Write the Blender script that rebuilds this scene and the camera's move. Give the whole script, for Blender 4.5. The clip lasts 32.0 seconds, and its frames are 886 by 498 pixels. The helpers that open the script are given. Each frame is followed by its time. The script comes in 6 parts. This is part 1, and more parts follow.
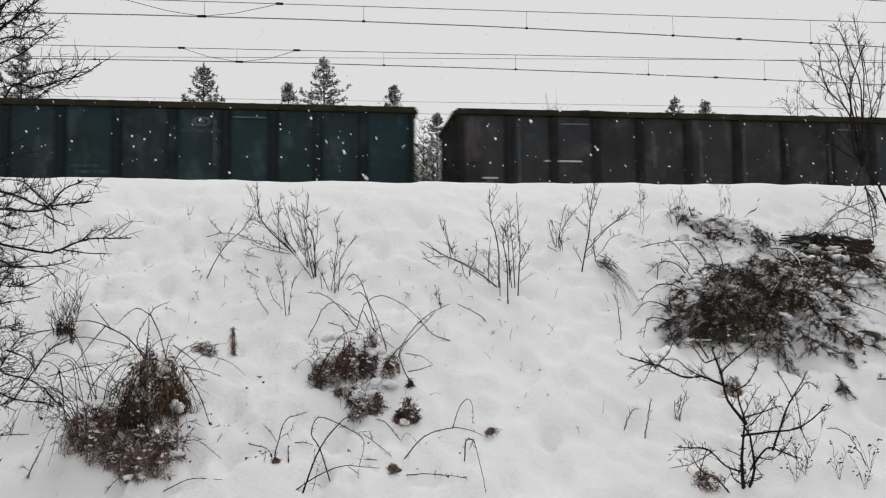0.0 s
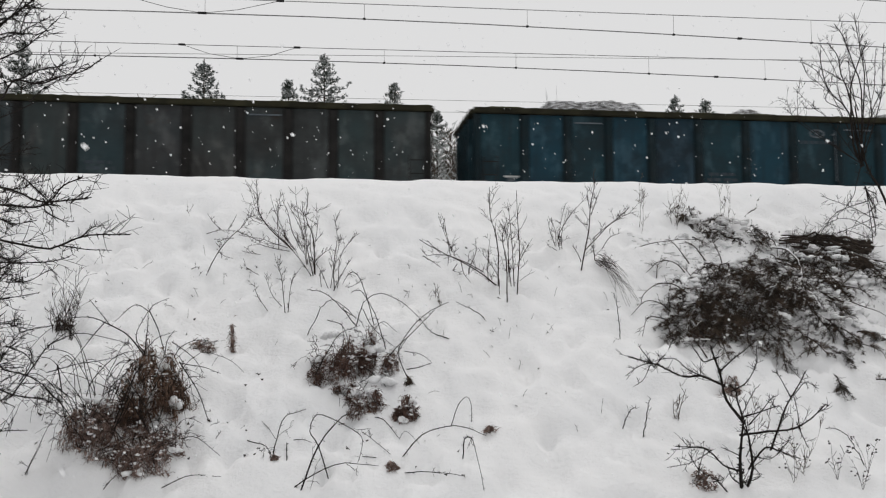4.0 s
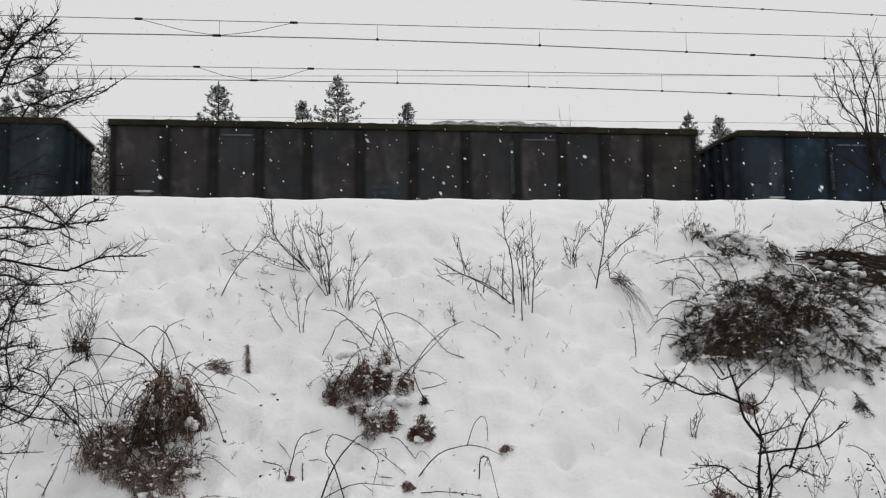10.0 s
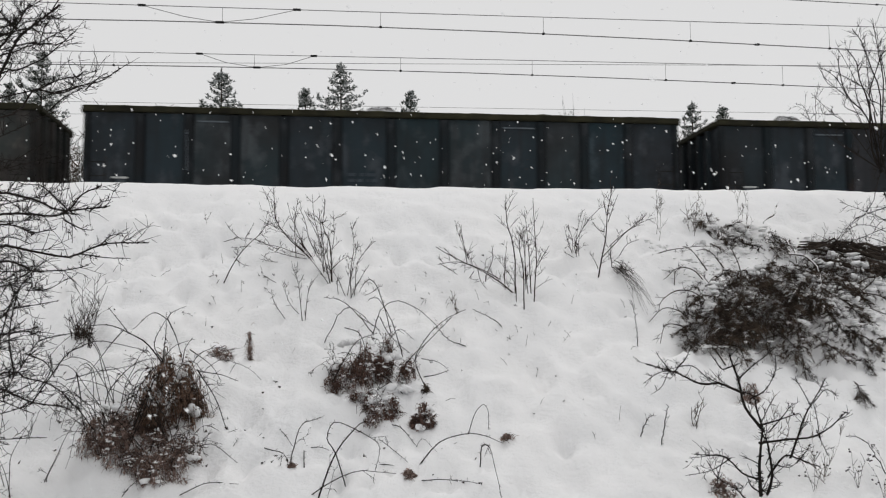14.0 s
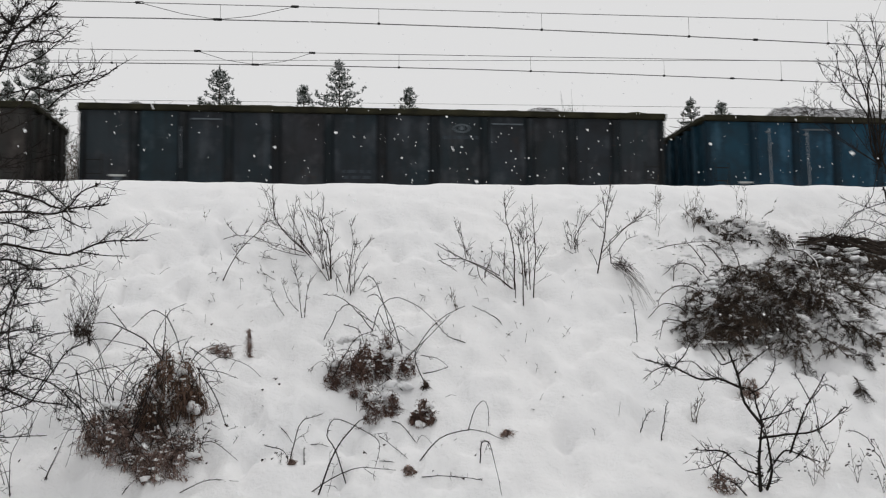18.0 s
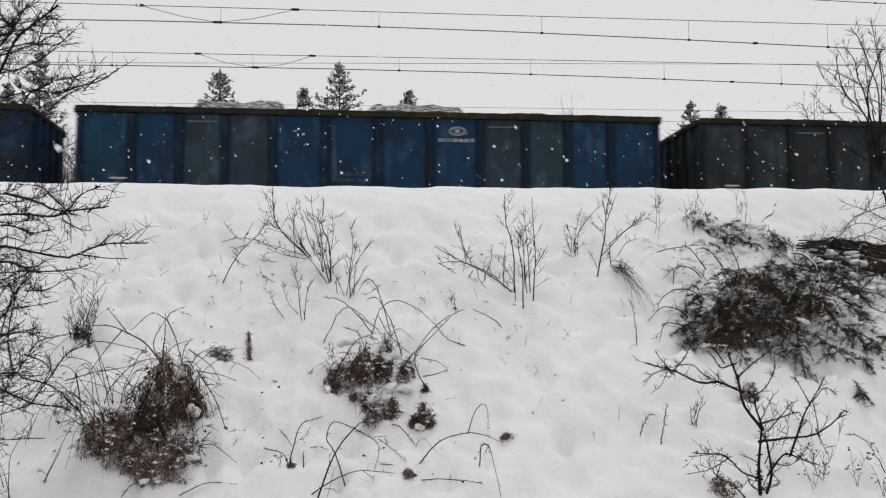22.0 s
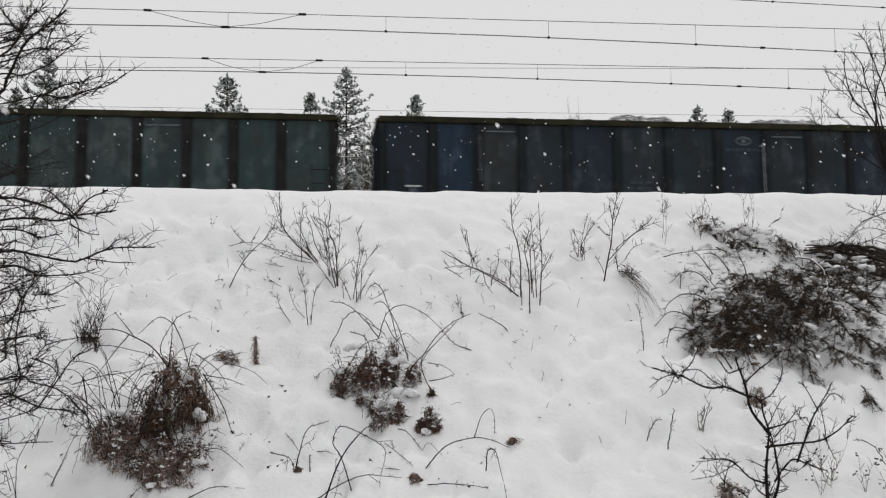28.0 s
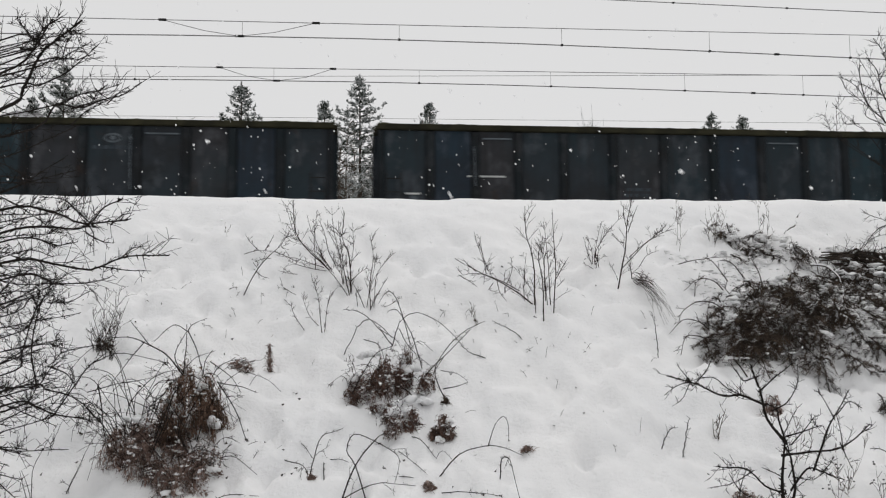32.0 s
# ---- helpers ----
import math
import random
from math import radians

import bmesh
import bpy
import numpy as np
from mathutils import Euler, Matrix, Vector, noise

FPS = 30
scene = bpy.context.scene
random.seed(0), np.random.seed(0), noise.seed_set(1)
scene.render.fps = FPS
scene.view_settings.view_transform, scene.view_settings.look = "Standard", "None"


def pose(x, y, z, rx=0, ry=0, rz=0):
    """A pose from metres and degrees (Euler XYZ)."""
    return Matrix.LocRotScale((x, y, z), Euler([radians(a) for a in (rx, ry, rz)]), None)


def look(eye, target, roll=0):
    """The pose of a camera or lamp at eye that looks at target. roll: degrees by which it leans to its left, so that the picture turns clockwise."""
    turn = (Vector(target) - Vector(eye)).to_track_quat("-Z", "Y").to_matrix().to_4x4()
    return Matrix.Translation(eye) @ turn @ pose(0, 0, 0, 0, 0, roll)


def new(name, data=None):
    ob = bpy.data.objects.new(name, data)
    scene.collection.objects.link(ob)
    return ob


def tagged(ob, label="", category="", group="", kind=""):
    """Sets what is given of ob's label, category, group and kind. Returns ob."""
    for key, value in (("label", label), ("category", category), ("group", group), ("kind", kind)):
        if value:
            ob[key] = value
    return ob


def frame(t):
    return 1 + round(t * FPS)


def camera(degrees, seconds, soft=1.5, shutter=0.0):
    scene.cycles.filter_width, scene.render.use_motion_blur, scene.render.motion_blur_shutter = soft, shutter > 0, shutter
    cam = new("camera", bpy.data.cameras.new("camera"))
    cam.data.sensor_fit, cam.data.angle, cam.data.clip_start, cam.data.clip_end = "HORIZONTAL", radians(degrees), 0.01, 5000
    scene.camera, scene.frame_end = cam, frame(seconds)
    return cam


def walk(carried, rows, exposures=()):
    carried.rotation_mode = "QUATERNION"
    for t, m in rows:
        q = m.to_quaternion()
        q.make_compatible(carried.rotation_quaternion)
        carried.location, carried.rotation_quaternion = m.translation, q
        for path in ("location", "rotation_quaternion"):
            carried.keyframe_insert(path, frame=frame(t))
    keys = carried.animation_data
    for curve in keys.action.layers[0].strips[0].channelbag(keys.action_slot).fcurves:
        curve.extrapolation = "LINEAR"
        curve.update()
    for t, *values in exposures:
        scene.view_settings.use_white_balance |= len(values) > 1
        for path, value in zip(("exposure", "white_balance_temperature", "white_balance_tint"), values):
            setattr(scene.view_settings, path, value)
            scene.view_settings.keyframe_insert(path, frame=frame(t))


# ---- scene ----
cam = camera(48.26, 32.0, soft=1.15, shutter=0.25)
EYE = (0.0, 0.0, 1.7)


def view(turn, tilt, lean):
    """The hand-held camera: turned to the right of the track's normal, tilted up, leaning left (degrees)."""
    return pose(*EYE, 90 + tilt, 0, -turn) @ pose(0, 0, 0, 0, 0, lean)


walk(cam, [
    (0, view(7.57, 5.14, -0.45)),
    (0.5, view(7.67, 5.08, -0.47)),
    (1, view(7.76, 5.03, -0.49)),
    (1.5, view(7.80, 5.01, -0.42)),
    (2, view(7.78, 5.00, -0.29)),
    (2.5, view(7.70, 5.01, -0.15)),
    (3, view(7.63, 5.04, -0.01)),
    (3.5, view(7.58, 5.01, -0.06)),
    (5.5, view(7.75, 5.39, -0.67)),
    (6, view(7.53, 5.61, -0.77)),
    (6.5, view(7.26, 5.77, -0.72)),
    (7, view(7.08, 5.90, -0.68)),
    (7.5, view(6.97, 6.02, -0.62)),
    (8, view(6.94, 6.14, -0.61)),
    (8.5, view(6.93, 6.16, -0.60)),
    (9, view(6.90, 6.14, -0.59)),
    (9.5, view(6.83, 6.12, -0.57)),
    (10, view(6.77, 6.13, -0.53)),
    (10.5, view(6.75, 6.12, -0.47)),
    (11, view(6.75, 6.04, -0.40)),
    (11.5, view(6.71, 5.88, -0.38)),
    (12, view(6.64, 5.67, -0.32)),
    (12.5, view(6.63, 5.48, -0.18)),
    (13, view(6.58, 5.38, -0.14)),
    (13.5, view(6.58, 5.38, -0.15)),
    (14, view(6.63, 5.46, -0.21)),
    (14.5, view(6.72, 5.55, -0.27)),
    (16.5, view(6.92, 5.48, -0.29)),
    (17, view(6.84, 5.33, -0.39)),
    (17.5, view(6.76, 5.24, -0.49)),
    (18, view(6.68, 5.26, -0.44)),
    (18.5, view(6.61, 5.36, -0.35)),
    (19, view(6.56, 5.44, -0.29)),
    (19.5, view(6.52, 5.48, -0.26)),
    (20, view(6.54, 5.51, -0.22)),
    (20.5, view(6.61, 5.49, -0.27)),
    (21, view(6.72, 5.44, -0.28)),
    (21.5, view(6.73, 5.42, -0.34)),
    (22, view(6.69, 5.43, -0.36)),
    (22.5, view(6.62, 5.45, -0.28)),
    (23, view(6.57, 5.42, -0.21)),
    (23.5, view(6.53, 5.41, -0.20)),
    (24, view(6.50, 5.45, -0.28)),
    (24.5, view(6.46, 5.58, -0.31)),
    (25, view(6.42, 5.77, -0.42)),
    (25.5, view(6.42, 5.93, -0.42)),
    (27.5, view(6.33, 5.72, -0.26)),
    (28, view(6.31, 5.69, -0.27)),
    (28.5, view(6.29, 5.68, -0.25)),
    (29, view(6.18, 5.76, -0.28)),
    (29.5, view(5.99, 5.89, -0.27)),
    (30, view(5.79, 6.03, -0.25)),
    (30.5, view(5.70, 6.16, -0.23)),
    (31, view(5.68, 6.21, -0.28)),
    (31.5, view(5.64, 6.20, -0.31)),
    (32, view(5.52, 6.14, -0.28)),
], exposures=[(0, 0.0), (32, 0.0)])

# ---- light: an even overcast sky with a weak wide sun ----
world = bpy.data.worlds.new("overcast_sky")
scene.world = world
world.use_nodes = True
wn, wl = world.node_tree.nodes, world.node_tree.links
sky = wn.new("ShaderNodeTexSky")
sky.sky_type, sky.sun_disc = "NISHITA", False
sky.sun_elevation, sky.sun_rotation = radians(60), radians(20)
grey = wn.new("ShaderNodeHueSaturation")
grey.inputs["Saturation"].default_value = 0.12
veil = wn.new("ShaderNodeMixRGB")
veil.inputs["Fac"].default_value = 0.93
veil.inputs["Color2"].default_value = (7.3, 7.28, 7.3, 1)
wl.new(sky.outputs[0], grey.inputs["Color"])
wl.new(grey.outputs[0], veil.inputs["Color1"])
wl.new(veil.outputs[0], wn["Background"].inputs["Color"])
wn["Background"].inputs["Strength"].default_value = 0.1
sun = new("sun", bpy.data.lights.new("sun", "SUN"))
sun.data.energy, sun.data.angle, sun.data.color = 0.85, radians(16), (1, 0.97, 0.94)
sun.matrix_world = look((6, 17, 30), (0, 0, 0))


# ---- materials ----
def node_material(name, rough=0.8, metal=0.0):
    m = bpy.data.materials.new(name)
    m.use_nodes = True
    n, l = m.node_tree.nodes, m.node_tree.links
    b = n["Principled BSDF"]
    b.inputs["Roughness"].default_value, b.inputs["Metallic"].default_value = rough, metal
    b.inputs["Specular IOR Level"].default_value = 0.12
    return m, n, l, b


def noise_node(n, l, scale, detail=4, rough=0.6, stretch=None, world_space=False):
    co = n.new("ShaderNodeTexCoord")
    if world_space:
        co = n.new("ShaderNodeNewGeometry")
        source = co.outputs["Position"]
    else:
        source = co.outputs["Object"]
    t = n.new("ShaderNodeTexNoise")
    t.inputs["Scale"].default_value, t.inputs["Detail"].default_value, t.inputs["Roughness"].default_value = scale, detail, rough
    if stretch:
        mp = n.new("ShaderNodeMapping")
        mp.inputs["Scale"].default_value = stretch
        l.new(source, mp.inputs["Vector"])
        source = mp.outputs["Vector"]
    l.new(source, t.inputs["Vector"])
    return t


def ramp(n, l, fac, stops):
    r = n.new("ShaderNodeValToRGB")
    e = r.color_ramp.elements
    while len(e) < len(stops):
        e.new(0.5)
    for k, (p, c) in zip(e, stops):
        k.position, k.color = p, (*c, 1)
    l.new(fac, r.inputs["Fac"])
    return r


def mix(n, l, fac, a, b, mode="MIX"):
    x = n.new("ShaderNodeMixRGB")
    x.blend_type = mode
    for key, v in (("Fac", fac), ("Color1", a), ("Color2", b)):
        if isinstance(v, (int, float)):
            x.inputs[key].default_value = v
        elif isinstance(v, tuple):
            x.inputs[key].default_value = (*v, 1)
        else:
            l.new(v, x.inputs[key])
    return x.outputs[0]


def bump(n, l, b, height, strength, distance):
    x = n.new("ShaderNodeBump")
    x.inputs["Strength"].default_value, x.inputs["Distance"].default_value = strength, distance
    l.new(height, x.inputs["Height"])
    l.new(x.outputs[0], b.inputs["Normal"])


def plain(name, dark, light, scale=30, rough=0.85, relief=0.3, metal=0.0, size=0.004):
    m, n, l, b = node_material(name, rough, metal)
    t = noise_node(n, l, scale)
    g = n.new("ShaderNodeNewGeometry")
    both = n.new("ShaderNodeMath")
    both.operation = "MULTIPLY_ADD"
    both.inputs[1].default_value, both.inputs[2].default_value = 0.5, -0.25
    l.new(g.outputs["Random Per Island"], both.inputs[0])
    add = n.new("ShaderNodeMath")
    l.new(both.outputs[0], add.inputs[0])
    l.new(t.outputs["Fac"], add.inputs[1])
    l.new(ramp(n, l, add.outputs[0], [(0.25, dark), (0.75, light)]).outputs[0], b.inputs["Base Color"])
    bump(n, l, b, t.outputs["Fac"], relief, size)
    return m


def snow_material():
    m, n, l, b = node_material("snow", 0.75)
    big = noise_node(n, l, 0.9, 5, 0.55, world_space=True)
    fine = noise_node(n, l, 22, 6, 0.65, world_space=True)
    tint = ramp(n, l, big.outputs["Fac"], [(0.3, (0.81, 0.815, 0.825)), (0.7, (0.86, 0.858, 0.86))])
    l.new(tint.outputs[0], b.inputs["Base Color"])
    bump(n, l, b, fine.outputs["Fac"], 0.75, 0.02)
    b.inputs["Specular IOR Level"].default_value = 0.2
    return m


def paint(name, rgb):
    """Old wagon paint: grime in clouds, soot runs, faded fields, rust blooms and specks; each panel weathers its own way."""
    m, n, l, b = node_material(name, 0.66)
    info, co = n.new("ShaderNodeObjectInfo"), n.new("ShaderNodeTexCoord")
    shift = n.new("ShaderNodeVectorMath")
    shift.operation = "MULTIPLY_ADD"
    shift.inputs[1].default_value = (37.0, 19.0, 23.0)
    l.new(info.outputs["Random"], shift.inputs[0])
    l.new(co.outputs["Object"], shift.inputs[2])

    def field(scale, detail, rough, stretch=(1, 1, 1)):
        mp, t = n.new("ShaderNodeMapping"), n.new("ShaderNodeTexNoise")
        mp.inputs["Scale"].default_value = stretch
        t.inputs["Scale"].default_value, t.inputs["Detail"].default_value, t.inputs["Roughness"].default_value = scale, detail, rough
        l.new(shift.outputs[0], mp.inputs["Vector"])
        l.new(mp.outputs[0], t.inputs["Vector"])
        return t.outputs["Fac"]

    def mask(fac, lo, hi, most):
        return ramp(n, l, fac, [(lo, (0, 0, 0)), (hi, (most,) * 3)]).outputs[0]
    dirt = tuple(0.46 * c + 0.006 * g for c, g in zip(rgb, (1.1, 1.0, 0.95)))
    pale = tuple(min(1, c * 1.6 + 0.014) for c in rgb)
    speck = field(9, 6, 0.7)
    base = mix(n, l, mask(field(1.5, 7, 0.68), 0.40, 0.62, 1.0), rgb, dirt)
    base = mix(n, l, mask(field(0.55, 3, 0.5), 0.40, 0.62, 0.5), base, tuple(c * k + a for c, k, a in zip(rgb, (0.6, 0.95, 1.0), (0.002, 0.005, 0.006))))
    base = mix(n, l, mask(field(2.2, 5, 0.62, (1.0, 1.0, 0.6)), 0.52, 0.64, 0.7), base, pale)
    base = mix(n, l, mask(field(3.0, 5, 0.6, (3.0, 3.0, 0.2)), 0.50, 0.70, 0.8), base, dirt)
    base = mix(n, l, mask(field(1.1, 6, 0.7, (1, 1, 0.8)), 0.62, 0.74, 0.6), base, (0.040, 0.022, 0.013))
    base = mix(n, l, mask(speck, 0.64, 0.74, 0.8), base, (0.050, 0.030, 0.021))
    base = mix(n, l, mask(field(5.0, 6, 0.75), 0.68, 0.76, 0.45), base, (0.10, 0.10, 0.10))
    l.new(base, b.inputs["Base Color"])
    bump(n, l, b, speck, 0.25, 0.004)
    return m


def load_material():
    m, n, l, b = node_material("coal_under_snow", 0.9)
    stone = n.new("ShaderNodeTexVoronoi")
    stone.inputs["Scale"].default_value = 11
    co = n.new("ShaderNodeTexCoord")
    l.new(co.outputs["Object"], stone.inputs["Vector"])
    patch = noise_node(n, l, 9, 10, 0.8)
    tone = ramp(n, l, stone.outputs["Color"], [(0.2, (0.02, 0.02, 0.02)), (0.8, (0.13, 0.125, 0.12))]).outputs[0]
    cover = ramp(n, l, patch.outputs["Fac"], [(0.47, (0, 0, 0)), (0.58, (1, 1, 1))]).outputs[0]
    l.new(mix(n, l, cover, tone, (0.62, 0.63, 0.65)), b.inputs["Base Color"])
    bump(n, l, b, stone.outputs["Distance"], 0.8, 0.05)
    return m


SNOW = snow_material()
BARK = plain("dark_bark", (0.007, 0.006, 0.005), (0.020, 0.016, 0.014), 60)
TWIG = plain("brown_twig", (0.014, 0.010, 0.009), (0.044, 0.031, 0.026), 50)
STALK = plain("dry_stalk", (0.05, 0.04, 0.032), (0.12, 0.095, 0.075), 60)
RUSTY = plain("dead_fern_blades", (0.026, 0.017, 0.014), (0.19, 0.120, 0.098), 12)
BOUGH = plain("withered_bough_needles", (0.020, 0.014, 0.011), (0.120, 0.090, 0.068), 9)
FERN = plain("pale_dead_fern", (0.040, 0.027, 0.020), (0.235, 0.150, 0.110), 9)
DULL = plain("grey_brown_litter", (0.054, 0.038, 0.033), (0.33, 0.235, 0.20), 40)
BRUSH = plain("brushwood_bark", (0.014, 0.011, 0.009), (0.070, 0.055, 0.045), 14)
NEEDLE = plain("pine_needles", (0.030, 0.040, 0.032), (0.085, 0.098, 0.082), 3)
FROST = plain("snow_dusted_needles", (0.16, 0.18, 0.17), (0.52, 0.54, 0.54), 5)
RIME = plain("snow_powdered_twigs", (0.30, 0.30, 0.30), (0.72, 0.72, 0.73), 30)
PINE_BARK = plain("pine_bark", (0.03, 0.024, 0.020), (0.08, 0.06, 0.05), 12)
RIM = plain("grimy_olive_steel", (0.006, 0.006, 0.005), (0.034, 0.032, 0.018), 2.2, 0.85, 0.6)
CRUST = plain("mossy_coal_dust", (0.010, 0.010, 0.007), (0.060, 0.064, 0.026), 4, 0.95, 0.8, 0.0, 0.01)
STEEL = plain("brown_running_gear", (0.03, 0.025, 0.022), (0.075, 0.06, 0.05), 12, 0.6, 0.3, 0.3)
TYRE = plain("worn_wheel_steel", (0.12, 0.11, 0.10), (0.25, 0.24, 0.23), 10, 0.4, 0.2, 0.8)
RAIL = plain("rusty_rail", (0.06, 0.035, 0.025), (0.15, 0.09, 0.06), 20, 0.6, 0.3, 0.5)
CONCRETE = plain("concrete_sleeper", (0.22, 0.21, 0.20), (0.38, 0.37, 0.35), 15)
WIRE = plain("weathered_copper_wire", (0.13, 0.13, 0.13), (0.24, 0.24, 0.24), 20, 0.6)
CLAMP = plain("black_clamp", (0.015, 0.015, 0.015), (0.03, 0.03, 0.03), 20, 0.6)
PALE = plain("chalky_white_paint", (0.28, 0.29, 0.29), (0.48, 0.49, 0.48), 14)
BARE = plain("bare_pale_steel", (0.14, 0.15, 0.16), (0.33, 0.35, 0.37), 9)
STREAK = plain("worn_pale_steel", (0.050, 0.060, 0.068), (0.125, 0.145, 0.162), 6)
FADED = plain("faded_lettering", (0.022, 0.028, 0.034), (0.050, 0.062, 0.074), 5)
# near-black steel for ribs and ladders
DARK_STEEL = plain("dark_rib_steel", (0.006, 0.006, 0.006), (0.022, 0.021, 0.020), 3, 0.8)
LOAD = load_material()
def flake_material():
    """Snow crystals: they pass on light from behind as much as they throw it back."""
    m, n, l, b = node_material("snowflake", 0.9)
    glow = n.new("ShaderNodeBsdfTranslucent")
    glow.inputs["Color"].default_value = (0.95, 0.95, 0.95, 1)
    both = n.new("ShaderNodeMixShader")
    b.inputs["Base Color"].default_value = (0.92, 0.93, 0.94, 1)
    l.new(b.outputs[0], both.inputs[1])
    l.new(glow.outputs[0], both.inputs[2])
    l.new(both.outputs[0], n["Material Output"].inputs["Surface"])
    return m


FLAKE = flake_material()


# ---- building blocks ----
class Shape:
    """Points and faces of one mesh, in world metres."""

    def __init__(self):
        self.v, self.f = [], []

    def tube(self, pts, r0, r1, sides=4):
        a = Vector((0.3, 0.2, 1)).normalized()
        start, n = len(self.v), len(pts)
        for i, p in enumerate(pts):
            d = (pts[min(i + 1, n - 1)] - pts[max(i - 1, 0)])
            d = d.normalized() if d.length > 1e-6 else Vector((0, 0, 1))
            u = d.cross(a)
            u = u.normalized() if u.length > 1e-4 else d.cross(Vector((1, 0, 0))).normalized()
            w = d.cross(u)
            r = r0 + (r1 - r0) * i / max(n - 1, 1)
            for k in range(sides):
                c, s = math.cos(2 * math.pi * k / sides), math.sin(2 * math.pi * k / sides)
                self.v.append(p + u * (r * c) + w * (r * s))
        for i in range(n - 1):
            for k in range(sides):
                q, e = start + i * sides, (k + 1) % sides
                self.f.append((q + k, q + e, q + sides + e, q + sides + k))
        self.f.append(tuple(start + k for k in range(sides))[::-1])
        self.f.append(tuple(start + (n - 1) * sides + k for k in range(sides)))

    def box(self, x0, x1, y0, y1, z0, z1, chamfer=0.0):
        s = len(self.v)
        c = chamfer
        for z, i in ((z0, c), (z0 + c, 0), (z1 - c, 0), (z1, c)) if c else ((z0, 0), (z1, 0)):
            self.v += [Vector((x0 + i, y0 + i, z)), Vector((x1 - i, y0 + i, z)), Vector((x1 - i, y1 - i, z)), Vector((x0 + i, y1 - i, z))]
        m = 4 if c else 2
        for r in range(m - 1):
            for k in range(4):
                e = (k + 1) % 4
                self.f.append((s + 4 * r + k, s + 4 * r + e, s + 4 * r + 4 + e, s + 4 * r + 4 + k))
        self.f.append((s + 3, s + 2, s + 1, s))
        t = s + 4 * (m - 1)
        self.f.append((t, t + 1, t + 2, t + 3))

    def rib(self, x, w0, w1, y0, y1, z0, z1):
        """A pressed upright rib: wide at the wall, narrow at its face, sloped off at both ends."""
        o = len(self.v)
        for z in (z0, z1):
            e = 0.03 if z == z0 else -0.03
            self.v += [Vector((x - w0, y0, z)), Vector((x + w0, y0, z)), Vector((x + w1, y1, z + e)), Vector((x - w1, y1, z + e))]
        for f in ((0, 1, 5, 4), (1, 2, 6, 5), (2, 3, 7, 6), (3, 0, 4, 7), (3, 2, 1, 0), (4, 5, 6, 7)):
            self.f.append(tuple(o + c for c in (f if y1 < y0 else f[::-1])))

    def crust(self, x0, x1, y0, y1, z, high, seed, n=150):
        """A ragged ridge of dust and clods along a rim."""
        o, m = len(self.v), 4
        for i in range(n + 1):
            x = x0 + (x1 - x0) * i / n
            up = high * max(0.06, 0.35 + 0.9 * noise.noise(Vector((x * 1.3, seed, 0))) + 0.7 * noise.noise(Vector((x * 5.1, seed, 4))) + 0.5 * noise.noise(Vector((x * 14, seed, 9))))
            for y, k in ((y0, 0.0), (y0 + 0.03, 0.8), (y1 - 0.03, 1.0), (y1, 0.0)):
                self.v.append(Vector((x, y, z + up * k)))
        for i in range(n):
            for j in range(m - 1):
                q = o + i * m + j
                self.f.append((q, q + m, q + m + 1, q + 1))

    def blade(self, p, q, w):
        d = (q - p)
        u = d.cross(Vector((random.uniform(-1, 1), random.uniform(-1, 1), 0.4)))
        u = u.normalized() * w if u.length > 1e-6 else Vector((w, 0, 0))
        s = len(self.v)
        self.v += [p - u, p + u, q]
        self.f.append((s, s + 1, s + 2))

    def lump(self, c, rx, ry, rz, rough=0.25):
        """A rounded uneven clod."""
        s, rings, sides = len(self.v), 5, 9
        seed = Vector((c[0] * 7.1, c[1] * 5.3, c[2] * 3.7))
        self.v.append(Vector(c) + Vector((0, 0, rz)))
        for i in range(1, rings):
            a = math.pi * i / rings
            for k in range(sides):
                b = 2 * math.pi * k / sides
                d = Vector((math.sin(a) * math.cos(b), math.sin(a) * math.sin(b), math.cos(a)))
                g = 1 + rough * 2 * noise.noise(d * 1.7 + seed)
                self.v.append(Vector(c) + Vector((d.x * rx, d.y * ry, d.z * rz)) * g)
        self.v.append(Vector(c) - Vector((0, 0, rz)))
        for k in range(sides):
            e = (k + 1) % sides
            self.f.append((s, s + 1 + k, s + 1 + e))
            for i in range(rings - 2):
                q = s + 1 + i * sides
                self.f.append((q + k, q + sides + k, q + sides + e, q + e))
            self.f.append((s + 1 + (rings - 2) * sides + k, len(self.v) - 1, s + 1 + (rings - 2) * sides + e))


def part(name, shape, material, parent=None, label="", smooth=False):
    """Links a shape as one mesh under a thing."""
    off = parent.location.copy() if parent and parent.parent is None else Vector()
    if parent and parent.parent is not None:
        off = parent.parent.location.copy()
    me = bpy.data.meshes.new(name)
    me.from_pydata([tuple(v - off) for v in shape.v], [], shape.f)
    if smooth:
        me.polygons.foreach_set("use_smooth", [True] * len(me.polygons))
    me.materials.append(material)
    ob = new(name, me)
    ob.parent = parent
    return tagged(ob, label)


def thing(name, at, label, category, group="", kind=""):
    ob = new(name)
    ob.location = at
    ob.empty_display_size = 0.2
    return tagged(ob, label, category, group, kind)


def arc(a, m, b, n):
    """Points of a bow from a over m to b."""
    a, m, b = Vector(a), Vector(m), Vector(b)
    c = 2 * m - (a + b) / 2
    return [a * (1 - t) ** 2 + c * (2 * t * (1 - t)) + b * t * t for t in (i / n for i in range(n + 1))]


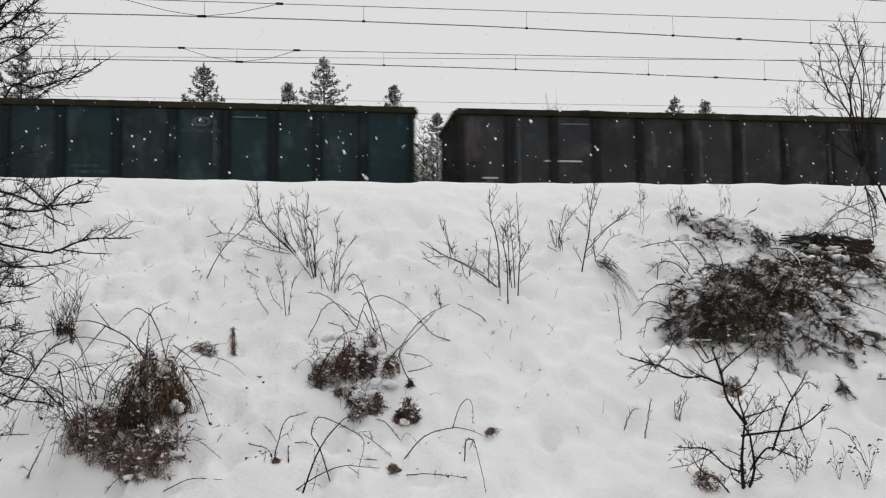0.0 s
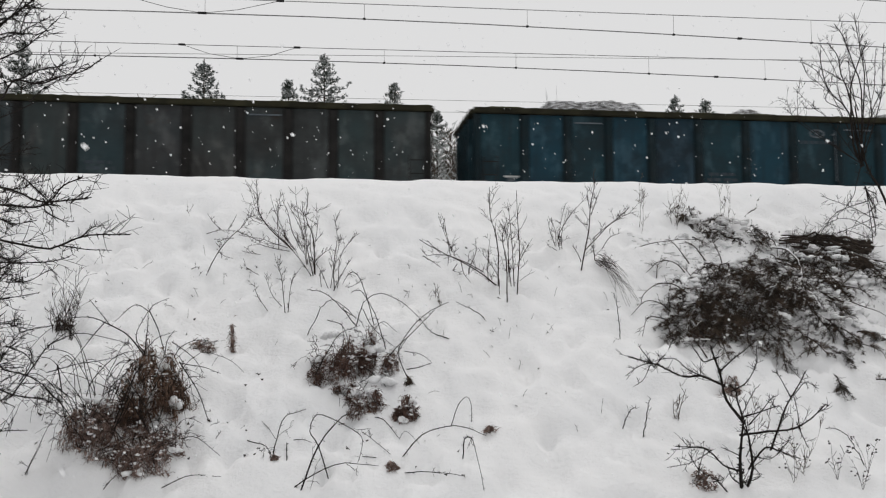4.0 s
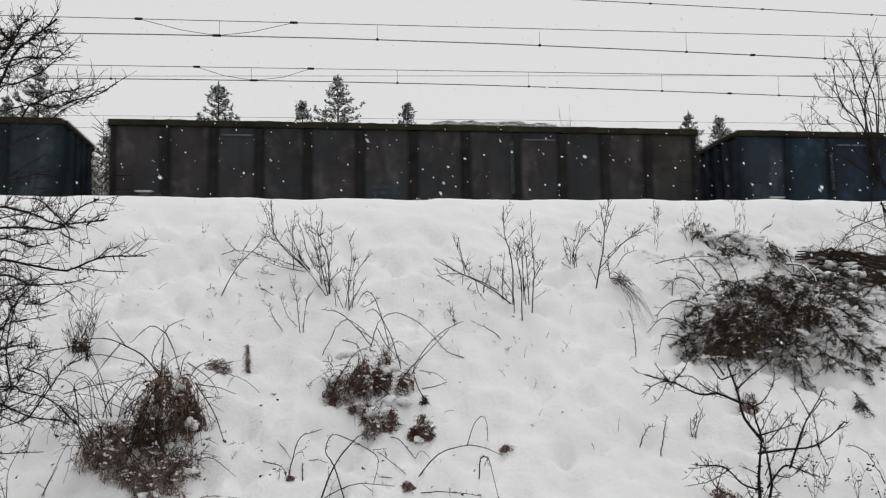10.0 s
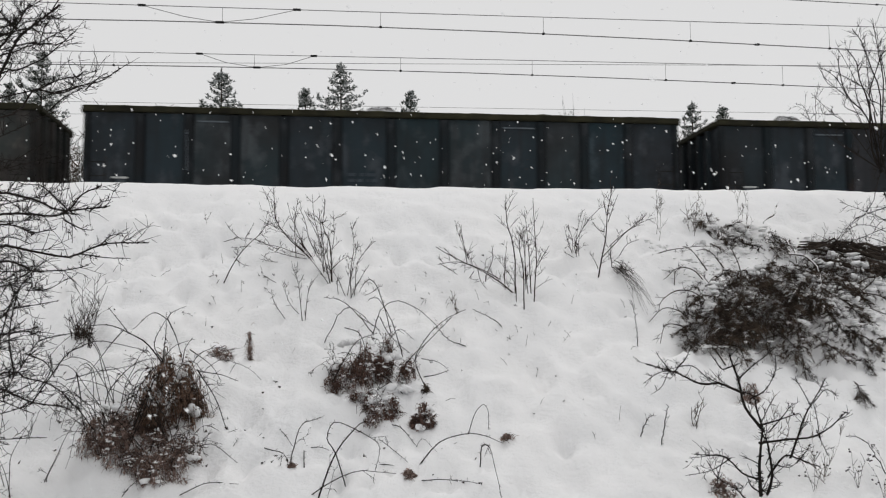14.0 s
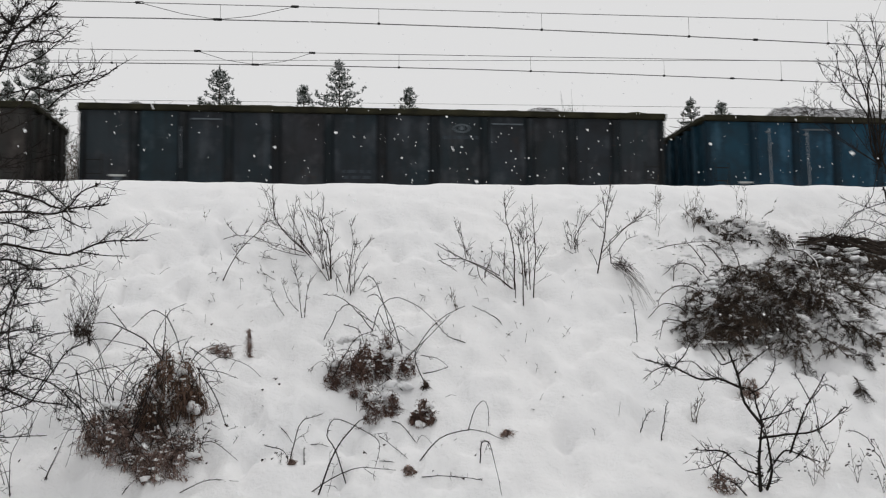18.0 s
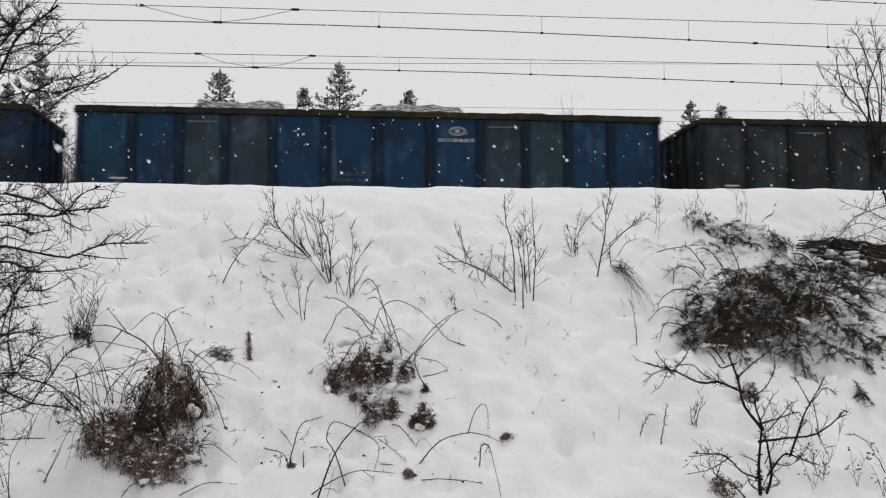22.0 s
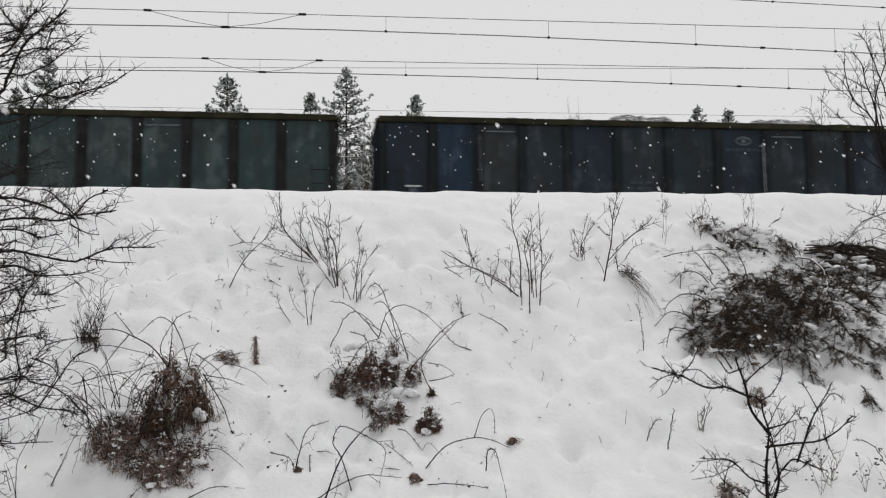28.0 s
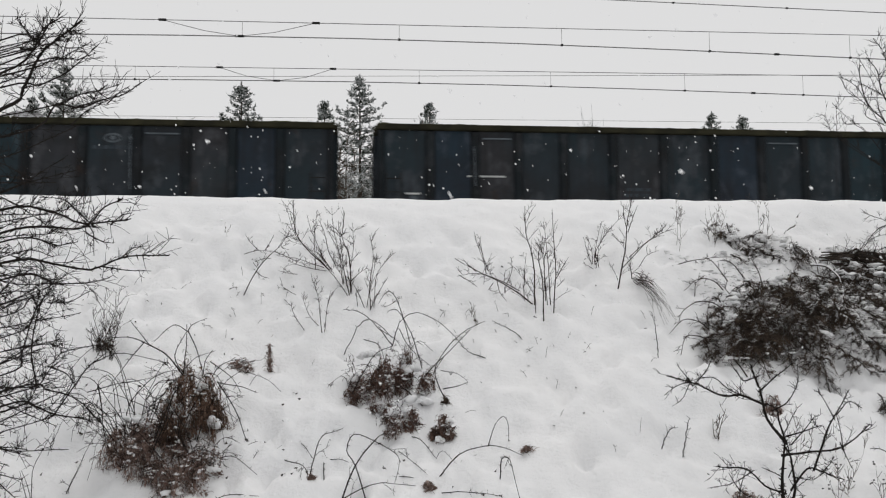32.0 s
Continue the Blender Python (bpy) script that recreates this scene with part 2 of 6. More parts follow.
def wiggle(pts, amount):
    s = Vector((random.uniform(0, 90), 3.3, 7.7))
    return [p + amount * min(1.0, i / 3) * noise.noise_vector(s + p * 5) for i, p in enumerate(pts)]


def twigs(shape, pts, r, count, length, levels=1, up=0.25):
    """Side twigs along a limb, forked again at each level."""
    for _ in range(count):
        i = random.randrange(max(1, len(pts) // 6), len(pts) - 1)
        along = (pts[i + 1] - pts[i]).normalized()
        side = Vector((random.uniform(-1, 1), random.uniform(-0.7, 0.7), random.uniform(-0.8, 1)))
        d = (along * 0.7 + side.normalized() * 0.8 + Vector((0, 0, up))).normalized()
        n = 5
        span = length * random.uniform(0.35, 1.1)
        q, p = [pts[i]], pts[i].copy()
        for _ in range(n):
            d = (d + 0.17 * Vector((random.uniform(-1, 1), random.uniform(-1, 1), random.uniform(-1, 1)))).normalized()
            p = p + d * span / n
            q.append(p)
        shape.tube(q, max(r * 0.55, 0.0022), max(r * 0.2, 0.0012), 3)
        if levels > 0:
            twigs(shape, q, r * 0.5, random.randint(2, 4), length * 0.45, levels - 1, up)


# ---- ground: one snow sheet with bank, track bed and far plain ----
PROFILE = ((-400, 0), (0, 0), (5.4, 0), (6.4, 0.06), (7.5, 0.56), (9.2, 1.70), (11.0, 2.92), (12.2, 3.60), (13.2, 3.66), (15, 3.42),
           (18, 3.28), (30, 3.28), (33, 2.6), (38, 1.6), (60, 1.5), (3000, 1.5))


def bank(y):
    for i in range(1, len(PROFILE) - 2):
        if y <= PROFILE[i + 1][0]:
            break
    (y0, a), (y1, b), (y2, c), (y3, e) = PROFILE[i - 1:i + 3]
    t = min(max((y - y1) / (y2 - y1), 0), 1)
    s1, s2, s3 = (b - a) / (y1 - y0), (c - b) / (y2 - y1), (e - c) / (y3 - y2)
    m1 = 0 if s1 * s2 <= 0 else (c - a) / (y2 - y0) * (y2 - y1)
    m2 = 0 if s2 * s3 <= 0 else (e - b) / (y3 - y1) * (y2 - y1)
    return (2 * t ** 3 - 3 * t * t + 1) * b + (t ** 3 - 2 * t * t + t) * m1 + (3 * t * t - 2 * t ** 3) * c + (t ** 3 - t * t) * m2


def ground(x, y):
    z = bank(y)
    if -14 < x < 16 and 5 < y < 16:
        slope = min(1, max(0, (y - 6) / 1.5)) * min(1, max(0.12, (12.4 - y) / 1.6))
        z += slope * (0.12 * noise.noise(Vector((x * 1.1, y * 1.0, 0))) + 0.075 * noise.noise(Vector((x * 2.7, y * 2.3, 4)))
                      + 0.066 * noise.noise(Vector((x * 6.1, y * 4.9, 9))) + 0.030 * noise.noise(Vector((x * 14, y * 11, 12))))
        if slope > 0.3:
            pit = noise.noise(Vector((x * 3.9, y * 3.1, 21)))
            z -= 0.26 * slope * max(0, pit - 0.2)
            step = noise.noise(Vector((x * 7.3, y * 5.9, 41)))
            z -= 0.17 * slope * max(0, step - 0.22) * min(1, max(0.25, (1.6 - x) / 1.5))
        z += (0.022 + 0.0062 * max(0, x)) * min(1, max(0, (y - 10.5) / 1.5))
        z += 0.034 * noise.noise(Vector((x * 1.6, 2.0, 31))) * min(1, max(0, (y - 11) / 1))
    return z


def spread(lo, hi, step, far, grow=1.35):
    core = list(np.arange(lo, hi + step / 2, step))
    a, b, s = [], [], step
    while (a[-1] if a else lo) > -far:
        s *= grow
        a.append((a[-1] if a else lo) - s)
    s = step
    while (b[-1] if b else hi) < far:
        s *= grow
        b.append((b[-1] if b else hi) + s)
    return a[::-1] + core + b


def build_ground():
    xs, ys = spread(-6.5, 9.5, 0.055, 1500, 1.2), spread(6.6, 13.4, 0.055, 1500, 1.2)
    nx, ny = len(xs), len(ys)
    me = bpy.data.meshes.new("ground")
    me.from_pydata([(x, y, ground(x, y)) for y in ys for x in xs], [],
                   [(j * nx + i, j * nx + i + 1, j * nx + nx + i + 1, j * nx + nx + i) for j in range(ny - 1) for i in range(nx - 1)])
    me.polygons.foreach_set("use_smooth", [True] * len(me.polygons))
    me.materials.append(SNOW)
    tagged(new("ground", me), "deep fresh snow over railway bank and fields", "ground", "", "structure")


build_ground()

# ---- tracks ----
RAIL_Z, TRACK = 3.62, 22.94


def rail_track(y):
    track = thing("railway_track", (0, y, 3.3), "snowed-in railway track with rusty rails", "railway track", "railway tracks")
    for k in (-1, 1):
        s = Shape()
        c = y + k * 0.7525
        s.box(-300, 300, c - 0.075, c + 0.075, RAIL_Z - 0.17, RAIL_Z - 0.155)
        s.box(-300, 300, c - 0.01, c + 0.01, RAIL_Z - 0.155, RAIL_Z - 0.04)
        s.box(-300, 300, c - 0.036, c + 0.036, RAIL_Z - 0.04, RAIL_Z, 0.008)
        part("rail", s, RAIL, track)
    s = Shape()
    s.box(-0.13, 0.13, y - 1.3, y + 1.3, RAIL_Z - 0.37, RAIL_Z - 0.171, 0.02)
    first = part("sleeper", s, CONCRETE, track)
    for k in range(-60, 61):
        if k:
            ob = new("sleeper", first.data)
            ob.parent = track
            ob.location = (k * 0.6, 0, 0)


rail_track(TRACK)
rail_track(TRACK + 3.9)


# ---- overhead lines ----
def wire(name, parent, pts, r, material=WIRE):
    s = Shape()
    s.tube([Vector(p) for p in pts], r, r, 5)
    return part(name, s, material, parent)


def clamp(parent, x, y, z, w=0.09):
    s = Shape()
    s.box(x - w, x + w, y - 0.025, y + 0.025, z - 0.025, z + 0.028, 0.01)
    part("clamp", s, CLAMP, parent)


def sagged(x, height, crown, sag):
    """Height of a wire that hangs away from its highest place."""
    return height - sag * (x - crown) ** 2 / (1 + ((x - crown) / 22) ** 2)


def catenary(y, label, messenger, contact, knot, droppers, crown, sag, rise, half, splice):
    line = thing("overhead_line", (0, y, contact), label, "overhead line", "overhead lines")
    mz = lambda x: messenger + rise * x
    cz = lambda x: sagged(x, contact, crown, sag)
    wire("messenger_wire", line, [(x, y, mz(x)) for x in range(-48, 53, 2)], 0.010)
    wire("contact_wire", line, [(x, y, cz(x)) for x in range(-48, 53, 4)], 0.014)
    for x in droppers:
        wire("dropper", line, [(x, y, cz(x)), (x, y, mz(x))], 0.005)
        clamp(line, x, y, cz(x), 0.03)
    for k in (-1, 1):
        x = knot + k * half
        wire("anchor_wire", line, [(knot, y, cz(knot)), (knot + k * 0.8, y, cz(knot) + 0.11), (x, y, mz(x))], 0.008)
        clamp(line, x, y, mz(x))
    clamp(line, knot, y, cz(knot), 0.1)
    clamp(line, splice, y, cz(splice), 0.06)


catenary(TRACK - 0.04, "grey contact and messenger wires over near track", 9.544, 9.188, -2.56, (-2.5, 1.19, 5.13, 8.82, 12.43, -6.4, -10.1, 16.2), 0.42, 0.0015, 0.0052, 1.78, 10.53)
catenary(TRACK + 3.88, "grey contact and messenger wires over far track", 9.594, 9.241, -1.98, (-5.77, -2.05, 1.95, 5.67, 9.56, 13.08, -9.6, 16.8), 2.23, 0.00112, 0.0092, 1.54, 11.58)
feeder = thing("feeder_cable", (0, 30, 12.9), "single grey feeder cable high above tracks", "cable")
wire("cable", feeder, [(x, 30, 12.895 - 0.0176 * (x - 14.52)) for x in range(-48, 53, 10)], 0.015)
for x in (10.4, 14.2, 18.0, 21.8):
    clamp(feeder, x, 30, 12.895 - 0.0176 * (x - 14.52), 0.04)
far_line = thing("power_line", (0, 45, 12), "faint thin power line beyond the railway", "power line")
for z in (12.62, 12.06):
    wire("cable", far_line, [(x, 45, z + 0.008 * x) for x in range(-48, 53, 10)], 0.009)
wire("cable", far_line, [(x, 45, 14.61 + 0.025 * x) for x in range(-48, 53, 10)], 0.012)


def mast(x, y, lines, top, label):
    """A steel mast beside the track with arms out to the wires it carries."""
    base = bank(y)
    post = thing("catenary_mast", (x, y, base), label, "mast", "catenary masts")
    s = Shape()
    s.box(x - 0.3, x + 0.3, y - 0.3, y + 0.3, base - 0.3, base + 0.25, 0.04)
    part("footing", s, CONCRETE, post)
    for k in (-1, 1):
        s = Shape()
        s.tube([Vector((x + k * 0.16, y, base + 0.2)), Vector((x + k * 0.11, y, top))], 0.04, 0.035, 6)
        part("post", s, STEEL, post)
    for i in range(int((top - base) / 0.6)):
        s = Shape()
        s.box(x - 0.15, x + 0.15, y - 0.02, y + 0.02, base + 0.5 + 0.6 * i, base + 0.54 + 0.6 * i)
        part("lacing", s, STEEL, post)
    for wy, wz in lines:
        s = Shape()
        s.tube([Vector((x, y, wz)), Vector((x, wy, wz))], 0.03, 0.02, 6)
        part("arm", s, STEEL, post)


def wire_ends():
    for x in (-47.9, 51.9):
        y1, y2 = TRACK - 0.04, TRACK + 3.88
        mast(x, TRACK - 3.0, ((y1, 9.544 + 0.0052 * x), (y1, sagged(x, 9.188, 0.42, 0.0015))), 10.6, "grey lattice catenary mast beside near track")
        mast(x, 30.0, ((y2, 9.594 + 0.0092 * x), (y2, sagged(x, 9.241, 2.23, 0.00112))), 12.895 - 0.0176 * (x - 14.52) + 0.02, "tall lattice mast that carries the feeder cable")
        mast(x, 45.0, (), 14.65 + 0.025 * x, "slim mast that carries the power line")


wire_ends()


# ---- the coal train ----
PAINTS = {}


def lin(c):
    return tuple((v / 255 / 12.92 if v < 11 else ((v / 255 + 0.055) / 1.055) ** 2.4) / 0.66 for v in c)


COLOURS = {"black": (32, 32, 33), "slate": (33, 37, 41), "teal": (22, 41, 47), "green": (26, 39, 41), "navy": (23, 34, 47), "blue": (17, 41, 63),
           "sky": (22, 49, 64), "grey": (45, 48, 48), "moss": (45, 53, 53), "brown": (47, 44, 42), "rust": (65, 47, 35), "azure": (29, 60, 73),
           "petrol": (20, 48, 62), "royal": (14, 37, 60), "olive": (45, 42, 33), "umber": (45, 42, 43)}


def coat(main, key, blend):
    """A panel's paint: its own tone, weathered towards the wagon's main colour."""
    name = "wagon_paint_" + key + ("_on_" + main if key != main else "")
    if (name, blend) not in PAINTS:
        PAINTS[name, blend] = paint(name, tuple(c * (1 - blend) + m * blend for c, m in zip(lin(COLOURS[key]), lin(COLOURS[main]))))
    return PAINTS[name, blend]


def dark_coat(main):
    """The wagon's own paint at 0.42 of its tone, for its ribs."""
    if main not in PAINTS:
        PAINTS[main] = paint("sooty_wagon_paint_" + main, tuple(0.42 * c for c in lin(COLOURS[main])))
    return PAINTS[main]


GAP = 0.95
PITCH, SPEED, START = 14.04, 10.437, 3.04
BAYS = (0, 0.090, 0.168, 0.243, 0.322, 0.410, 0.500, 0.590, 0.678, 0.757, 0.832, 0.910, 1.0)


def wheelset(x):
    s = Shape()
    for k in (-1, 1):
        y0 = k * 0.7525
        for r, a, b in ((0.46, -0.065, 0.065), (0.49, -0.07 if k > 0 else 0.045, -0.045 if k > 0 else 0.07)):
            q = [Vector((x, y0 + a, 0.46)), Vector((x, y0 + b, 0.46))]
            s.tube(q, r, r, 20)
    s.tube([Vector((x, -0.95, 0.46)), Vector((x, 0.95, 0.46))], 0.08, 0.08, 8)
    return s


def bogie(wagon, x):
    s = Shape()
    for k in (-1, 1):
        y = k * 1.0
        s.box(x - 1.25, x + 1.25, y - 0.06, y + 0.06, 0.58, 0.74, 0.02)
        s.box(x - 0.35, x + 0.35, y - 0.07, y + 0.07, 0.38, 0.60, 0.02)
        for e in (-0.9, 0.9):
            s.box(x + e - 0.17, x + e + 0.17, y - 0.09, y + 0.09, 0.32, 0.62, 0.03)
    s.box(x - 0.2, x + 0.2, -1.0, 1.0, 0.62, 0.9, 0.03)
    frame_part = part("bogie", s, STEEL, wagon)
    for e in (-0.9, 0.9):
        part("wheelset", wheelset(x + e), TYRE, frame_part)


def heap(wagon, length, seed, mounds):
    """Coal in the wagon: level below the rim, heaped above it in mounds (from, to, height), with snow on it."""
    n, m = 130, 14
    s = Shape()
    for i in range(n + 1):
        for j in range(m + 1):
            u, v = i / n, j / m
            x, y = (u - 0.5) * (length - 0.3), (v - 0.5) * 2.56
            across = 1 - abs(2 * v - 1) ** 2.5
            z = 2.90 + 0.12 * across
            for a, b, h in mounds:
                t = min(1, max(0, (u - a) / 0.05)) * min(1, max(0, (b - u) / 0.05))
                t = t * t * (3 - 2 * t)
                z = max(z, 2.90 + across * t * (0.61 + h * (0.8 + 0.5 * noise.noise(Vector((u * 17, seed, 0.3))))))
            z += 0.06 * noise.noise(Vector((x * 3, y * 3, seed))) + 0.05 * noise.noise(Vector((x * 9, y * 9, seed))) + 0.03 * noise.noise(Vector((x * 21, y * 21, seed)))
            s.v.append(Vector((x, y, z)))
    for i in range(n):
        for j in range(m):
            q = i * (m + 1) + j
            s.f.append((q, q + m + 1, q + m + 2, q + 1))
    part("coal_load", s, LOAD, wagon, "dark coal load dusted with snow")


# worn upright door bars: share of the length from the rear, foot, head, dull or bare
UPRIGHTS = {-1: ((0.105, 1.5, 2.9, 1), (0.345, 1.9, 2.75, 1), (0.43, 1.7, 2.8, 1), (0.51, 1.5, 2.85, 1), (0.59, 2.0, 2.7, 1), (0.67, 1.6, 2.6, 1)), 0: ((0.66, 1.8, 2.85, 1),),
            4: ((0.172, 1.5, 2.75, 0),), 8: ((0.158, 1.6, 2.8, 1), (0.66, 1.55, 2.6, 0)), 12: ((0.115, 1.6, 2.9, 0), (0.185, 1.55, 2.85, 0), (0.417, 2.0, 2.9, 1), (0.665, 1.7, 2.7, 1)),
            16: ((0.425, 1.6, 2.85, 1),), 17: ((0.02, 1.9, 2.6, 1),), 18: ((0.438, 1.9, 2.8, 1),), 20: ((0.17, 1.75, 2.8, 1), (0.67, 1.6, 2.75, 0)),
            22: ((0.165, 1.55, 2.85, 0), (0.43, 1.9, 2.5, 1), (0.714, 1.5, 2.75, 0))}


def pale_marks(wagon, length, seed, crest, number):
    """Worn white data plates, a round emblem and its word reduced to bars, pale door handles."""
    rnd = random.Random(seed)
    y = -1.375
    x = -length / 2 + 0.5 + 0.25 * rnd.random()
    s = Shape()
    s.box(x, x + 0.34, y - 0.10, y - 0.091, 1.605, 1.645)
    s.box(x + 0.05, x + 0.29, y - 0.09, y, 1.61, 1.64)
    part("label_holder", s, PALE, wagon, "white waybill holder")
    s = Shape()
    s.box(x + 0.10, x + 0.26, y - 0.02, y, 1.50, 1.604, 0.004)
    part("label_plate", s, STREAK, wagon, "grey plate under waybill holder")
    for bay, rows in ((5, 2),):
        x = (BAYS[bay] - 0.5) * length + 0.22
        for k in range(rows):
            e = x + rnd.uniform(0, 0.1)
            while e < x + 0.62:
                w = rnd.uniform(0.05, 0.2)
                s = Shape()
                s.box(e, e + w, y - 0.004, y, 1.62 + 0.13 * k, 1.69 + 0.13 * k)
                part("data_bar", s, FADED, wagon, "faded data lettering bar")
                e += w + rnd.uniform(0.03, 0.09)
    if crest:
        cx = length * 0.138
        matter = BARE if crest > 1 else FADED
        s = Shape()
        ring = [Vector((cx + 0.17 * math.cos(a), y - 0.006, 2.79 + 0.085 * math.sin(a))) for a in (2 * math.pi * i / 20 for i in range(21))]
        s.tube(ring, 0.024, 0.024, 4)
        s.tube([Vector((cx, y - 0.012, 2.79)), Vector((cx, y, 2.79))], 0.05, 0.05, 10)
        part("emblem", s, BARE if crest > 1 else STREAK, wagon, "pale oval emblem")
        e = cx - 0.42
        while e < cx + 0.4:
            w = rnd.uniform(0.05, 0.11)
            s = Shape()
            s.box(e, e + w, y - 0.006, y, 2.545, 2.62)
            part("lettering_bar", s, matter, wagon, "worn pale lettering bar")
            e += w + 0.045
    for f, z0, z1, worn in UPRIGHTS.get(number, ((0.668, 1.65, 2.85, 1),) if rnd.random() < 0.6 else ((0.165, 1.8, 2.7, 1),)):
        s = Shape()
        x = (f - 0.5) * length
        s.tube([Vector((x + 0.02, -1.492, z0)), Vector((x, -1.492, z1))], 0.013, 0.011, 6)
        s.box(x - 0.018, x + 0.018, -1.49, -1.375, z1 - 0.10, z1 - 0.06)
        part("door_bar", s, STREAK if worn else BARE, wagon, "pale upright door bar")
    for k in (2, 8):
        x0, x1 = ((BAYS[k] - 0.5) * length + 0.17, (BAYS[k + 1] - 0.5) * length - 0.16)
        s = Shape()
        s.box(x0, x1, y - 0.03, y, 2.88, 2.912)
        part("locking_bar", s, STREAK, wagon, "pale door locking bar")


def gondola(number, length, panels, coal, crest, dash, patches=()):
    """A four-axle open coal wagon; x along the track, its origin on the rails."""
    main = max(set(panels), key=panels.count)
    names = {"black": "black", "slate": "slate-grey", "teal": "dark teal", "green": "dark green", "navy": "navy", "blue": "blue", "sky": "light petrol-blue",
             "grey": "grey", "moss": "grey-green", "brown": "grimy brown", "rust": "rusty brown", "azure": "azure", "petrol": "petrol-blue", "royal": "bright navy-blue",
             "olive": "olive", "umber": "brown-black"}
    extra = [p for p in dict.fromkeys(panels) if p != main]
    text = f"{names[main]} open coal wagon" + (f" with {names[extra[0]]} panels" if extra else " with ribbed steel sides") + ", on near track"
    blend = 0.15 if number in (4, 18) else 0.4 if number in (1, 16, 14) else 0.6
    wagon = thing("open_wagon", (0, 0, 0), text, "freight wagon", "wagons of the coal train")
    h = length / 2
    s = Shape()
    s.box(-h + 0.05, h - 0.05, -1.33, 1.33, 1.14, 1.24)
    s.box(-h - 0.1, h + 0.1, -0.35, 0.35, 0.86, 1.14, 0.03)
    part("underframe", s, STEEL, wagon)
    for k in (-1, 1):
        ya, yb = (-1.375, -1.335) if k < 0 else (1.335, 1.375)
        for i in range(12):
            s = Shape()
            x0, x1 = (BAYS[i] - 0.5) * length, (BAYS[i + 1] - 0.5) * length
            s.box(x0 + 0.004, x1 - 0.004, ya, yb, 1.24, 3.055)
            if i in (2, 3, 8, 9):
                e = -0.014 if k < 0 else 0.014
                s.box(x0 + 0.1, x1 - 0.1, min(ya, ya + e) if k < 0 else yb, ya if k < 0 else yb + e, 1.34, 2.80)
            part("side_panel", s, coat(main, panels[i], blend), wagon)
        for i in range(13):
            s = Shape()
            x = (BAYS[i] - 0.5) * length
            w = 0.115 if i not in (0, 12) else 0.075
            x = min(max(x, -h + w), h - w)
            s.rib(x, w, w * 0.55, k * 1.377, k * 1.465, 1.16, 3.055)
            # ribs darker than the panels: dimmed wagon paint, else near-black steel
            part("rib", s, dark_coat(main) if main in ("blue", "royal", "sky", "navy", "teal", "green", "slate") else DARK_STEEL, wagon)
        s = Shape()
        s.box(-h - 0.02, h + 0.02, *((-1.49, -1.30) if k < 0 else (1.30, 1.49)), 3.06, 3.19, 0.02)
        part("top_rail", s, RIM, wagon, "grimy olive top rim")
        s = Shape()
        s.crust(-h + 0.05, h - 0.05, *((-1.475, -1.32) if k < 0 else (1.32, 1.475)), 3.186, 0.035, number * 3.1 + k)
        tagged(part("dust_crust", s, CRUST, wagon, "mossy coal dust along the rim"), kind="stuff")
        s = Shape()
        s.box(-h, h, *((-1.44, -1.377) if k < 0 else (1.377, 1.44)), 1.02, 1.158, 0.015)
        part("side_sill", s, RIM, wagon)
    for k in (-1, 1):
        s = Shape()
        s.box(*sorted((k * (h - 0.09), k * (h - 0.05))), -1.332, 1.332, 1.24, 3.05)
        end = part("end_wall", s, coat(main, panels[0 if k < 0 else 11], blend), wagon)
        for y in (-0.8, -0.27, 0.27, 0.8):
            s = Shape()
            s.box(*sorted((k * (h - 0.048), k * (h + 0.06))), y - 0.05, y + 0.05, 1.16, 3.05, 0.015)
            part("end_rib", s, coat(main, panels[0 if k < 0 else 11], blend), end)
        s = Shape()
        s.box(*sorted((k * (h - 0.11), k * (h + 0.08))), -1.296, 1.296, 3.06, 3.18, 0.02)
        part("end_rail", s, RIM, end)
        for y in (-0.875, 0.875):
            s = Shape()
            s.tube([Vector((k * (h + 0.05), y, 1.06)), Vector((k * (h + 0.36), y, 1.06))], 0.09, 0.07, 10)
            s.tube([Vector((k * (h + 0.36), y, 1.06)), Vector((k * (h + 0.40), y, 1.06))], 0.23, 0.22, 14)
            part("buffer", s, STEEL, wagon)
        s = Shape()
        s.box(*sorted((k * (h + 0.1), k * (h + 0.46))), -0.04, 0.04, 0.98, 1.06, 0.01)
        part("coupler", s, STEEL, wagon)
        bogie(wagon, k * (h - 2.2))
        s = Shape()
        x = k * (h - 0.35)
        for z in (1.35, 1.65, 1.95):
            s.tube([Vector((x - 0.16, -1.5, z)), Vector((x + 0.16, -1.5, z))], 0.012, 0.012, 5)
        for e in (-0.16, 0.16):
            s.tube([Vector((x + e, -1.5, 1.25)), Vector((x + e, -1.5, 2.05)), Vector((x + e, -1.44, 2.08))], 0.012, 0.012, 5)
        part("ladder", s, DARK_STEEL, wagon)
    heap(wagon, length, number * 1.73 + 4, coal)
    pale_marks(wagon, length, number + 40, crest, number)
    if dash:
        s = Shape()
        s.box(-h + 2.0, -h + 2.85, -1.40, -1.376, 2.02, 2.06)
        part("label_strip", s, PALE, wagon, "white label strip")
    for i in patches:
        s = Shape()
        s.box((BAYS[i] - 0.5) * length + 0.09, (BAYS[i + 1] - 0.5) * length - 0.09, -1.397, -1.375, 1.28, 2.32)
        part("repair_plate", s, coat("azure", "azure", 0.1), wagon, "bright azure repair plate")
    return wagon


# wagon number, gap offset at its front end, panels from rear to front, coal mounds, emblem, white strip
def row(a, **swap):
    p = [a] * 12
    for key, value in swap.items():
        p[int(key[1:])] = value
    return p


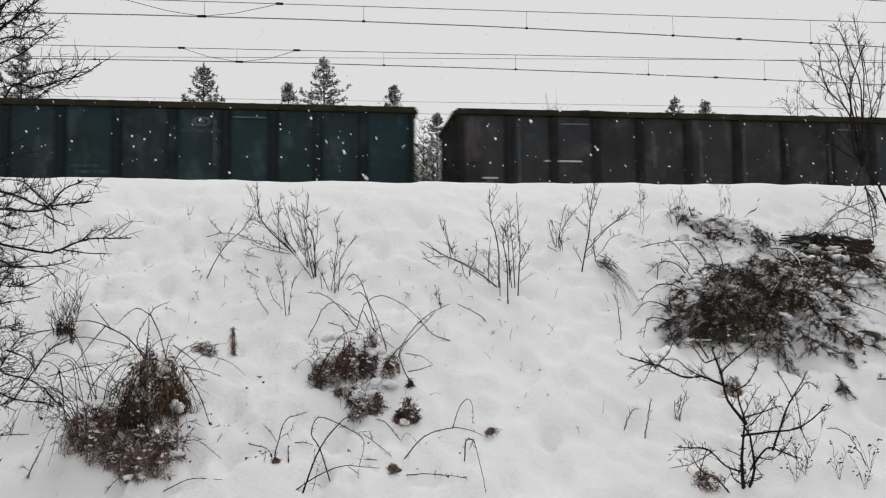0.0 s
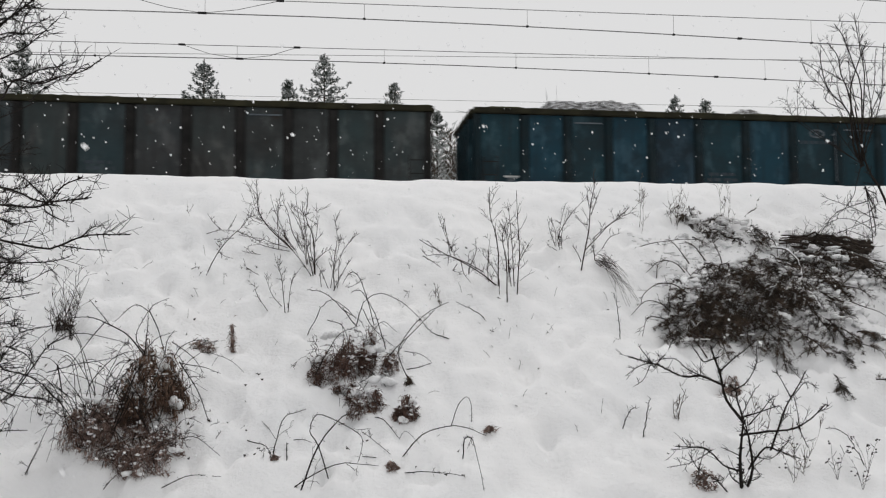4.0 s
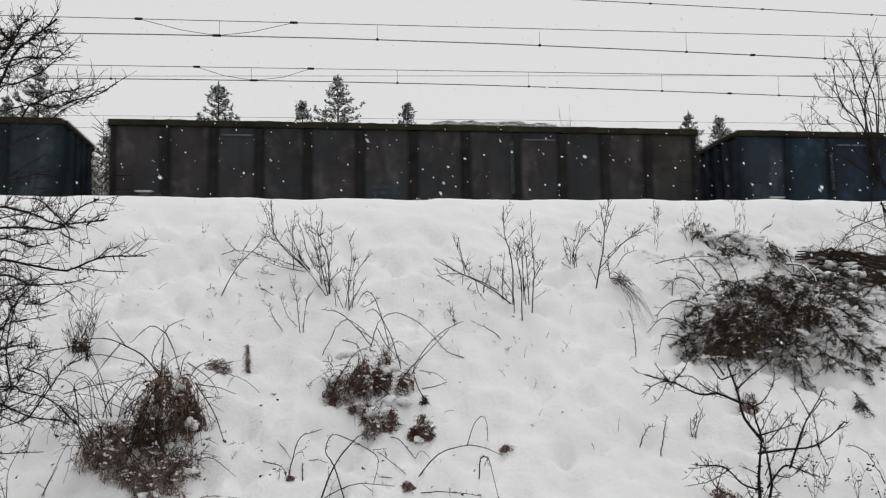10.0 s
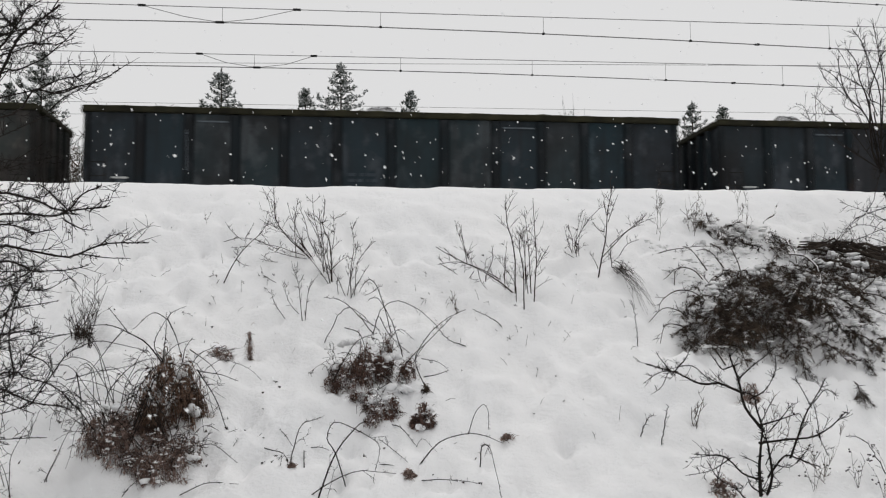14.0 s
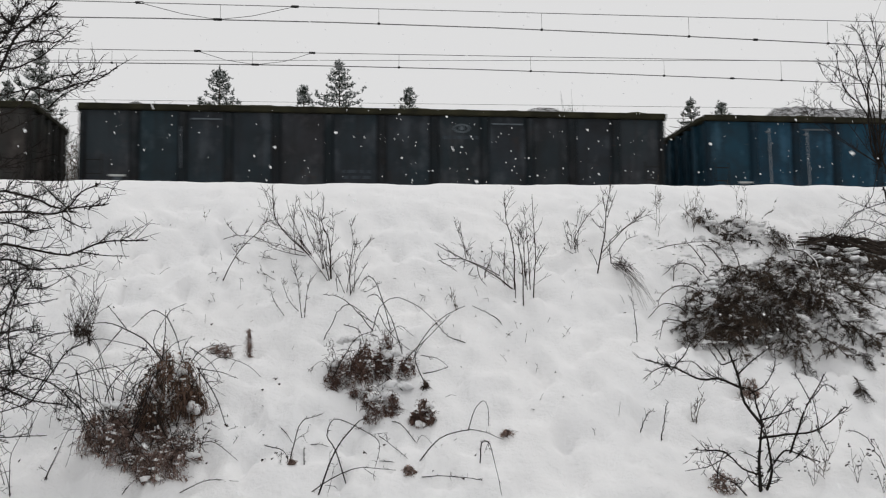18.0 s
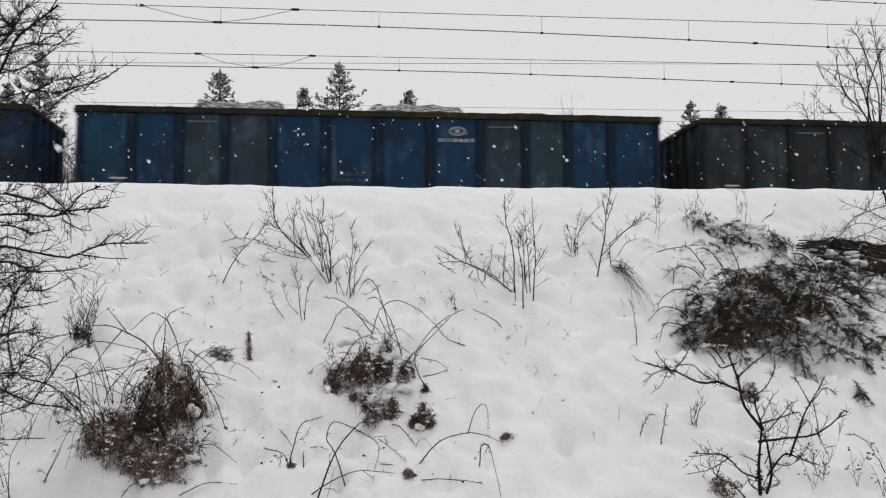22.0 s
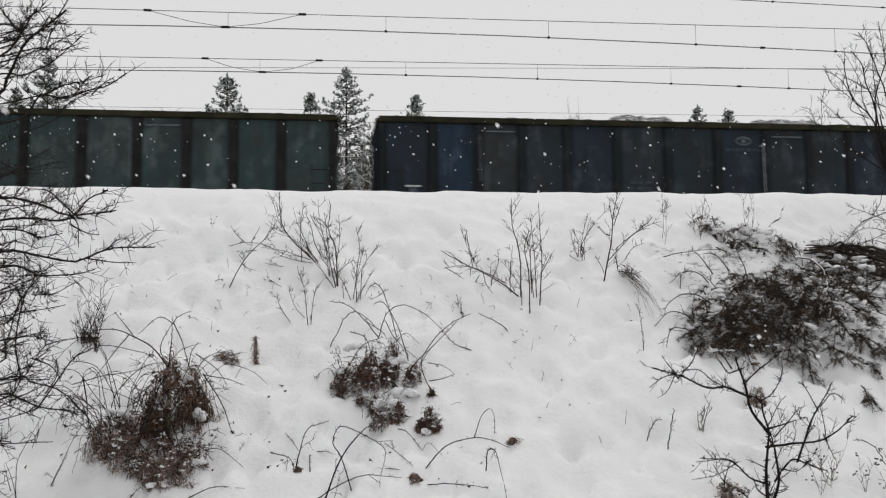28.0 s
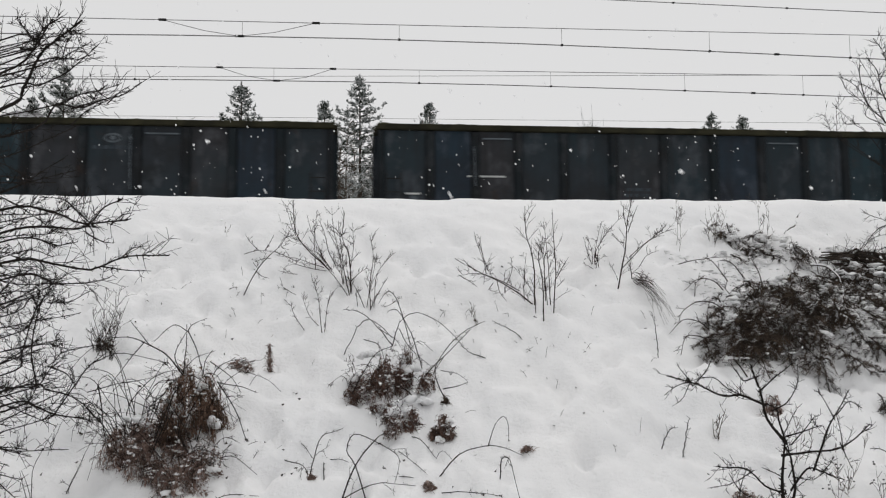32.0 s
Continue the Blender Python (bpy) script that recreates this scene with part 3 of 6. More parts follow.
TRAIN = [
    (-1, -0.30, row("umber", p3="black", p7="black"), (), 0, 1),
    (0, -0.31, row("green", p2="slate", p3="petrol", p4="slate", p6="slate", p7="slate", p10="slate", p11="teal"), (), 1, 0),
    (1, -0.01, row("blue", p2="grey", p3="grey", p4="navy", p6="royal", p8="grey", p9="umber", p11="royal"), ((0.15, 0.33, 0.12), (0.42, 0.70, 0.06)), 2, 0),
    (2, 0.15, row("teal", p1="petrol", p3="petrol", p4="navy", p6="petrol", p9="petrol", p10="petrol"), ((0.10, 0.36, 0.20), (0.48, 0.60, 0.06), (0.78, 0.90, 0.06)), 1, 0),
    (3, 0.44, row("brown", p0="grey", p2="green", p3="slate", p5="teal", p6="umber", p8="grey", p9="grey", p10="moss", p11="grey"), ((0.14, 0.32, 0.07),), 0, 0),
    (4, 0.52, row("brown", p0="petrol", p1="petrol", p6="olive", p10="teal", p11="petrol"), ((0.14, 0.61, 0.16), (0.67, 0.86, 0.12)), 0, 0),
    (5, 0.39, row("green", p1="slate", p4="teal", p7="slate", p8="slate", p10="teal"), ((0.02, 0.2, 0.03), (0.58, 0.68, 0.06)), 1, 0),
    (6, 0.36, row("navy", p0="umber", p1="teal", p4="slate", p5="petrol", p6="slate", p9="teal"), ((0.11, 0.19, 0.05),), 0, 0),
    (7, -0.18, row("umber", p3="black", p9="black", p11="olive"), ((0.14, 0.22, 0.06), (0.50, 0.81, 0.07)), 0, 0),
    (8, -0.21, row("teal", p0="umber", p1="slate", p4="slate", p6="green", p9="slate", p10="green", p11="umber"), (), 1, 0),
    (9, -0.36, row("slate", p0="black", p3="umber", p4="umber", p8="black", p9="umber", p11="umber"), ((0.10, 0.21, 0.08), (0.58, 0.66, 0.07)), 0, 0),
    (10, -0.34, row("slate", p2="grey", p3="grey", p6="green", p7="grey", p9="grey", p10="teal"), ((0.42, 0.55, 0.05),), 0, 0),
    (11, -0.42, row("brown", p0="rust", p1="rust", p2="olive", p4="olive", p6="umber", p8="umber"), ((0.10, 0.80, 0.07),), 0, 0),
    (12, -0.24, row("sky", p0="teal", p3="petrol", p7="petrol", p8="petrol"), ((0.12, 0.69, 0.20), (0.70, 0.86, 0.07)), 0, 0),
    (13, -0.26, row("slate", p0="umber", p1="teal", p4="umber", p7="black", p9="black", p11="umber"), ((0.02, 0.12, 0.03), (0.74, 0.88, 0.07)), 1, 0),
    (14, -0.11, row("brown", p0="olive", p5="umber", p6="umber", p8="grey"), ((0.20, 0.52, 0.08), (0.60, 0.75, 0.16), (0.79, 0.90, 0.08)), 0, 0),
    (15, -0.05, row("slate", p1="green", p2="black", p5="umber", p7="brown", p10="umber"), ((0.18, 0.26, 0.06), (0.70, 0.86, 0.10)), 0, 0),
    (16, 0.00, row("blue", p0="petrol", p2="moss", p3="grey", p6="royal", p8="grey", p9="moss"), ((0.14, 0.37, 0.18), (0.45, 0.70, 0.12), (0.79, 0.87, 0.08)), 2, 0),
    (17, 0.20, row("royal", p0="navy", p3="navy", p7="navy", p8="blue"), ((0.17, 0.46, 0.22), (0.50, 0.66, 0.05)), 2, 0),
    (18, 0.19, row("rust", p2="slate", p3="teal", p6="rust", p8="teal", p9="slate", p10="olive"), ((0.16, 0.33, 0.09), (0.82, 0.90, 0.06)), 0, 0),
    (19, 0.21, row("moss", p0="brown", p1="moss", p2="umber", p3="umber", p6="grey", p8="slate", p9="teal", p11="green"), ((0.1, 0.3, 0.05),), 0, 0),
    (20, 0.13, row("slate", p0="navy", p1="blue", p2="grey", p4="navy", p6="green", p7="navy", p10="navy"), ((0.38, 0.57, 0.09), (0.66, 0.86, 0.07)), 1, 0),
    (21, 0.06, row("moss", p4="grey", p7="grey", p1="slate"), ((0.78, 0.87, 0.09),), 0, 0),
    (22, -0.05, row("teal", p1="green", p4="petrol", p5="petrol", p8="petrol", p10="navy"), ((0.12, 0.24, 0.09), (0.68, 0.84, 0.08)), 1, 0),
    (23, -0.01, row("slate", p1="navy", p2="umber", p5="umber", p7="navy", p10="teal", p11="teal"), ((0.22, 0.29, 0.06),), 0, 1),
    (24, 0.10, row("slate", p4="umber", p5="teal", p6="umber", p9="umber", p10="navy"), ((0.40, 0.55, 0.07),), 1, 0),
    (25, 0.05, row("teal", p4="slate"), (), 0, 0),
]
WAGONS = []


def build_train():
    fronts = {n: START - PITCH * n + shift for n, shift, *_ in TRAIN}
    for n, shift, panels, coal, crest, dash in TRAIN:
        rear = fronts.get(n + 1, fronts[n] - PITCH)
        length = fronts[n] - rear - GAP
        WAGONS.append((gondola(n, length, panels, coal, crest, dash, (9, 10) if n == 14 else ()), (fronts[n] + rear) / 2))


build_train()


# ---- plants on the bank ----
def shrub(category, label, base, tips, r, bushy):
    """Bare stems from one root, each a part with its twigs."""
    x, y = base
    root = Vector((x, y, ground(x, y)))
    plant = thing("bare_shrub" if category == "shrub" else "dry_weed", root, label, category, "shrubs on the bank" if category == "shrub" else "dry weeds")
    more = [Vector(tip) for tip in tips]
    if category == "shrub":
        more += [t + (root - t) * random.uniform(0.1, 0.45) + Vector((random.uniform(-0.1, 0.1), random.uniform(-0.15, 0.15), 0)) for t in more[:]]
    for tip in more:
        wide = 0.13 if category == "shrub" else 0.04
        foot = root + Vector((random.uniform(-wide, wide) + 0.12 * (tip.x - root.x), random.uniform(-0.12, 0.12), 0))
        foot.z = ground(foot.x, foot.y) - 0.03
        k = random.choice((-0.16, -0.12, -0.08, 0.06))
        bow = (foot + tip) / 2 + Vector((k * (foot.x - tip.x), random.uniform(-0.05, 0.05), 0.5 * k * abs(tip.x - foot.x)))
        s = Shape()
        pts = wiggle(arc(foot, bow, tip, 9), 0.022)
        s.tube(pts, r * random.uniform(0.5, 0.75), r * 0.22, 4)
        twigs(s, pts, r * 0.6, int(bushy * 2.2), (tip - foot).length * 0.36, 1, 0.45)
        part("stem", s, TWIG if category == "shrub" else STALK, plant)


def cane(plant, x, y, mid, tip, r=0.0048):
    """An arching thorny cane."""
    foot = Vector((x, y, ground(x, y) - 0.02))
    pts = wiggle(arc(foot, mid, tip, 16), 0.018)
    pts = [p + Vector((random.uniform(-1, 1), random.uniform(-1, 1), random.uniform(-1, 1))) * 0.006 for p in pts]
    s = Shape()
    s.tube(pts, r, r * 0.5, 4)
    for p in pts[1:-1]:
        q = p + Vector((random.uniform(-1, 1), random.uniform(-1, 1), random.uniform(-0.6, 1))) * 0.03
        s.tube([p, q], r * 0.6, r * 0.15, 3)
    twigs(s, pts, r * 0.8, random.randint(0, 2), 0.12, 0, 0.1)
    part("cane", s, BARK, plant)


def bend(pts, n=4):
    """A smooth line through the points given, n steps from each to the next."""
    p = [Vector(q) for q in pts]
    p = [2 * p[0] - p[1]] + p + [2 * p[-1] - p[-2]]
    out = []
    for i in range(1, len(p) - 2):
        a, b, c, d = p[i - 1:i + 3]
        for k in range(n):
            t = k / n
            out.append(0.5 * (2 * b + (c - a) * t + (2 * a - 5 * b + 4 * c - d) * t * t + (3 * b - a - 3 * c + d) * t ** 3))
    return out + [p[-2]]


# how each kind of plant branches: part name, material, thickness, side twigs per metre, their length for each metre, rise, spurs per metre, stray in depth
HABIT = {"bare_shrub": ("stem", TWIG, 0.74, 12, 0.17, 0.35, 20, 0.14), "bramble": ("cane", BARK, 0.84, 0.8, 0.14, 0.0, 44, 0.12), "hawthorn_tree": ("limb", BARK, 0.92, 11, 0.20, 0.2, 90, 0.03),
         "blackthorn_tree": ("limb", BARK, 0.92, 20, 0.14, 0.1, 56, 0.12), "leafless_tree": ("limb", BARK, 0.9, 11, 0.11, 0.3, 30, 0.12)}


def stem(plant, r, *pts):
    """One woody stem through a few points, with side twigs and spurs."""
    name, matter, thick, dense, share, up, spurs, slack = HABIT[plant.name.split(".")[0]]
    r *= thick
    line = bend(pts, max(3, 14 // len(pts)))
    span = sum((b - a).length for a, b in zip(line, line[1:]))
    off, n = random.uniform(-1, 1) * slack * min(span, 1.0), len(line) - 1
    line = [p + Vector((0, off * (i / n) ** 2, 0)) for i, p in enumerate(wiggle(line, 0.014))]
    if name == "limb":
        line.insert(0, line[0] + (line[0] - line[1]).normalized() * 0.035)
    s = Shape()
    s.tube(line, r, r * 0.38, 5)
    twigs(s, line, max(r * 0.5, 0.002), int(dense * span + random.random()), min(0.42, share * span + 0.05), 1, up)
    for _ in range(int(spurs * span)):
        i = random.randrange(1, len(line))
        p = line[i - 1].lerp(line[i], random.random())
        d = Vector((random.uniform(-1, 1), random.uniform(-1, 1), random.uniform(-0.6, 1))).normalized()
        s.tube([p, p + d * random.uniform(0.012, 0.035)], r * 0.5, r * 0.15, 3)
    part(name, s, matter, plant)


def trunk(tree, base, top, r):
    x, y = base
    s = Shape()
    s.tube(wiggle(arc((x, y, ground(x, y) - 0.05), ((x + top[0]) / 2 - 0.05, y, top[2] / 2), top, 10), 0.05), r, r * 0.5, 8)
    part("trunk", s, BARK, tree)


shrub("weed", "single dry weed stalk near bank crest", (3.76, 11.00), [(3.72, 10.88, 3.45), (3.82, 11.03, 3.40)], 0.004, 3)
shrub("weed", "dry weed stalks standing beside brush pile", (4.24, 11.07), [(4.27, 10.94, 3.47), (4.21, 11.10, 3.43), (4.12, 11.00, 3.37), (4.43, 11.16, 3.40)], 0.004, 3)
shrub("weed", "thin dry weed stalks at bank crest", (4.82, 11.21), [(4.75, 11.08, 3.50), (4.99, 11.24, 3.43), (4.89, 11.14, 3.33)], 0.004, 2)
shrub("shrub", "dark low shrub with dense twigs in snow", (-2.20, 9.28), [(-2.17, 9.15, 2.24), (-2.31, 9.31, 2.15), (-2.05, 9.21, 2.32), (-2.05, 9.37, 2.15), (-2.34, 9.27, 2.02), (-2.10, 9.18, 2.09)], 0.006, 3)
shrub("weed", "tiny dry stalk poking out of snow", (-1.33, 11.17), [(-1.35, 11.04, 3.18), (-1.29, 11.20, 3.18)], 0.003, 1)
shrub("weed", "small dark dry weed in open snow", (1.24, 9.80), [(1.21, 9.68, 2.23), (1.26, 9.83, 2.23)], 0.005, 2)
shrub("weed", "thin dry stalks behind small hawthorn", (3.66, 7.82), [(3.57, 7.70, 1.27), (3.72, 7.85, 1.17), (3.72, 7.75, 1.10)], 0.003, 2)
shrub("weed", "thin branching dry weed with seed heads", (3.85, 7.46), [(3.71, 7.34, 0.98), (4.03, 7.49, 1.01), (3.70, 7.39, 0.93)], 0.003, 3)
bush = thing("bare_shrub", (-0.18, 10.49, ground(-0.18, 10.49)), "tall bare brown shrub leaning over snowy slope", "shrub", "shrubs on the bank")
stem(bush, 0.01, (-0.18, 10.49, 2.59), (-0.47, 10.49, 2.87), (-0.57, 10.49, 3.10), (-0.58, 10.49, 3.35))
stem(bush, 0.006, (-0.19, 10.49, 2.60), (-0.37, 10.49, 2.79), (-0.55, 10.49, 2.97), (-0.67, 10.49, 3.30))
stem(bush, 0.006, (-0.17, 10.49, 2.61), (-0.28, 10.49, 2.77), (-0.38, 10.49, 3.01), (-0.43, 10.49, 3.19))
stem(bush, 0.006, (-0.34, 10.49, 2.61), (-0.35, 10.49, 2.81), (-0.36, 10.49, 3.01), (-0.33, 10.49, 3.25))
stem(bush, 0.007, (-0.13, 10.49, 2.65), (-0.20, 10.49, 2.81), (-0.26, 10.49, 3.01), (-0.31, 10.49, 3.15))
stem(bush, 0.006, (-0.25, 10.49, 2.63), (-0.39, 10.49, 2.68), (-0.55, 10.49, 2.72), (-0.76, 10.49, 2.76))
stem(bush, 0.006, (-0.35, 10.49, 2.58), (-0.51, 10.49, 2.55), (-0.72, 10.49, 2.59))
stem(bush, 0.006, (-0.21, 10.49, 2.59), (-0.45, 10.49, 2.63), (-0.63, 10.49, 2.70))
stem(bush, 0.006, (-0.16, 10.49, 2.59), (-0.26, 10.49, 2.71), (-0.31, 10.49, 2.77), (-0.39, 10.49, 2.81))
bush = thing("bare_shrub", (0.02, 10.14, ground(0.02, 10.14)), "upright clump of bare brown stems in snow", "shrub", "shrubs on the bank")
stem(bush, 0.008, (0.02, 10.14, 2.31), (-0.04, 10.14, 2.58), (-0.07, 10.14, 2.83), (-0.10, 10.14, 3.08))
stem(bush, 0.009, (0.03, 10.14, 2.33), (0.02, 10.14, 2.68), (-0.06, 10.14, 2.91), (-0.03, 10.14, 3.16))
stem(bush, 0.006, (-0.04, 10.14, 2.43), (-0.07, 10.14, 2.68), (-0.15, 10.14, 2.97), (-0.16, 10.14, 3.24))
stem(bush, 0.006, (0.04, 10.14, 2.31), (0.03, 10.14, 2.58), (0.06, 10.14, 2.81), (0.04, 10.14, 3.07))
stem(bush, 0.006, (0.00, 10.14, 2.31), (-0.13, 10.14, 2.50), (-0.30, 10.14, 2.71))
stem(bush, 0.006, (-0.05, 10.14, 2.43), (-0.10, 10.14, 2.77), (-0.25, 10.14, 3.08))
stem(bush, 0.006, (0.02, 10.14, 2.44), (0.14, 10.14, 2.56), (0.21, 10.14, 2.60))
stem(bush, 0.006, (0.03, 10.14, 2.39), (-0.01, 10.14, 2.62), (0.00, 10.14, 2.85))
bush = thing("bare_shrub", (0.23, 9.90, ground(0.23, 9.90)), "bare thin shrub standing in deep snow", "shrub", "shrubs on the bank")
stem(bush, 0.007, (0.23, 9.90, 2.14), (0.22, 9.90, 2.41), (0.26, 9.90, 2.67), (0.22, 9.90, 2.91))
stem(bush, 0.005, (0.22, 9.90, 2.15), (0.32, 9.90, 2.37), (0.40, 9.90, 2.49))
stem(bush, 0.005, (0.17, 9.90, 2.17), (0.10, 9.90, 2.33), (0.04, 9.90, 2.43))
stem(bush, 0.005, (0.26, 9.90, 2.18), (0.30, 9.90, 2.52), (0.40, 9.90, 2.67))
stem(bush, 0.005, (0.25, 9.90, 2.14), (0.40, 9.90, 2.20), (0.52, 9.90, 2.28))
stem(bush, 0.005, (0.10, 9.90, 2.18), (0.09, 9.90, 2.30), (0.08, 9.90, 2.37))
stem(bush, 0.005, (0.19, 9.90, 2.18), (0.24, 9.90, 2.47), (0.30, 9.90, 2.69))
bush = thing("bare_shrub", (-0.24, 9.46, ground(-0.24, 9.46)), "sparse bare sapling stems in snow", "shrub", "shrubs on the bank")
stem(bush, 0.006, (-0.24, 9.46, 1.89), (-0.27, 9.46, 2.20), (-0.34, 9.46, 2.48))
stem(bush, 0.005, (-0.22, 9.47, 1.90), (-0.19, 9.47, 2.14), (-0.16, 9.47, 2.29))
stem(bush, 0.005, (-0.41, 9.63, 1.94), (-0.52, 9.63, 2.11), (-0.55, 9.63, 2.22))
stem(bush, 0.005, (-0.26, 9.61, 1.97), (-0.37, 9.61, 2.10), (-0.45, 9.61, 2.28))
bush = thing("bare_shrub", (1.84, 9.65, ground(1.84, 9.65)), "upright bare young willow stems in snow", "shrub", "shrubs on the bank")
stem(bush, 0.0095, (1.84, 9.65, 2.19), (1.83, 9.65, 2.65), (1.76, 9.65, 2.91), (1.76, 9.65, 3.17))
stem(bush, 0.009, (1.93, 9.65, 1.99), (1.92, 9.65, 2.45), (1.88, 9.65, 2.67), (1.90, 9.65, 2.84))
stem(bush, 0.007, (2.00, 9.65, 2.19), (1.98, 9.65, 2.65), (1.95, 9.65, 3.03))
stem(bush, 0.009, (2.03, 9.65, 2.11), (2.05, 9.65, 2.61), (2.03, 9.65, 3.15))
stem(bush, 0.006, (1.95, 9.65, 2.23), (1.94, 9.65, 2.61), (1.94, 9.65, 2.88))
stem(bush, 0.006, (1.74, 9.65, 2.23), (1.74, 9.65, 2.45), (1.77, 9.65, 2.71))
stem(bush, 0.006, (2.06, 9.65, 2.45), (2.13, 9.65, 2.57), (2.18, 9.65, 2.67))
stem(bush, 0.006, (1.85, 9.65, 2.11), (1.83, 9.65, 2.31), (1.65, 9.65, 2.57))
stem(bush, 0.006, (1.97, 9.65, 2.19), (1.93, 9.65, 2.65), (1.89, 9.65, 2.79))
bush = thing("bare_shrub", (1.91, 9.93, ground(1.91, 9.93)), "bent bare shrub with broken leaning branches", "shrub", "shrubs on the bank")
stem(bush, 0.011, (1.91, 9.93, 2.18), (1.67, 9.93, 2.37), (1.37, 9.93, 2.52), (1.08, 9.93, 2.68))
stem(bush, 0.008, (1.74, 9.93, 2.35), (1.51, 9.93, 2.47), (1.30, 9.93, 2.53), (1.11, 9.93, 2.51))
stem(bush, 0.006, (1.40, 9.93, 2.52), (1.37, 9.93, 2.67), (1.27, 9.93, 2.91))
stem(bush, 0.006, (1.42, 9.93, 2.55), (1.36, 9.93, 2.71), (1.34, 9.93, 2.89))
stem(bush, 0.006, (1.61, 9.93, 2.42), (1.67, 9.93, 2.55), (1.67, 9.93, 2.66))
stem(bush, 0.006, (1.51, 9.93, 2.45), (1.54, 9.93, 2.34), (1.60, 9.93, 2.25))
stem(bush, 0.006, (1.12, 9.93, 2.51), (1.24, 9.93, 2.43), (1.30, 9.93, 2.39))
stem(bush, 0.006, (1.38, 9.93, 2.51), (1.38, 9.93, 2.47), (1.37, 9.93, 2.41))
stem(bush, 0.006, (1.59, 9.93, 2.39), (1.59, 9.93, 2.32), (1.61, 9.93, 2.43))
stem(bush, 0.006, (1.47, 9.93, 2.43), (1.43, 9.93, 2.36), (1.49, 9.93, 2.34))
stem(bush, 0.006, (1.30, 9.93, 2.54), (1.20, 9.93, 2.63), (1.17, 9.93, 2.67))
bush = thing("bare_shrub", (2.69, 10.70, ground(2.69, 10.70)), "small pale bare shrub near bank top", "shrub", "shrubs on the bank")
stem(bush, 0.005, (2.69, 10.70, 2.68), (2.64, 10.70, 2.84), (2.59, 10.70, 3.00))
stem(bush, 0.005, (2.72, 10.63, 2.63), (2.72, 10.63, 2.86), (2.78, 10.63, 3.15))
stem(bush, 0.007, (2.73, 10.70, 2.67), (2.73, 10.70, 2.82), (2.87, 10.70, 3.05), (3.08, 10.70, 3.28))
stem(bush, 0.005, (2.75, 10.64, 2.63), (2.75, 10.64, 2.84), (2.84, 10.64, 3.15))
stem(bush, 0.005, (2.71, 10.62, 2.62), (2.63, 10.62, 2.68), (2.59, 10.62, 2.68))
stem(bush, 0.005, (2.70, 10.71, 2.68), (2.69, 10.71, 2.87), (2.65, 10.71, 2.98))
bush = thing("bare_shrub", (2.85, 10.23, ground(2.85, 10.23)), "bare shrub with drooping dry twigs on slope", "shrub", "shrubs on the bank")
stem(bush, 0.011, (2.85, 10.23, 2.39), (2.93, 10.23, 2.80), (2.97, 10.23, 3.14), (3.00, 10.23, 3.34))
stem(bush, 0.008, (3.00, 10.23, 2.50), (2.99, 10.23, 2.65), (3.00, 10.23, 2.76))
stem(bush, 0.007, (2.89, 10.23, 2.60), (3.14, 10.23, 2.86), (3.30, 10.23, 2.96), (3.47, 10.23, 3.04))
stem(bush, 0.006, (2.98, 10.23, 2.73), (3.21, 10.23, 2.93), (3.38, 10.23, 3.07))
stem(bush, 0.006, (3.08, 10.23, 2.62), (3.18, 10.23, 2.76), (3.31, 10.23, 2.81))
stem(bush, 0.006, (2.97, 10.23, 2.99), (3.04, 10.23, 3.19), (3.08, 10.23, 3.29))
stem(bush, 0.006, (2.93, 10.23, 2.88), (2.86, 10.23, 2.90), (2.81, 10.23, 2.99))
stem(bush, 0.006, (2.95, 10.23, 3.06), (2.93, 10.23, 3.19), (2.94, 10.23, 3.27))
stem(bush, 0.006, (2.85, 10.23, 2.48), (2.82, 10.23, 2.56), (2.77, 10.23, 2.66))
stem(bush, 0.008, (3.00, 10.23, 2.50), (3.20, 10.23, 2.46), (3.25, 10.23, 2.35), (3.27, 10.23, 2.14))
stem(bush, 0.006, (3.02, 10.23, 2.49), (3.12, 10.23, 2.41), (3.17, 10.23, 2.23))
stem(bush, 0.006, (3.07, 10.23, 2.48), (3.17, 10.23, 2.41), (3.23, 10.23, 2.20))
stem(bush, 0.006, (3.01, 10.23, 2.48), (3.09, 10.23, 2.39), (3.10, 10.23, 2.28))
stem(bush, 0.006, (3.17, 10.23, 2.31), (3.24, 10.23, 2.41), (3.27, 10.23, 2.22))
bush = thing("bare_shrub", (-1.05, 10.12, ground(-1.05, 10.12)), "knobby bare branch leaning out of snow", "shrub", "shrubs on the bank")
stem(bush, 0.008, (-1.05, 10.12, 2.30), (-0.95, 10.12, 2.50), (-0.82, 10.12, 2.68), (-0.71, 10.12, 2.79), (-0.60, 10.12, 2.93))
stem(bush, 0.005, (-1.05, 10.12, 2.73), (-0.90, 10.12, 2.77), (-0.73, 10.12, 2.76))
stem(bush, 0.005, (-0.74, 10.12, 2.76), (-0.60, 10.12, 2.69), (-0.46, 10.12, 2.64))
stem(bush, 0.005, (-0.90, 10.12, 2.77), (-0.99, 10.12, 2.85), (-1.04, 10.12, 2.93))
stem(bush, 0.005, (-0.84, 10.12, 2.77), (-0.79, 10.12, 2.85), (-0.75, 10.12, 2.93))
stem(bush, 0.005, (-0.93, 10.12, 2.56), (-0.86, 10.12, 2.51), (-0.78, 10.12, 2.49))
stem(bush, 0.005, (-0.78, 10.12, 2.69), (-0.90, 10.12, 2.67), (-0.92, 10.12, 2.60))
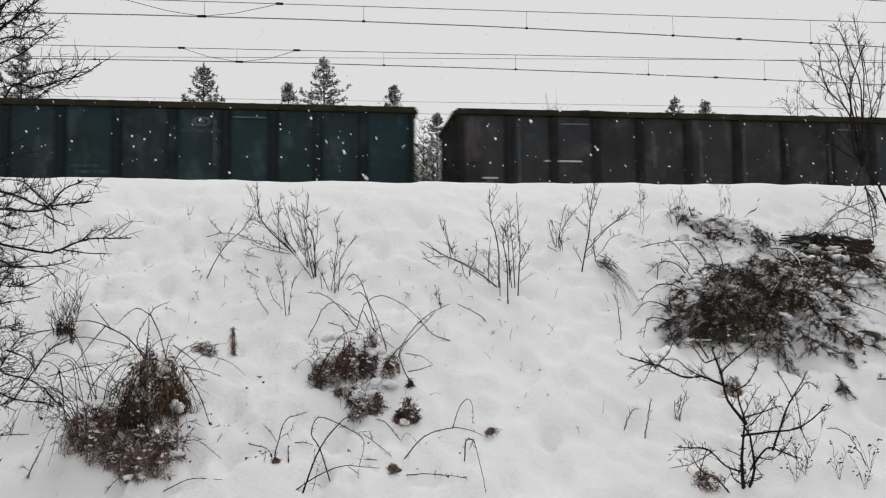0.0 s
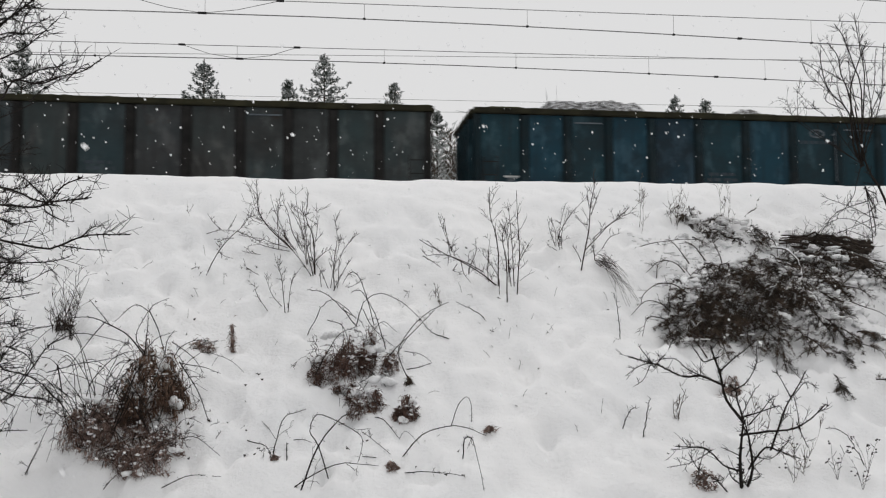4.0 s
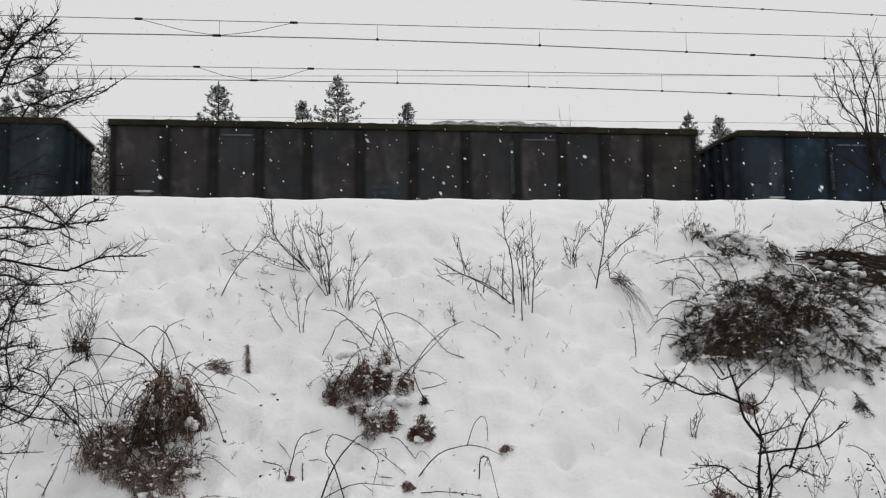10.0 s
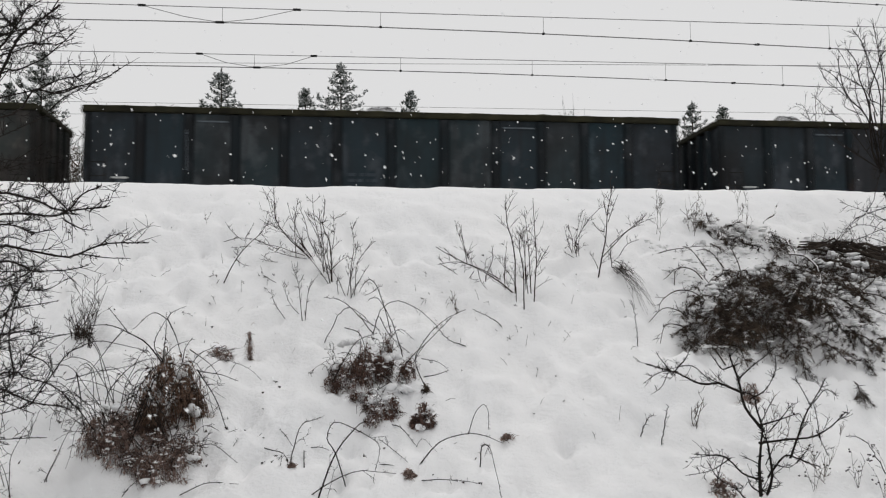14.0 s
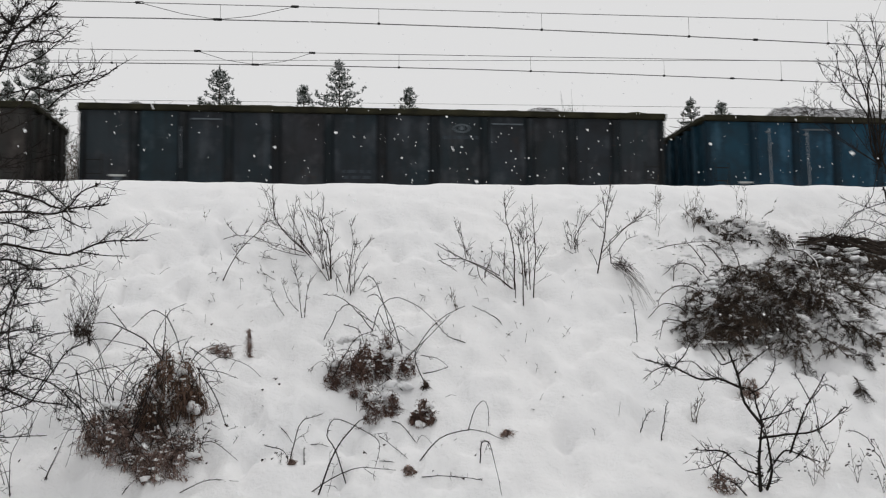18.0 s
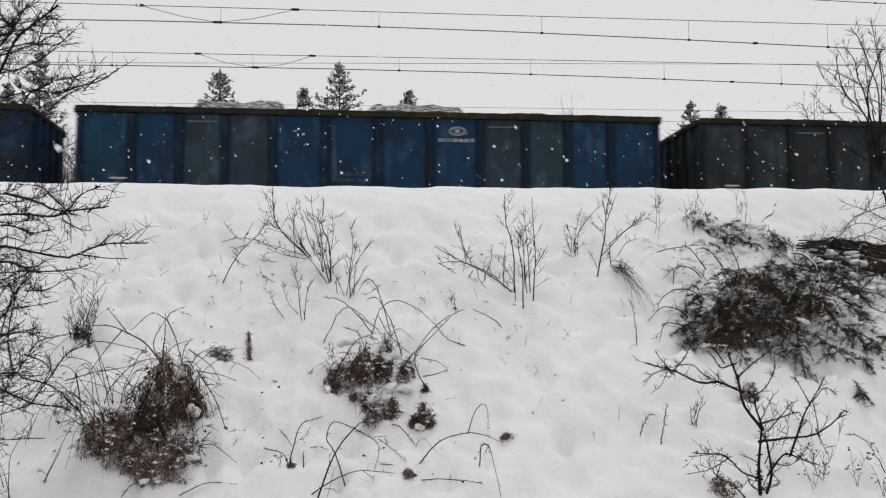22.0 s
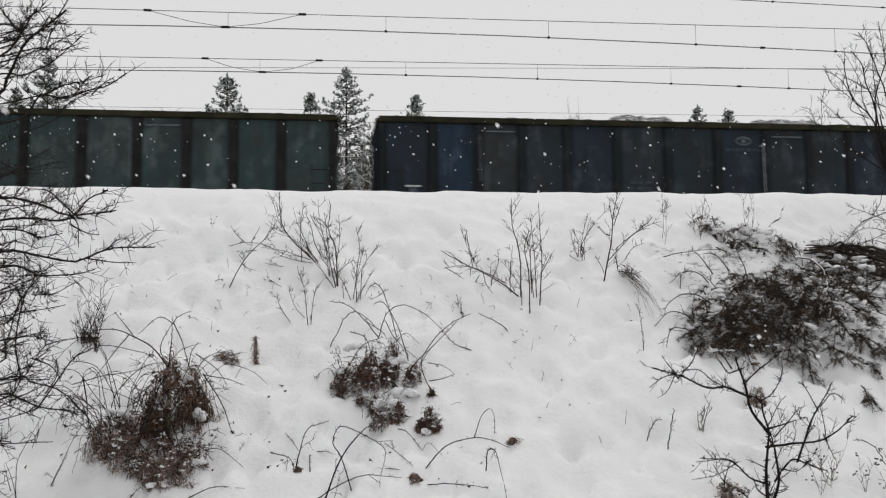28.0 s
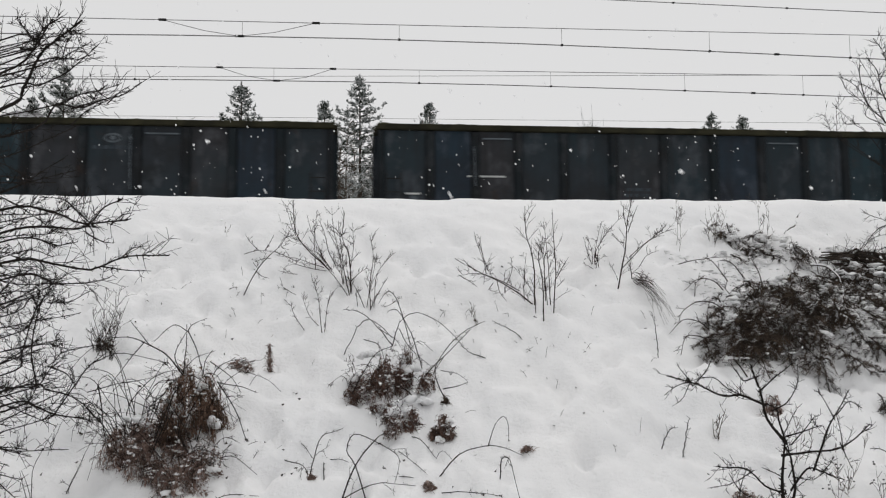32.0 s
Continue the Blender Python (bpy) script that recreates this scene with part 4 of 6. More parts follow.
stem(bush, 0.007, (-0.70, 10.33, 2.43), (-0.63, 10.22, 2.38), (-0.52, 10.11, 2.31))
stem(bush, 0.005, (-1.23, 10.22, 2.37), (-1.14, 10.19, 2.40), (-1.07, 10.15, 2.36))
stem(bush, 0.005, (-1.17, 10.00, 2.21), (-1.11, 10.05, 2.25), (-1.02, 10.10, 2.23))
stem(bush, 0.005, (-1.21, 10.08, 2.30), (-1.15, 10.08, 2.29), (-1.11, 10.07, 2.30))
bush = thing("bramble", (-0.28, 7.67, ground(-0.28, 7.67)), "low arching bramble canes across the snow", "bramble", "brambles on the bank")
stem(bush, 0.006, (-0.28, 7.67, 0.74), (-0.26, 7.84, 0.92), (-0.20, 8.02, 1.06), (-0.12, 8.19, 1.08), (0.01, 8.36, 1.10))
stem(bush, 0.006, (-0.17, 7.44, 0.56), (-0.18, 7.84, 0.82), (-0.19, 8.25, 1.05))
stem(bush, 0.006, (0.15, 7.73, 0.59), (0.07, 7.74, 0.86), (-0.00, 7.75, 0.97), (0.05, 7.76, 1.10), (0.21, 7.76, 1.05), (0.34, 7.77, 0.98), (0.41, 7.78, 0.90), (0.37, 7.79, 0.73))
stem(bush, 0.006, (-0.18, 7.44, 0.55), (0.04, 7.52, 0.69), (0.26, 7.60, 0.74), (0.57, 7.68, 0.70))
stem(bush, 0.005, (0.69, 7.64, 0.66), (0.98, 7.55, 0.67), (1.20, 7.46, 0.64))
stem(bush, 0.006, (0.69, 7.78, 0.73), (0.87, 7.84, 0.92), (1.08, 7.90, 0.98), (1.27, 7.96, 0.96), (1.43, 8.02, 0.89))
stem(bush, 0.0045, (1.15, 8.18, 0.94), (1.22, 8.17, 1.13), (1.28, 8.16, 1.20), (1.32, 8.14, 1.13), (1.33, 8.13, 0.94))
stem(bush, 0.006, (1.19, 7.79, 0.72), (1.19, 7.68, 0.90), (1.21, 7.57, 0.93), (1.23, 7.46, 0.88), (1.27, 7.35, 0.56))
stem(bush, 0.005, (0.50, 8.28, 1.04), (0.60, 8.18, 1.01), (0.69, 8.07, 0.90), (0.77, 7.97, 0.83))
stem(bush, 0.005, (0.32, 8.31, 0.95), (0.44, 8.05, 0.92), (0.62, 7.79, 0.79))
stem(bush, 0.005, (-0.47, 8.30, 1.06), (-0.36, 8.15, 1.00), (-0.27, 8.00, 0.90))
stem(bush, 0.005, (-0.51, 8.03, 0.89), (-0.34, 7.87, 0.85), (-0.27, 7.70, 0.77))
stem(bush, 0.004, (-0.17, 8.01, 0.88), (-0.07, 8.00, 0.89), (0.03, 7.99, 0.86))
stem(bush, 0.005, (0.33, 7.83, 0.76), (0.48, 7.78, 0.77), (0.60, 7.72, 0.74))
stem(bush, 0.003, (-0.37, 7.55, 0.66), (-0.35, 7.74, 0.83), (-0.35, 7.93, 0.83))
stem(bush, 0.0025, (0.00, 7.44, 0.55), (0.04, 7.66, 0.70), (0.09, 7.88, 0.78))
stem(bush, 0.0025, (0.97, 8.04, 0.86), (1.12, 8.14, 0.94), (1.19, 8.23, 0.98))
stem(bush, 0.0025, (0.70, 8.07, 0.85), (0.77, 8.01, 0.94), (0.87, 7.95, 0.84))
stem(bush, 0.008, (-0.07, 7.45, 0.55), (0.06, 7.45, 0.89), (0.20, 7.45, 1.08), (0.28, 7.45, 1.13))
bush = thing("bramble", (0.04, 8.62, ground(0.04, 8.62)), "thorny bramble canes arching over brown tussock", "bramble", "brambles on the bank")
stem(bush, 0.006, (0.04, 8.62, 1.37), (0.14, 8.62, 1.56), (0.25, 8.62, 1.72), (0.41, 8.62, 1.79))
stem(bush, 0.006, (0.68, 8.62, 1.53), (0.77, 8.62, 1.63), (0.94, 8.62, 1.79), (1.07, 8.62, 1.92))
stem(bush, 0.006, (0.86, 8.62, 1.29), (0.79, 8.62, 1.45), (0.77, 8.62, 1.57), (0.86, 8.62, 1.71))
stem(bush, 0.006, (0.83, 8.62, 1.41), (0.94, 8.62, 1.43), (1.05, 8.62, 1.47))
stem(bush, 0.004, (0.81, 8.62, 1.57), (0.94, 8.62, 1.54), (1.04, 8.62, 1.47))
stem(bush, 0.006, (0.44, 8.62, 1.45), (0.55, 8.62, 1.37), (0.68, 8.62, 1.23), (0.81, 8.62, 1.12))
stem(bush, 0.005, (0.38, 8.62, 1.28), (0.46, 8.62, 1.32), (0.55, 8.62, 1.38))
stem(bush, 0.005, (0.14, 8.62, 1.84), (0.27, 8.62, 1.78), (0.33, 8.62, 1.63))
stem(bush, 0.004, (0.28, 8.62, 1.93), (0.41, 8.62, 1.84), (0.46, 8.62, 1.76))
stem(bush, 0.005, (0.45, 8.62, 1.93), (0.54, 8.62, 1.76), (0.71, 8.62, 1.62))
stem(bush, 0.004, (0.26, 8.62, 1.58), (0.28, 8.62, 1.68), (0.27, 8.62, 1.83))
stem(bush, 0.004, (0.54, 8.62, 1.75), (0.63, 8.62, 1.83), (0.74, 8.62, 1.73))
cane(bush, 0.76, 9.01, (0.96, 8.98, 1.83), (1.25, 8.95, 2.01))
cane(bush, 0.41, 9.33, (0.62, 9.30, 2.10), (1.02, 9.27, 1.86))
cane(bush, 1.34, 9.15, (1.13, 9.12, 1.73), (1.00, 9.09, 1.86))
cane(bush, -0.03, 9.31, (0.17, 9.28, 2.02), (0.41, 9.25, 1.86))
cane(bush, 0.44, 9.33, (0.20, 9.30, 2.05), (-0.04, 9.27, 2.13))
cane(bush, 0.69, 9.13, (0.51, 9.10, 2.04), (0.35, 9.07, 2.09))
cane(bush, 0.59, 9.33, (0.44, 9.30, 2.26), (0.30, 9.27, 2.18))
bush = thing("bramble", (-1.32, 8.22, ground(-1.32, 8.22)), "dense arching bramble canes around rusty fern", "bramble", "brambles on the bank")
stem(bush, 0.008, (-1.32, 8.22, 1.55), (-1.43, 8.22, 1.69), (-1.61, 8.22, 1.81), (-1.76, 8.22, 1.86), (-1.92, 8.22, 1.85))
stem(bush, 0.006, (-1.32, 8.22, 1.56), (-1.30, 8.22, 1.74), (-1.29, 8.22, 1.96))
stem(bush, 0.006, (-1.31, 8.22, 1.56), (-1.39, 8.22, 1.71), (-1.29, 8.22, 1.90))
stem(bush, 0.005, (-1.29, 8.22, 1.90), (-1.38, 8.22, 1.96), (-1.46, 8.22, 1.91), (-1.55, 8.22, 1.82))
stem(bush, 0.006, (-1.29, 8.22, 1.91), (-1.21, 8.22, 1.74), (-1.15, 8.22, 1.54))
stem(bush, 0.005, (-1.29, 8.22, 1.91), (-1.25, 8.22, 1.96), (-1.14, 8.22, 2.01))
stem(bush, 0.005, (-1.59, 8.22, 1.79), (-1.68, 8.22, 1.91), (-1.75, 8.22, 2.00))
stem(bush, 0.005, (-1.64, 8.22, 1.81), (-1.78, 8.22, 1.63), (-1.93, 8.22, 1.44))
stem(bush, 0.005, (-2.07, 8.22, 1.63), (-1.86, 8.22, 1.73), (-1.66, 8.22, 1.70), (-1.43, 8.22, 1.64))
stem(bush, 0.005, (-2.07, 8.22, 1.42), (-1.86, 8.22, 1.48), (-1.68, 8.22, 1.51), (-1.54, 8.22, 1.53))
stem(bush, 0.006, (-1.77, 8.22, 1.12), (-1.74, 8.22, 1.32), (-1.65, 8.22, 1.45), (-1.54, 8.22, 1.55), (-1.37, 8.22, 1.59))
stem(bush, 0.006, (-1.61, 8.22, 1.09), (-1.57, 8.22, 1.30), (-1.43, 8.22, 1.43), (-1.35, 8.22, 1.45))
stem(bush, 0.005, (-1.09, 8.22, 1.54), (-1.03, 8.22, 1.63), (-0.90, 8.22, 1.68), (-0.80, 8.22, 1.66))
stem(bush, 0.005, (-1.11, 8.22, 1.66), (-0.95, 8.22, 1.54), (-0.86, 8.22, 1.41))
stem(bush, 0.005, (-1.04, 8.22, 1.49), (-0.85, 8.22, 1.45), (-0.72, 8.22, 1.41))
stem(bush, 0.006, (-1.05, 8.22, 1.50), (-0.91, 8.22, 1.28), (-0.83, 8.22, 1.09), (-0.74, 8.22, 0.88))
stem(bush, 0.004, (-1.70, 8.22, 1.08), (-1.69, 8.22, 1.35), (-1.67, 8.22, 1.47))
stem(bush, 0.004, (-1.43, 8.22, 1.34), (-1.59, 8.22, 1.38), (-1.69, 8.22, 1.40))
stem(bush, 0.005, (-1.17, 8.22, 1.54), (-1.13, 8.22, 1.68), (-1.08, 8.22, 1.76))
stem(bush, 0.004, (-1.30, 8.22, 1.61), (-1.21, 8.22, 1.69), (-1.07, 8.22, 1.75))
stem(bush, 0.004, (-1.54, 8.22, 1.47), (-1.48, 8.22, 1.51), (-1.35, 8.22, 1.51))
stem(bush, 0.004, (-1.58, 8.22, 1.22), (-1.60, 8.22, 1.35), (-1.52, 8.22, 1.47))
stem(bush, 0.008, (-1.56, 7.94, 0.83), (-1.49, 7.94, 1.02), (-1.38, 7.94, 1.33), (-1.26, 7.94, 1.52))
stem(bush, 0.007, (-1.52, 7.94, 0.90), (-1.46, 7.94, 1.05), (-1.38, 7.94, 1.28), (-1.33, 7.94, 1.43))
stem(bush, 0.008, (-2.00, 7.94, 1.31), (-1.88, 7.94, 1.18), (-1.77, 7.94, 1.04))
stem(bush, 0.007, (-1.92, 7.94, 1.49), (-1.89, 7.94, 1.32), (-1.88, 7.94, 1.18), (-1.83, 7.94, 0.99))
stem(bush, 0.005, (-1.12, 7.96, 0.82), (-0.98, 7.93, 0.91), (-0.85, 7.91, 0.92), (-0.68, 7.88, 0.79))
stem(bush, 0.005, (-0.85, 8.04, 0.92), (-0.80, 8.16, 0.99), (-0.72, 8.28, 1.02))
stem(bush, 0.005, (-1.27, 7.62, 0.57), (-1.27, 7.70, 0.65), (-1.26, 7.78, 0.70))
stem(bush, 0.005, (-1.10, 7.62, 0.58), (-0.95, 7.61, 0.66), (-0.80, 7.59, 0.68), (-0.64, 7.58, 0.67))
stem(bush, 0.004, (-1.03, 7.89, 0.75), (-1.04, 8.07, 0.94), (-1.08, 8.25, 1.05))
stem(bush, 0.004, (-1.51, 7.69, 0.60), (-1.47, 7.74, 0.65), (-1.44, 7.79, 0.67))
stem(bush, 0.004, (-0.95, 8.18, 0.97), (-0.96, 8.30, 1.06), (-0.98, 8.42, 1.12))
stem(bush, 0.004, (-0.74, 7.90, 0.81), (-0.73, 8.00, 0.91), (-0.70, 8.10, 0.95))
stem(bush, 0.004, (-2.09, 7.75, 0.66), (-1.99, 7.75, 0.91), (-1.87, 7.75, 1.16))
stem(bush, 0.004, (-2.06, 7.75, 0.65), (-2.06, 7.75, 0.74), (-1.97, 7.75, 0.91))
stem(bush, 0.004, (-2.27, 7.57, 0.58), (-2.28, 7.57, 0.76), (-2.27, 7.57, 0.91), (-2.21, 7.57, 1.04), (-2.12, 7.57, 1.21))
stem(bush, 0.004, (-2.26, 7.58, 0.58), (-2.31, 7.58, 0.76), (-2.36, 7.58, 0.88))
stem(bush, 0.004, (-1.51, 7.66, 0.57), (-1.46, 7.66, 0.64), (-1.41, 7.66, 0.69))
stem(bush, 0.004, (-2.32, 7.63, 0.65), (-2.35, 7.63, 0.77), (-2.38, 7.63, 0.87))
bush = thing("bramble_shoot", (2.75, 8.05, ground(2.75, 8.05)), "single dark bramble shoot poking out of snow", "bramble", "brambles on the bank")
cane(bush, 2.75, 8.05, (2.78, 8.02, 1.07), (2.80, 7.99, 1.17))
bush = thing("bramble_shoot", (2.59, 8.08, ground(2.59, 8.08)), "single dark bramble shoot poking out of snow", "bramble", "brambles on the bank")
cane(bush, 2.59, 8.08, (2.65, 8.05, 1.07), (2.69, 8.02, 1.09))
bush = thing("bramble_shoot", (2.95, 9.24, ground(2.95, 9.24)), "single dark bramble shoot poking out of snow", "bramble", "brambles on the bank")
cane(bush, 2.95, 9.24, (2.92, 9.21, 1.94), (2.87, 9.18, 2.10))
bush = thing("bramble_shoot", (4.50, 7.68, ground(4.50, 7.68)), "single dark bramble shoot poking out of snow", "bramble", "brambles on the bank")
cane(bush, 4.50, 7.68, (4.35, 7.65, 0.86), (4.15, 7.62, 0.95))
bush = thing("bramble_shoot", (1.69, 9.42, ground(1.69, 9.42)), "single dark bramble shoot poking out of snow", "bramble", "brambles on the bank")
cane(bush, 1.69, 9.42, (1.55, 9.39, 1.95), (1.38, 9.36, 2.03))
hawthorn = thing("hawthorn_tree", (3.27, 7.35, ground(3.27, 7.35)), "small bare thorny hawthorn with crooked dark limbs", "tree")
stem(hawthorn, 0.021, (3.31, 7.40, 0.44), (3.30, 7.40, 0.69), (3.33, 7.40, 1.03))
stem(hawthorn, 0.015, (3.33, 7.40, 0.46), (3.40, 7.40, 0.68), (3.38, 7.40, 0.92), (3.33, 7.40, 0.99))
stem(hawthorn, 0.014, (3.33, 7.40, 1.04), (3.21, 7.40, 1.20), (3.16, 7.40, 1.41), (3.12, 7.40, 1.53), (3.10, 7.40, 1.63))
stem(hawthorn, 0.007, (3.17, 7.40, 1.43), (3.26, 7.40, 1.51), (3.37, 7.40, 1.58), (3.47, 7.40, 1.66))
stem(hawthorn, 0.007, (3.12, 7.40, 1.52), (3.02, 7.40, 1.50), (2.98, 7.40, 1.56), (2.95, 7.40, 1.61))
stem(hawthorn, 0.009, (3.33, 7.40, 1.08), (3.30, 7.40, 1.20), (3.28, 7.40, 1.28), (3.19, 7.40, 1.32))
stem(hawthorn, 0.012, (3.17, 7.40, 1.32), (3.00, 7.40, 1.39), (2.87, 7.40, 1.38), (2.66, 7.40, 1.47), (2.43, 7.40, 1.53))
stem(hawthorn, 0.006, (3.28, 7.40, 1.28), (3.36, 7.40, 1.33), (3.46, 7.40, 1.48), (3.45, 7.40, 1.62))
stem(hawthorn, 0.006, (2.65, 7.40, 1.48), (2.74, 7.40, 1.59), (2.80, 7.40, 1.70))
stem(hawthorn, 0.006, (2.64, 7.40, 1.48), (2.54, 7.40, 1.48), (2.40, 7.40, 1.39))
stem(hawthorn, 0.006, (3.00, 7.40, 1.39), (2.90, 7.40, 1.44), (2.79, 7.40, 1.52), (2.61, 7.40, 1.50))
stem(hawthorn, 0.005, (2.61, 7.40, 1.48), (2.54, 7.40, 1.58), (2.51, 7.40, 1.64))
stem(hawthorn, 0.004, (2.61, 7.40, 1.49), (2.54, 7.40, 1.37), (2.45, 7.40, 1.31))
stem(hawthorn, 0.008, (3.35, 7.40, 1.07), (3.50, 7.40, 1.11), (3.64, 7.40, 1.15))
stem(hawthorn, 0.006, (3.41, 7.40, 1.03), (3.52, 7.40, 1.15), (3.59, 7.40, 1.23))
stem(hawthorn, 0.011, (3.34, 7.40, 0.93), (3.62, 7.40, 0.96), (3.82, 7.40, 0.99), (4.03, 7.40, 1.15))
stem(hawthorn, 0.01, (3.57, 7.40, 0.84), (3.67, 7.40, 1.07), (3.75, 7.40, 1.23), (3.85, 7.40, 1.41))
stem(hawthorn, 0.005, (3.73, 7.40, 1.22), (3.66, 7.40, 1.35), (3.62, 7.40, 1.41))
stem(hawthorn, 0.005, (3.78, 7.40, 1.25), (3.87, 7.40, 1.33), (3.97, 7.40, 1.28))
stem(hawthorn, 0.005, (3.80, 7.40, 0.99), (3.78, 7.40, 1.10), (3.75, 7.40, 1.23))
stem(hawthorn, 0.005, (3.79, 7.40, 0.99), (3.82, 7.40, 0.91), (3.87, 7.40, 0.81))
stem(hawthorn, 0.005, (3.62, 7.40, 0.96), (3.67, 7.40, 1.07), (3.65, 7.40, 1.14))
stem(hawthorn, 0.01, (3.39, 7.40, 0.69), (3.51, 7.40, 0.82), (3.63, 7.40, 0.80), (3.78, 7.40, 0.75))
stem(hawthorn, 0.005, (3.63, 7.40, 0.80), (3.70, 7.40, 0.85), (3.73, 7.40, 0.91))
stem(hawthorn, 0.005, (3.42, 7.40, 0.76), (3.54, 7.40, 0.74), (3.61, 7.40, 0.77))
stem(hawthorn, 0.009, (3.30, 7.40, 0.65), (3.17, 7.40, 0.70), (3.05, 7.40, 0.81), (2.90, 7.40, 0.84), (2.79, 7.40, 0.85))
stem(hawthorn, 0.005, (3.02, 7.40, 0.83), (2.95, 7.40, 0.84), (2.74, 7.40, 0.83))
stem(hawthorn, 0.005, (3.05, 7.40, 0.80), (2.92, 7.40, 0.73), (2.71, 7.40, 0.69))
stem(hawthorn, 0.007, (3.19, 7.40, 0.50), (3.11, 7.40, 0.58), (2.97, 7.40, 0.67), (2.89, 7.40, 0.81))
stem(hawthorn, 0.005, (3.11, 7.40, 0.58), (3.16, 7.40, 0.60), (3.13, 7.40, 0.63))
stem(hawthorn, 0.005, (2.97, 7.40, 0.66), (2.99, 7.40, 0.76), (3.02, 7.40, 0.83))
stem(hawthorn, 0.005, (3.37, 7.40, 0.79), (3.41, 7.40, 0.88), (3.44, 7.40, 0.93))
stem(hawthorn, 0.005, (3.33, 7.40, 1.08), (3.39, 7.40, 1.20), (3.44, 7.40, 1.28))
stem(hawthorn, 0.006, (3.31, 7.40, 0.55), (3.23, 7.40, 0.60), (3.20, 7.40, 0.70))
stem(hawthorn, 0.005, (3.36, 7.40, 0.57), (3.47, 7.40, 0.61), (3.42, 7.40, 0.68))
blackthorn = thing("blackthorn_tree", (-2.72, 6.8, ground(-2.72, 6.8)), "bare blackthorn with many fine dark branches", "tree")
trunk(blackthorn, (-2.72, 6.8), (-2.68, 6.8, 3.9), 0.05)
stem(blackthorn, 0.016, (-2.66, 6.80, 3.25), (-2.24, 6.75, 3.39), (-2.19, 6.75, 3.50), (-2.09, 6.75, 3.74), (-2.00, 6.75, 3.86), (-1.85, 6.75, 4.02))
stem(blackthorn, 0.01, (-2.66, 6.80, 3.51), (-2.24, 6.75, 3.65), (-2.12, 6.75, 3.81), (-2.07, 6.75, 3.91), (-2.04, 6.75, 4.03))
stem(blackthorn, 0.007, (-2.66, 6.80, 3.64), (-2.13, 6.75, 3.78), (-2.15, 6.75, 3.87), (-2.19, 6.75, 3.92), (-2.22, 6.75, 3.97))
stem(blackthorn, 0.006, (-2.66, 6.80, 3.69), (-2.12, 6.75, 3.83), (-2.07, 6.75, 3.91), (-2.13, 6.75, 4.00))
stem(blackthorn, 0.007, (-2.66, 6.80, 3.51), (-2.12, 6.75, 3.65), (-2.05, 6.75, 3.69), (-1.93, 6.75, 3.74), (-1.76, 6.75, 3.85))
stem(blackthorn, 0.006, (-2.66, 6.80, 3.57), (-2.03, 6.75, 3.71), (-1.96, 6.75, 3.72), (-1.88, 6.75, 3.73))
stem(blackthorn, 0.008, (-2.66, 6.80, 3.40), (-2.22, 6.75, 3.54), (-2.09, 6.75, 3.53), (-1.95, 6.75, 3.59), (-1.84, 6.75, 3.68), (-1.73, 6.75, 3.80))
stem(blackthorn, 0.005, (-1.88, 6.75, 3.79), (-1.81, 6.75, 3.79), (-1.78, 6.75, 3.74))
stem(blackthorn, 0.005, (-1.93, 6.75, 3.75), (-1.90, 6.75, 3.83), (-1.84, 6.75, 3.89))
stem(blackthorn, 0.005, (-1.81, 6.75, 3.72), (-1.77, 6.75, 3.74), (-1.71, 6.75, 3.76))
stem(blackthorn, 0.009, (-2.66, 6.80, 3.09), (-2.10, 6.75, 3.23), (-1.97, 6.75, 3.39), (-1.81, 6.75, 3.38), (-1.65, 6.75, 3.43), (-1.52, 6.75, 3.46), (-1.40, 6.75, 3.55))
stem(blackthorn, 0.006, (-1.83, 6.75, 3.38), (-1.73, 6.75, 3.42), (-1.69, 6.75, 3.48), (-1.62, 6.75, 3.54))
stem(blackthorn, 0.006, (-2.66, 6.80, 3.25), (-1.99, 6.75, 3.39), (-1.83, 6.75, 3.47), (-1.71, 6.75, 3.51), (-1.58, 6.75, 3.56))
stem(blackthorn, 0.006, (-1.84, 6.75, 3.28), (-1.78, 6.75, 3.34), (-1.65, 6.75, 3.42))
stem(blackthorn, 0.005, (-1.69, 6.75, 3.49), (-1.65, 6.75, 3.46), (-1.56, 6.75, 3.41))
stem(blackthorn, 0.005, (-1.61, 6.75, 3.43), (-1.55, 6.75, 3.49), (-1.51, 6.75, 3.52))
stem(blackthorn, 0.007, (-2.66, 6.80, 3.57), (-2.23, 6.75, 3.71), (-2.16, 6.75, 3.74), (-2.11, 6.75, 3.81), (-2.01, 6.75, 3.92))
stem(blackthorn, 0.007, (-2.66, 6.80, 3.73), (-2.23, 6.75, 3.87), (-2.12, 6.75, 3.84), (-2.06, 6.75, 3.91), (-1.93, 6.75, 4.01))
stem(blackthorn, 0.006, (-2.66, 6.80, 3.66), (-2.06, 6.75, 3.80), (-1.99, 6.75, 3.82), (-1.93, 6.75, 3.77))
stem(blackthorn, 0.006, (-2.66, 6.80, 3.44), (-2.22, 6.75, 3.58), (-2.17, 6.75, 3.64), (-2.12, 6.75, 3.67))
stem(blackthorn, 0.005, (-2.66, 6.80, 3.73), (-1.98, 6.75, 3.87), (-1.90, 6.75, 3.89), (-1.80, 6.75, 3.91))
stem(blackthorn, 0.006, (-2.66, 6.80, 3.64), (-2.23, 6.75, 3.78), (-2.15, 6.75, 3.75), (-2.07, 6.75, 3.83))
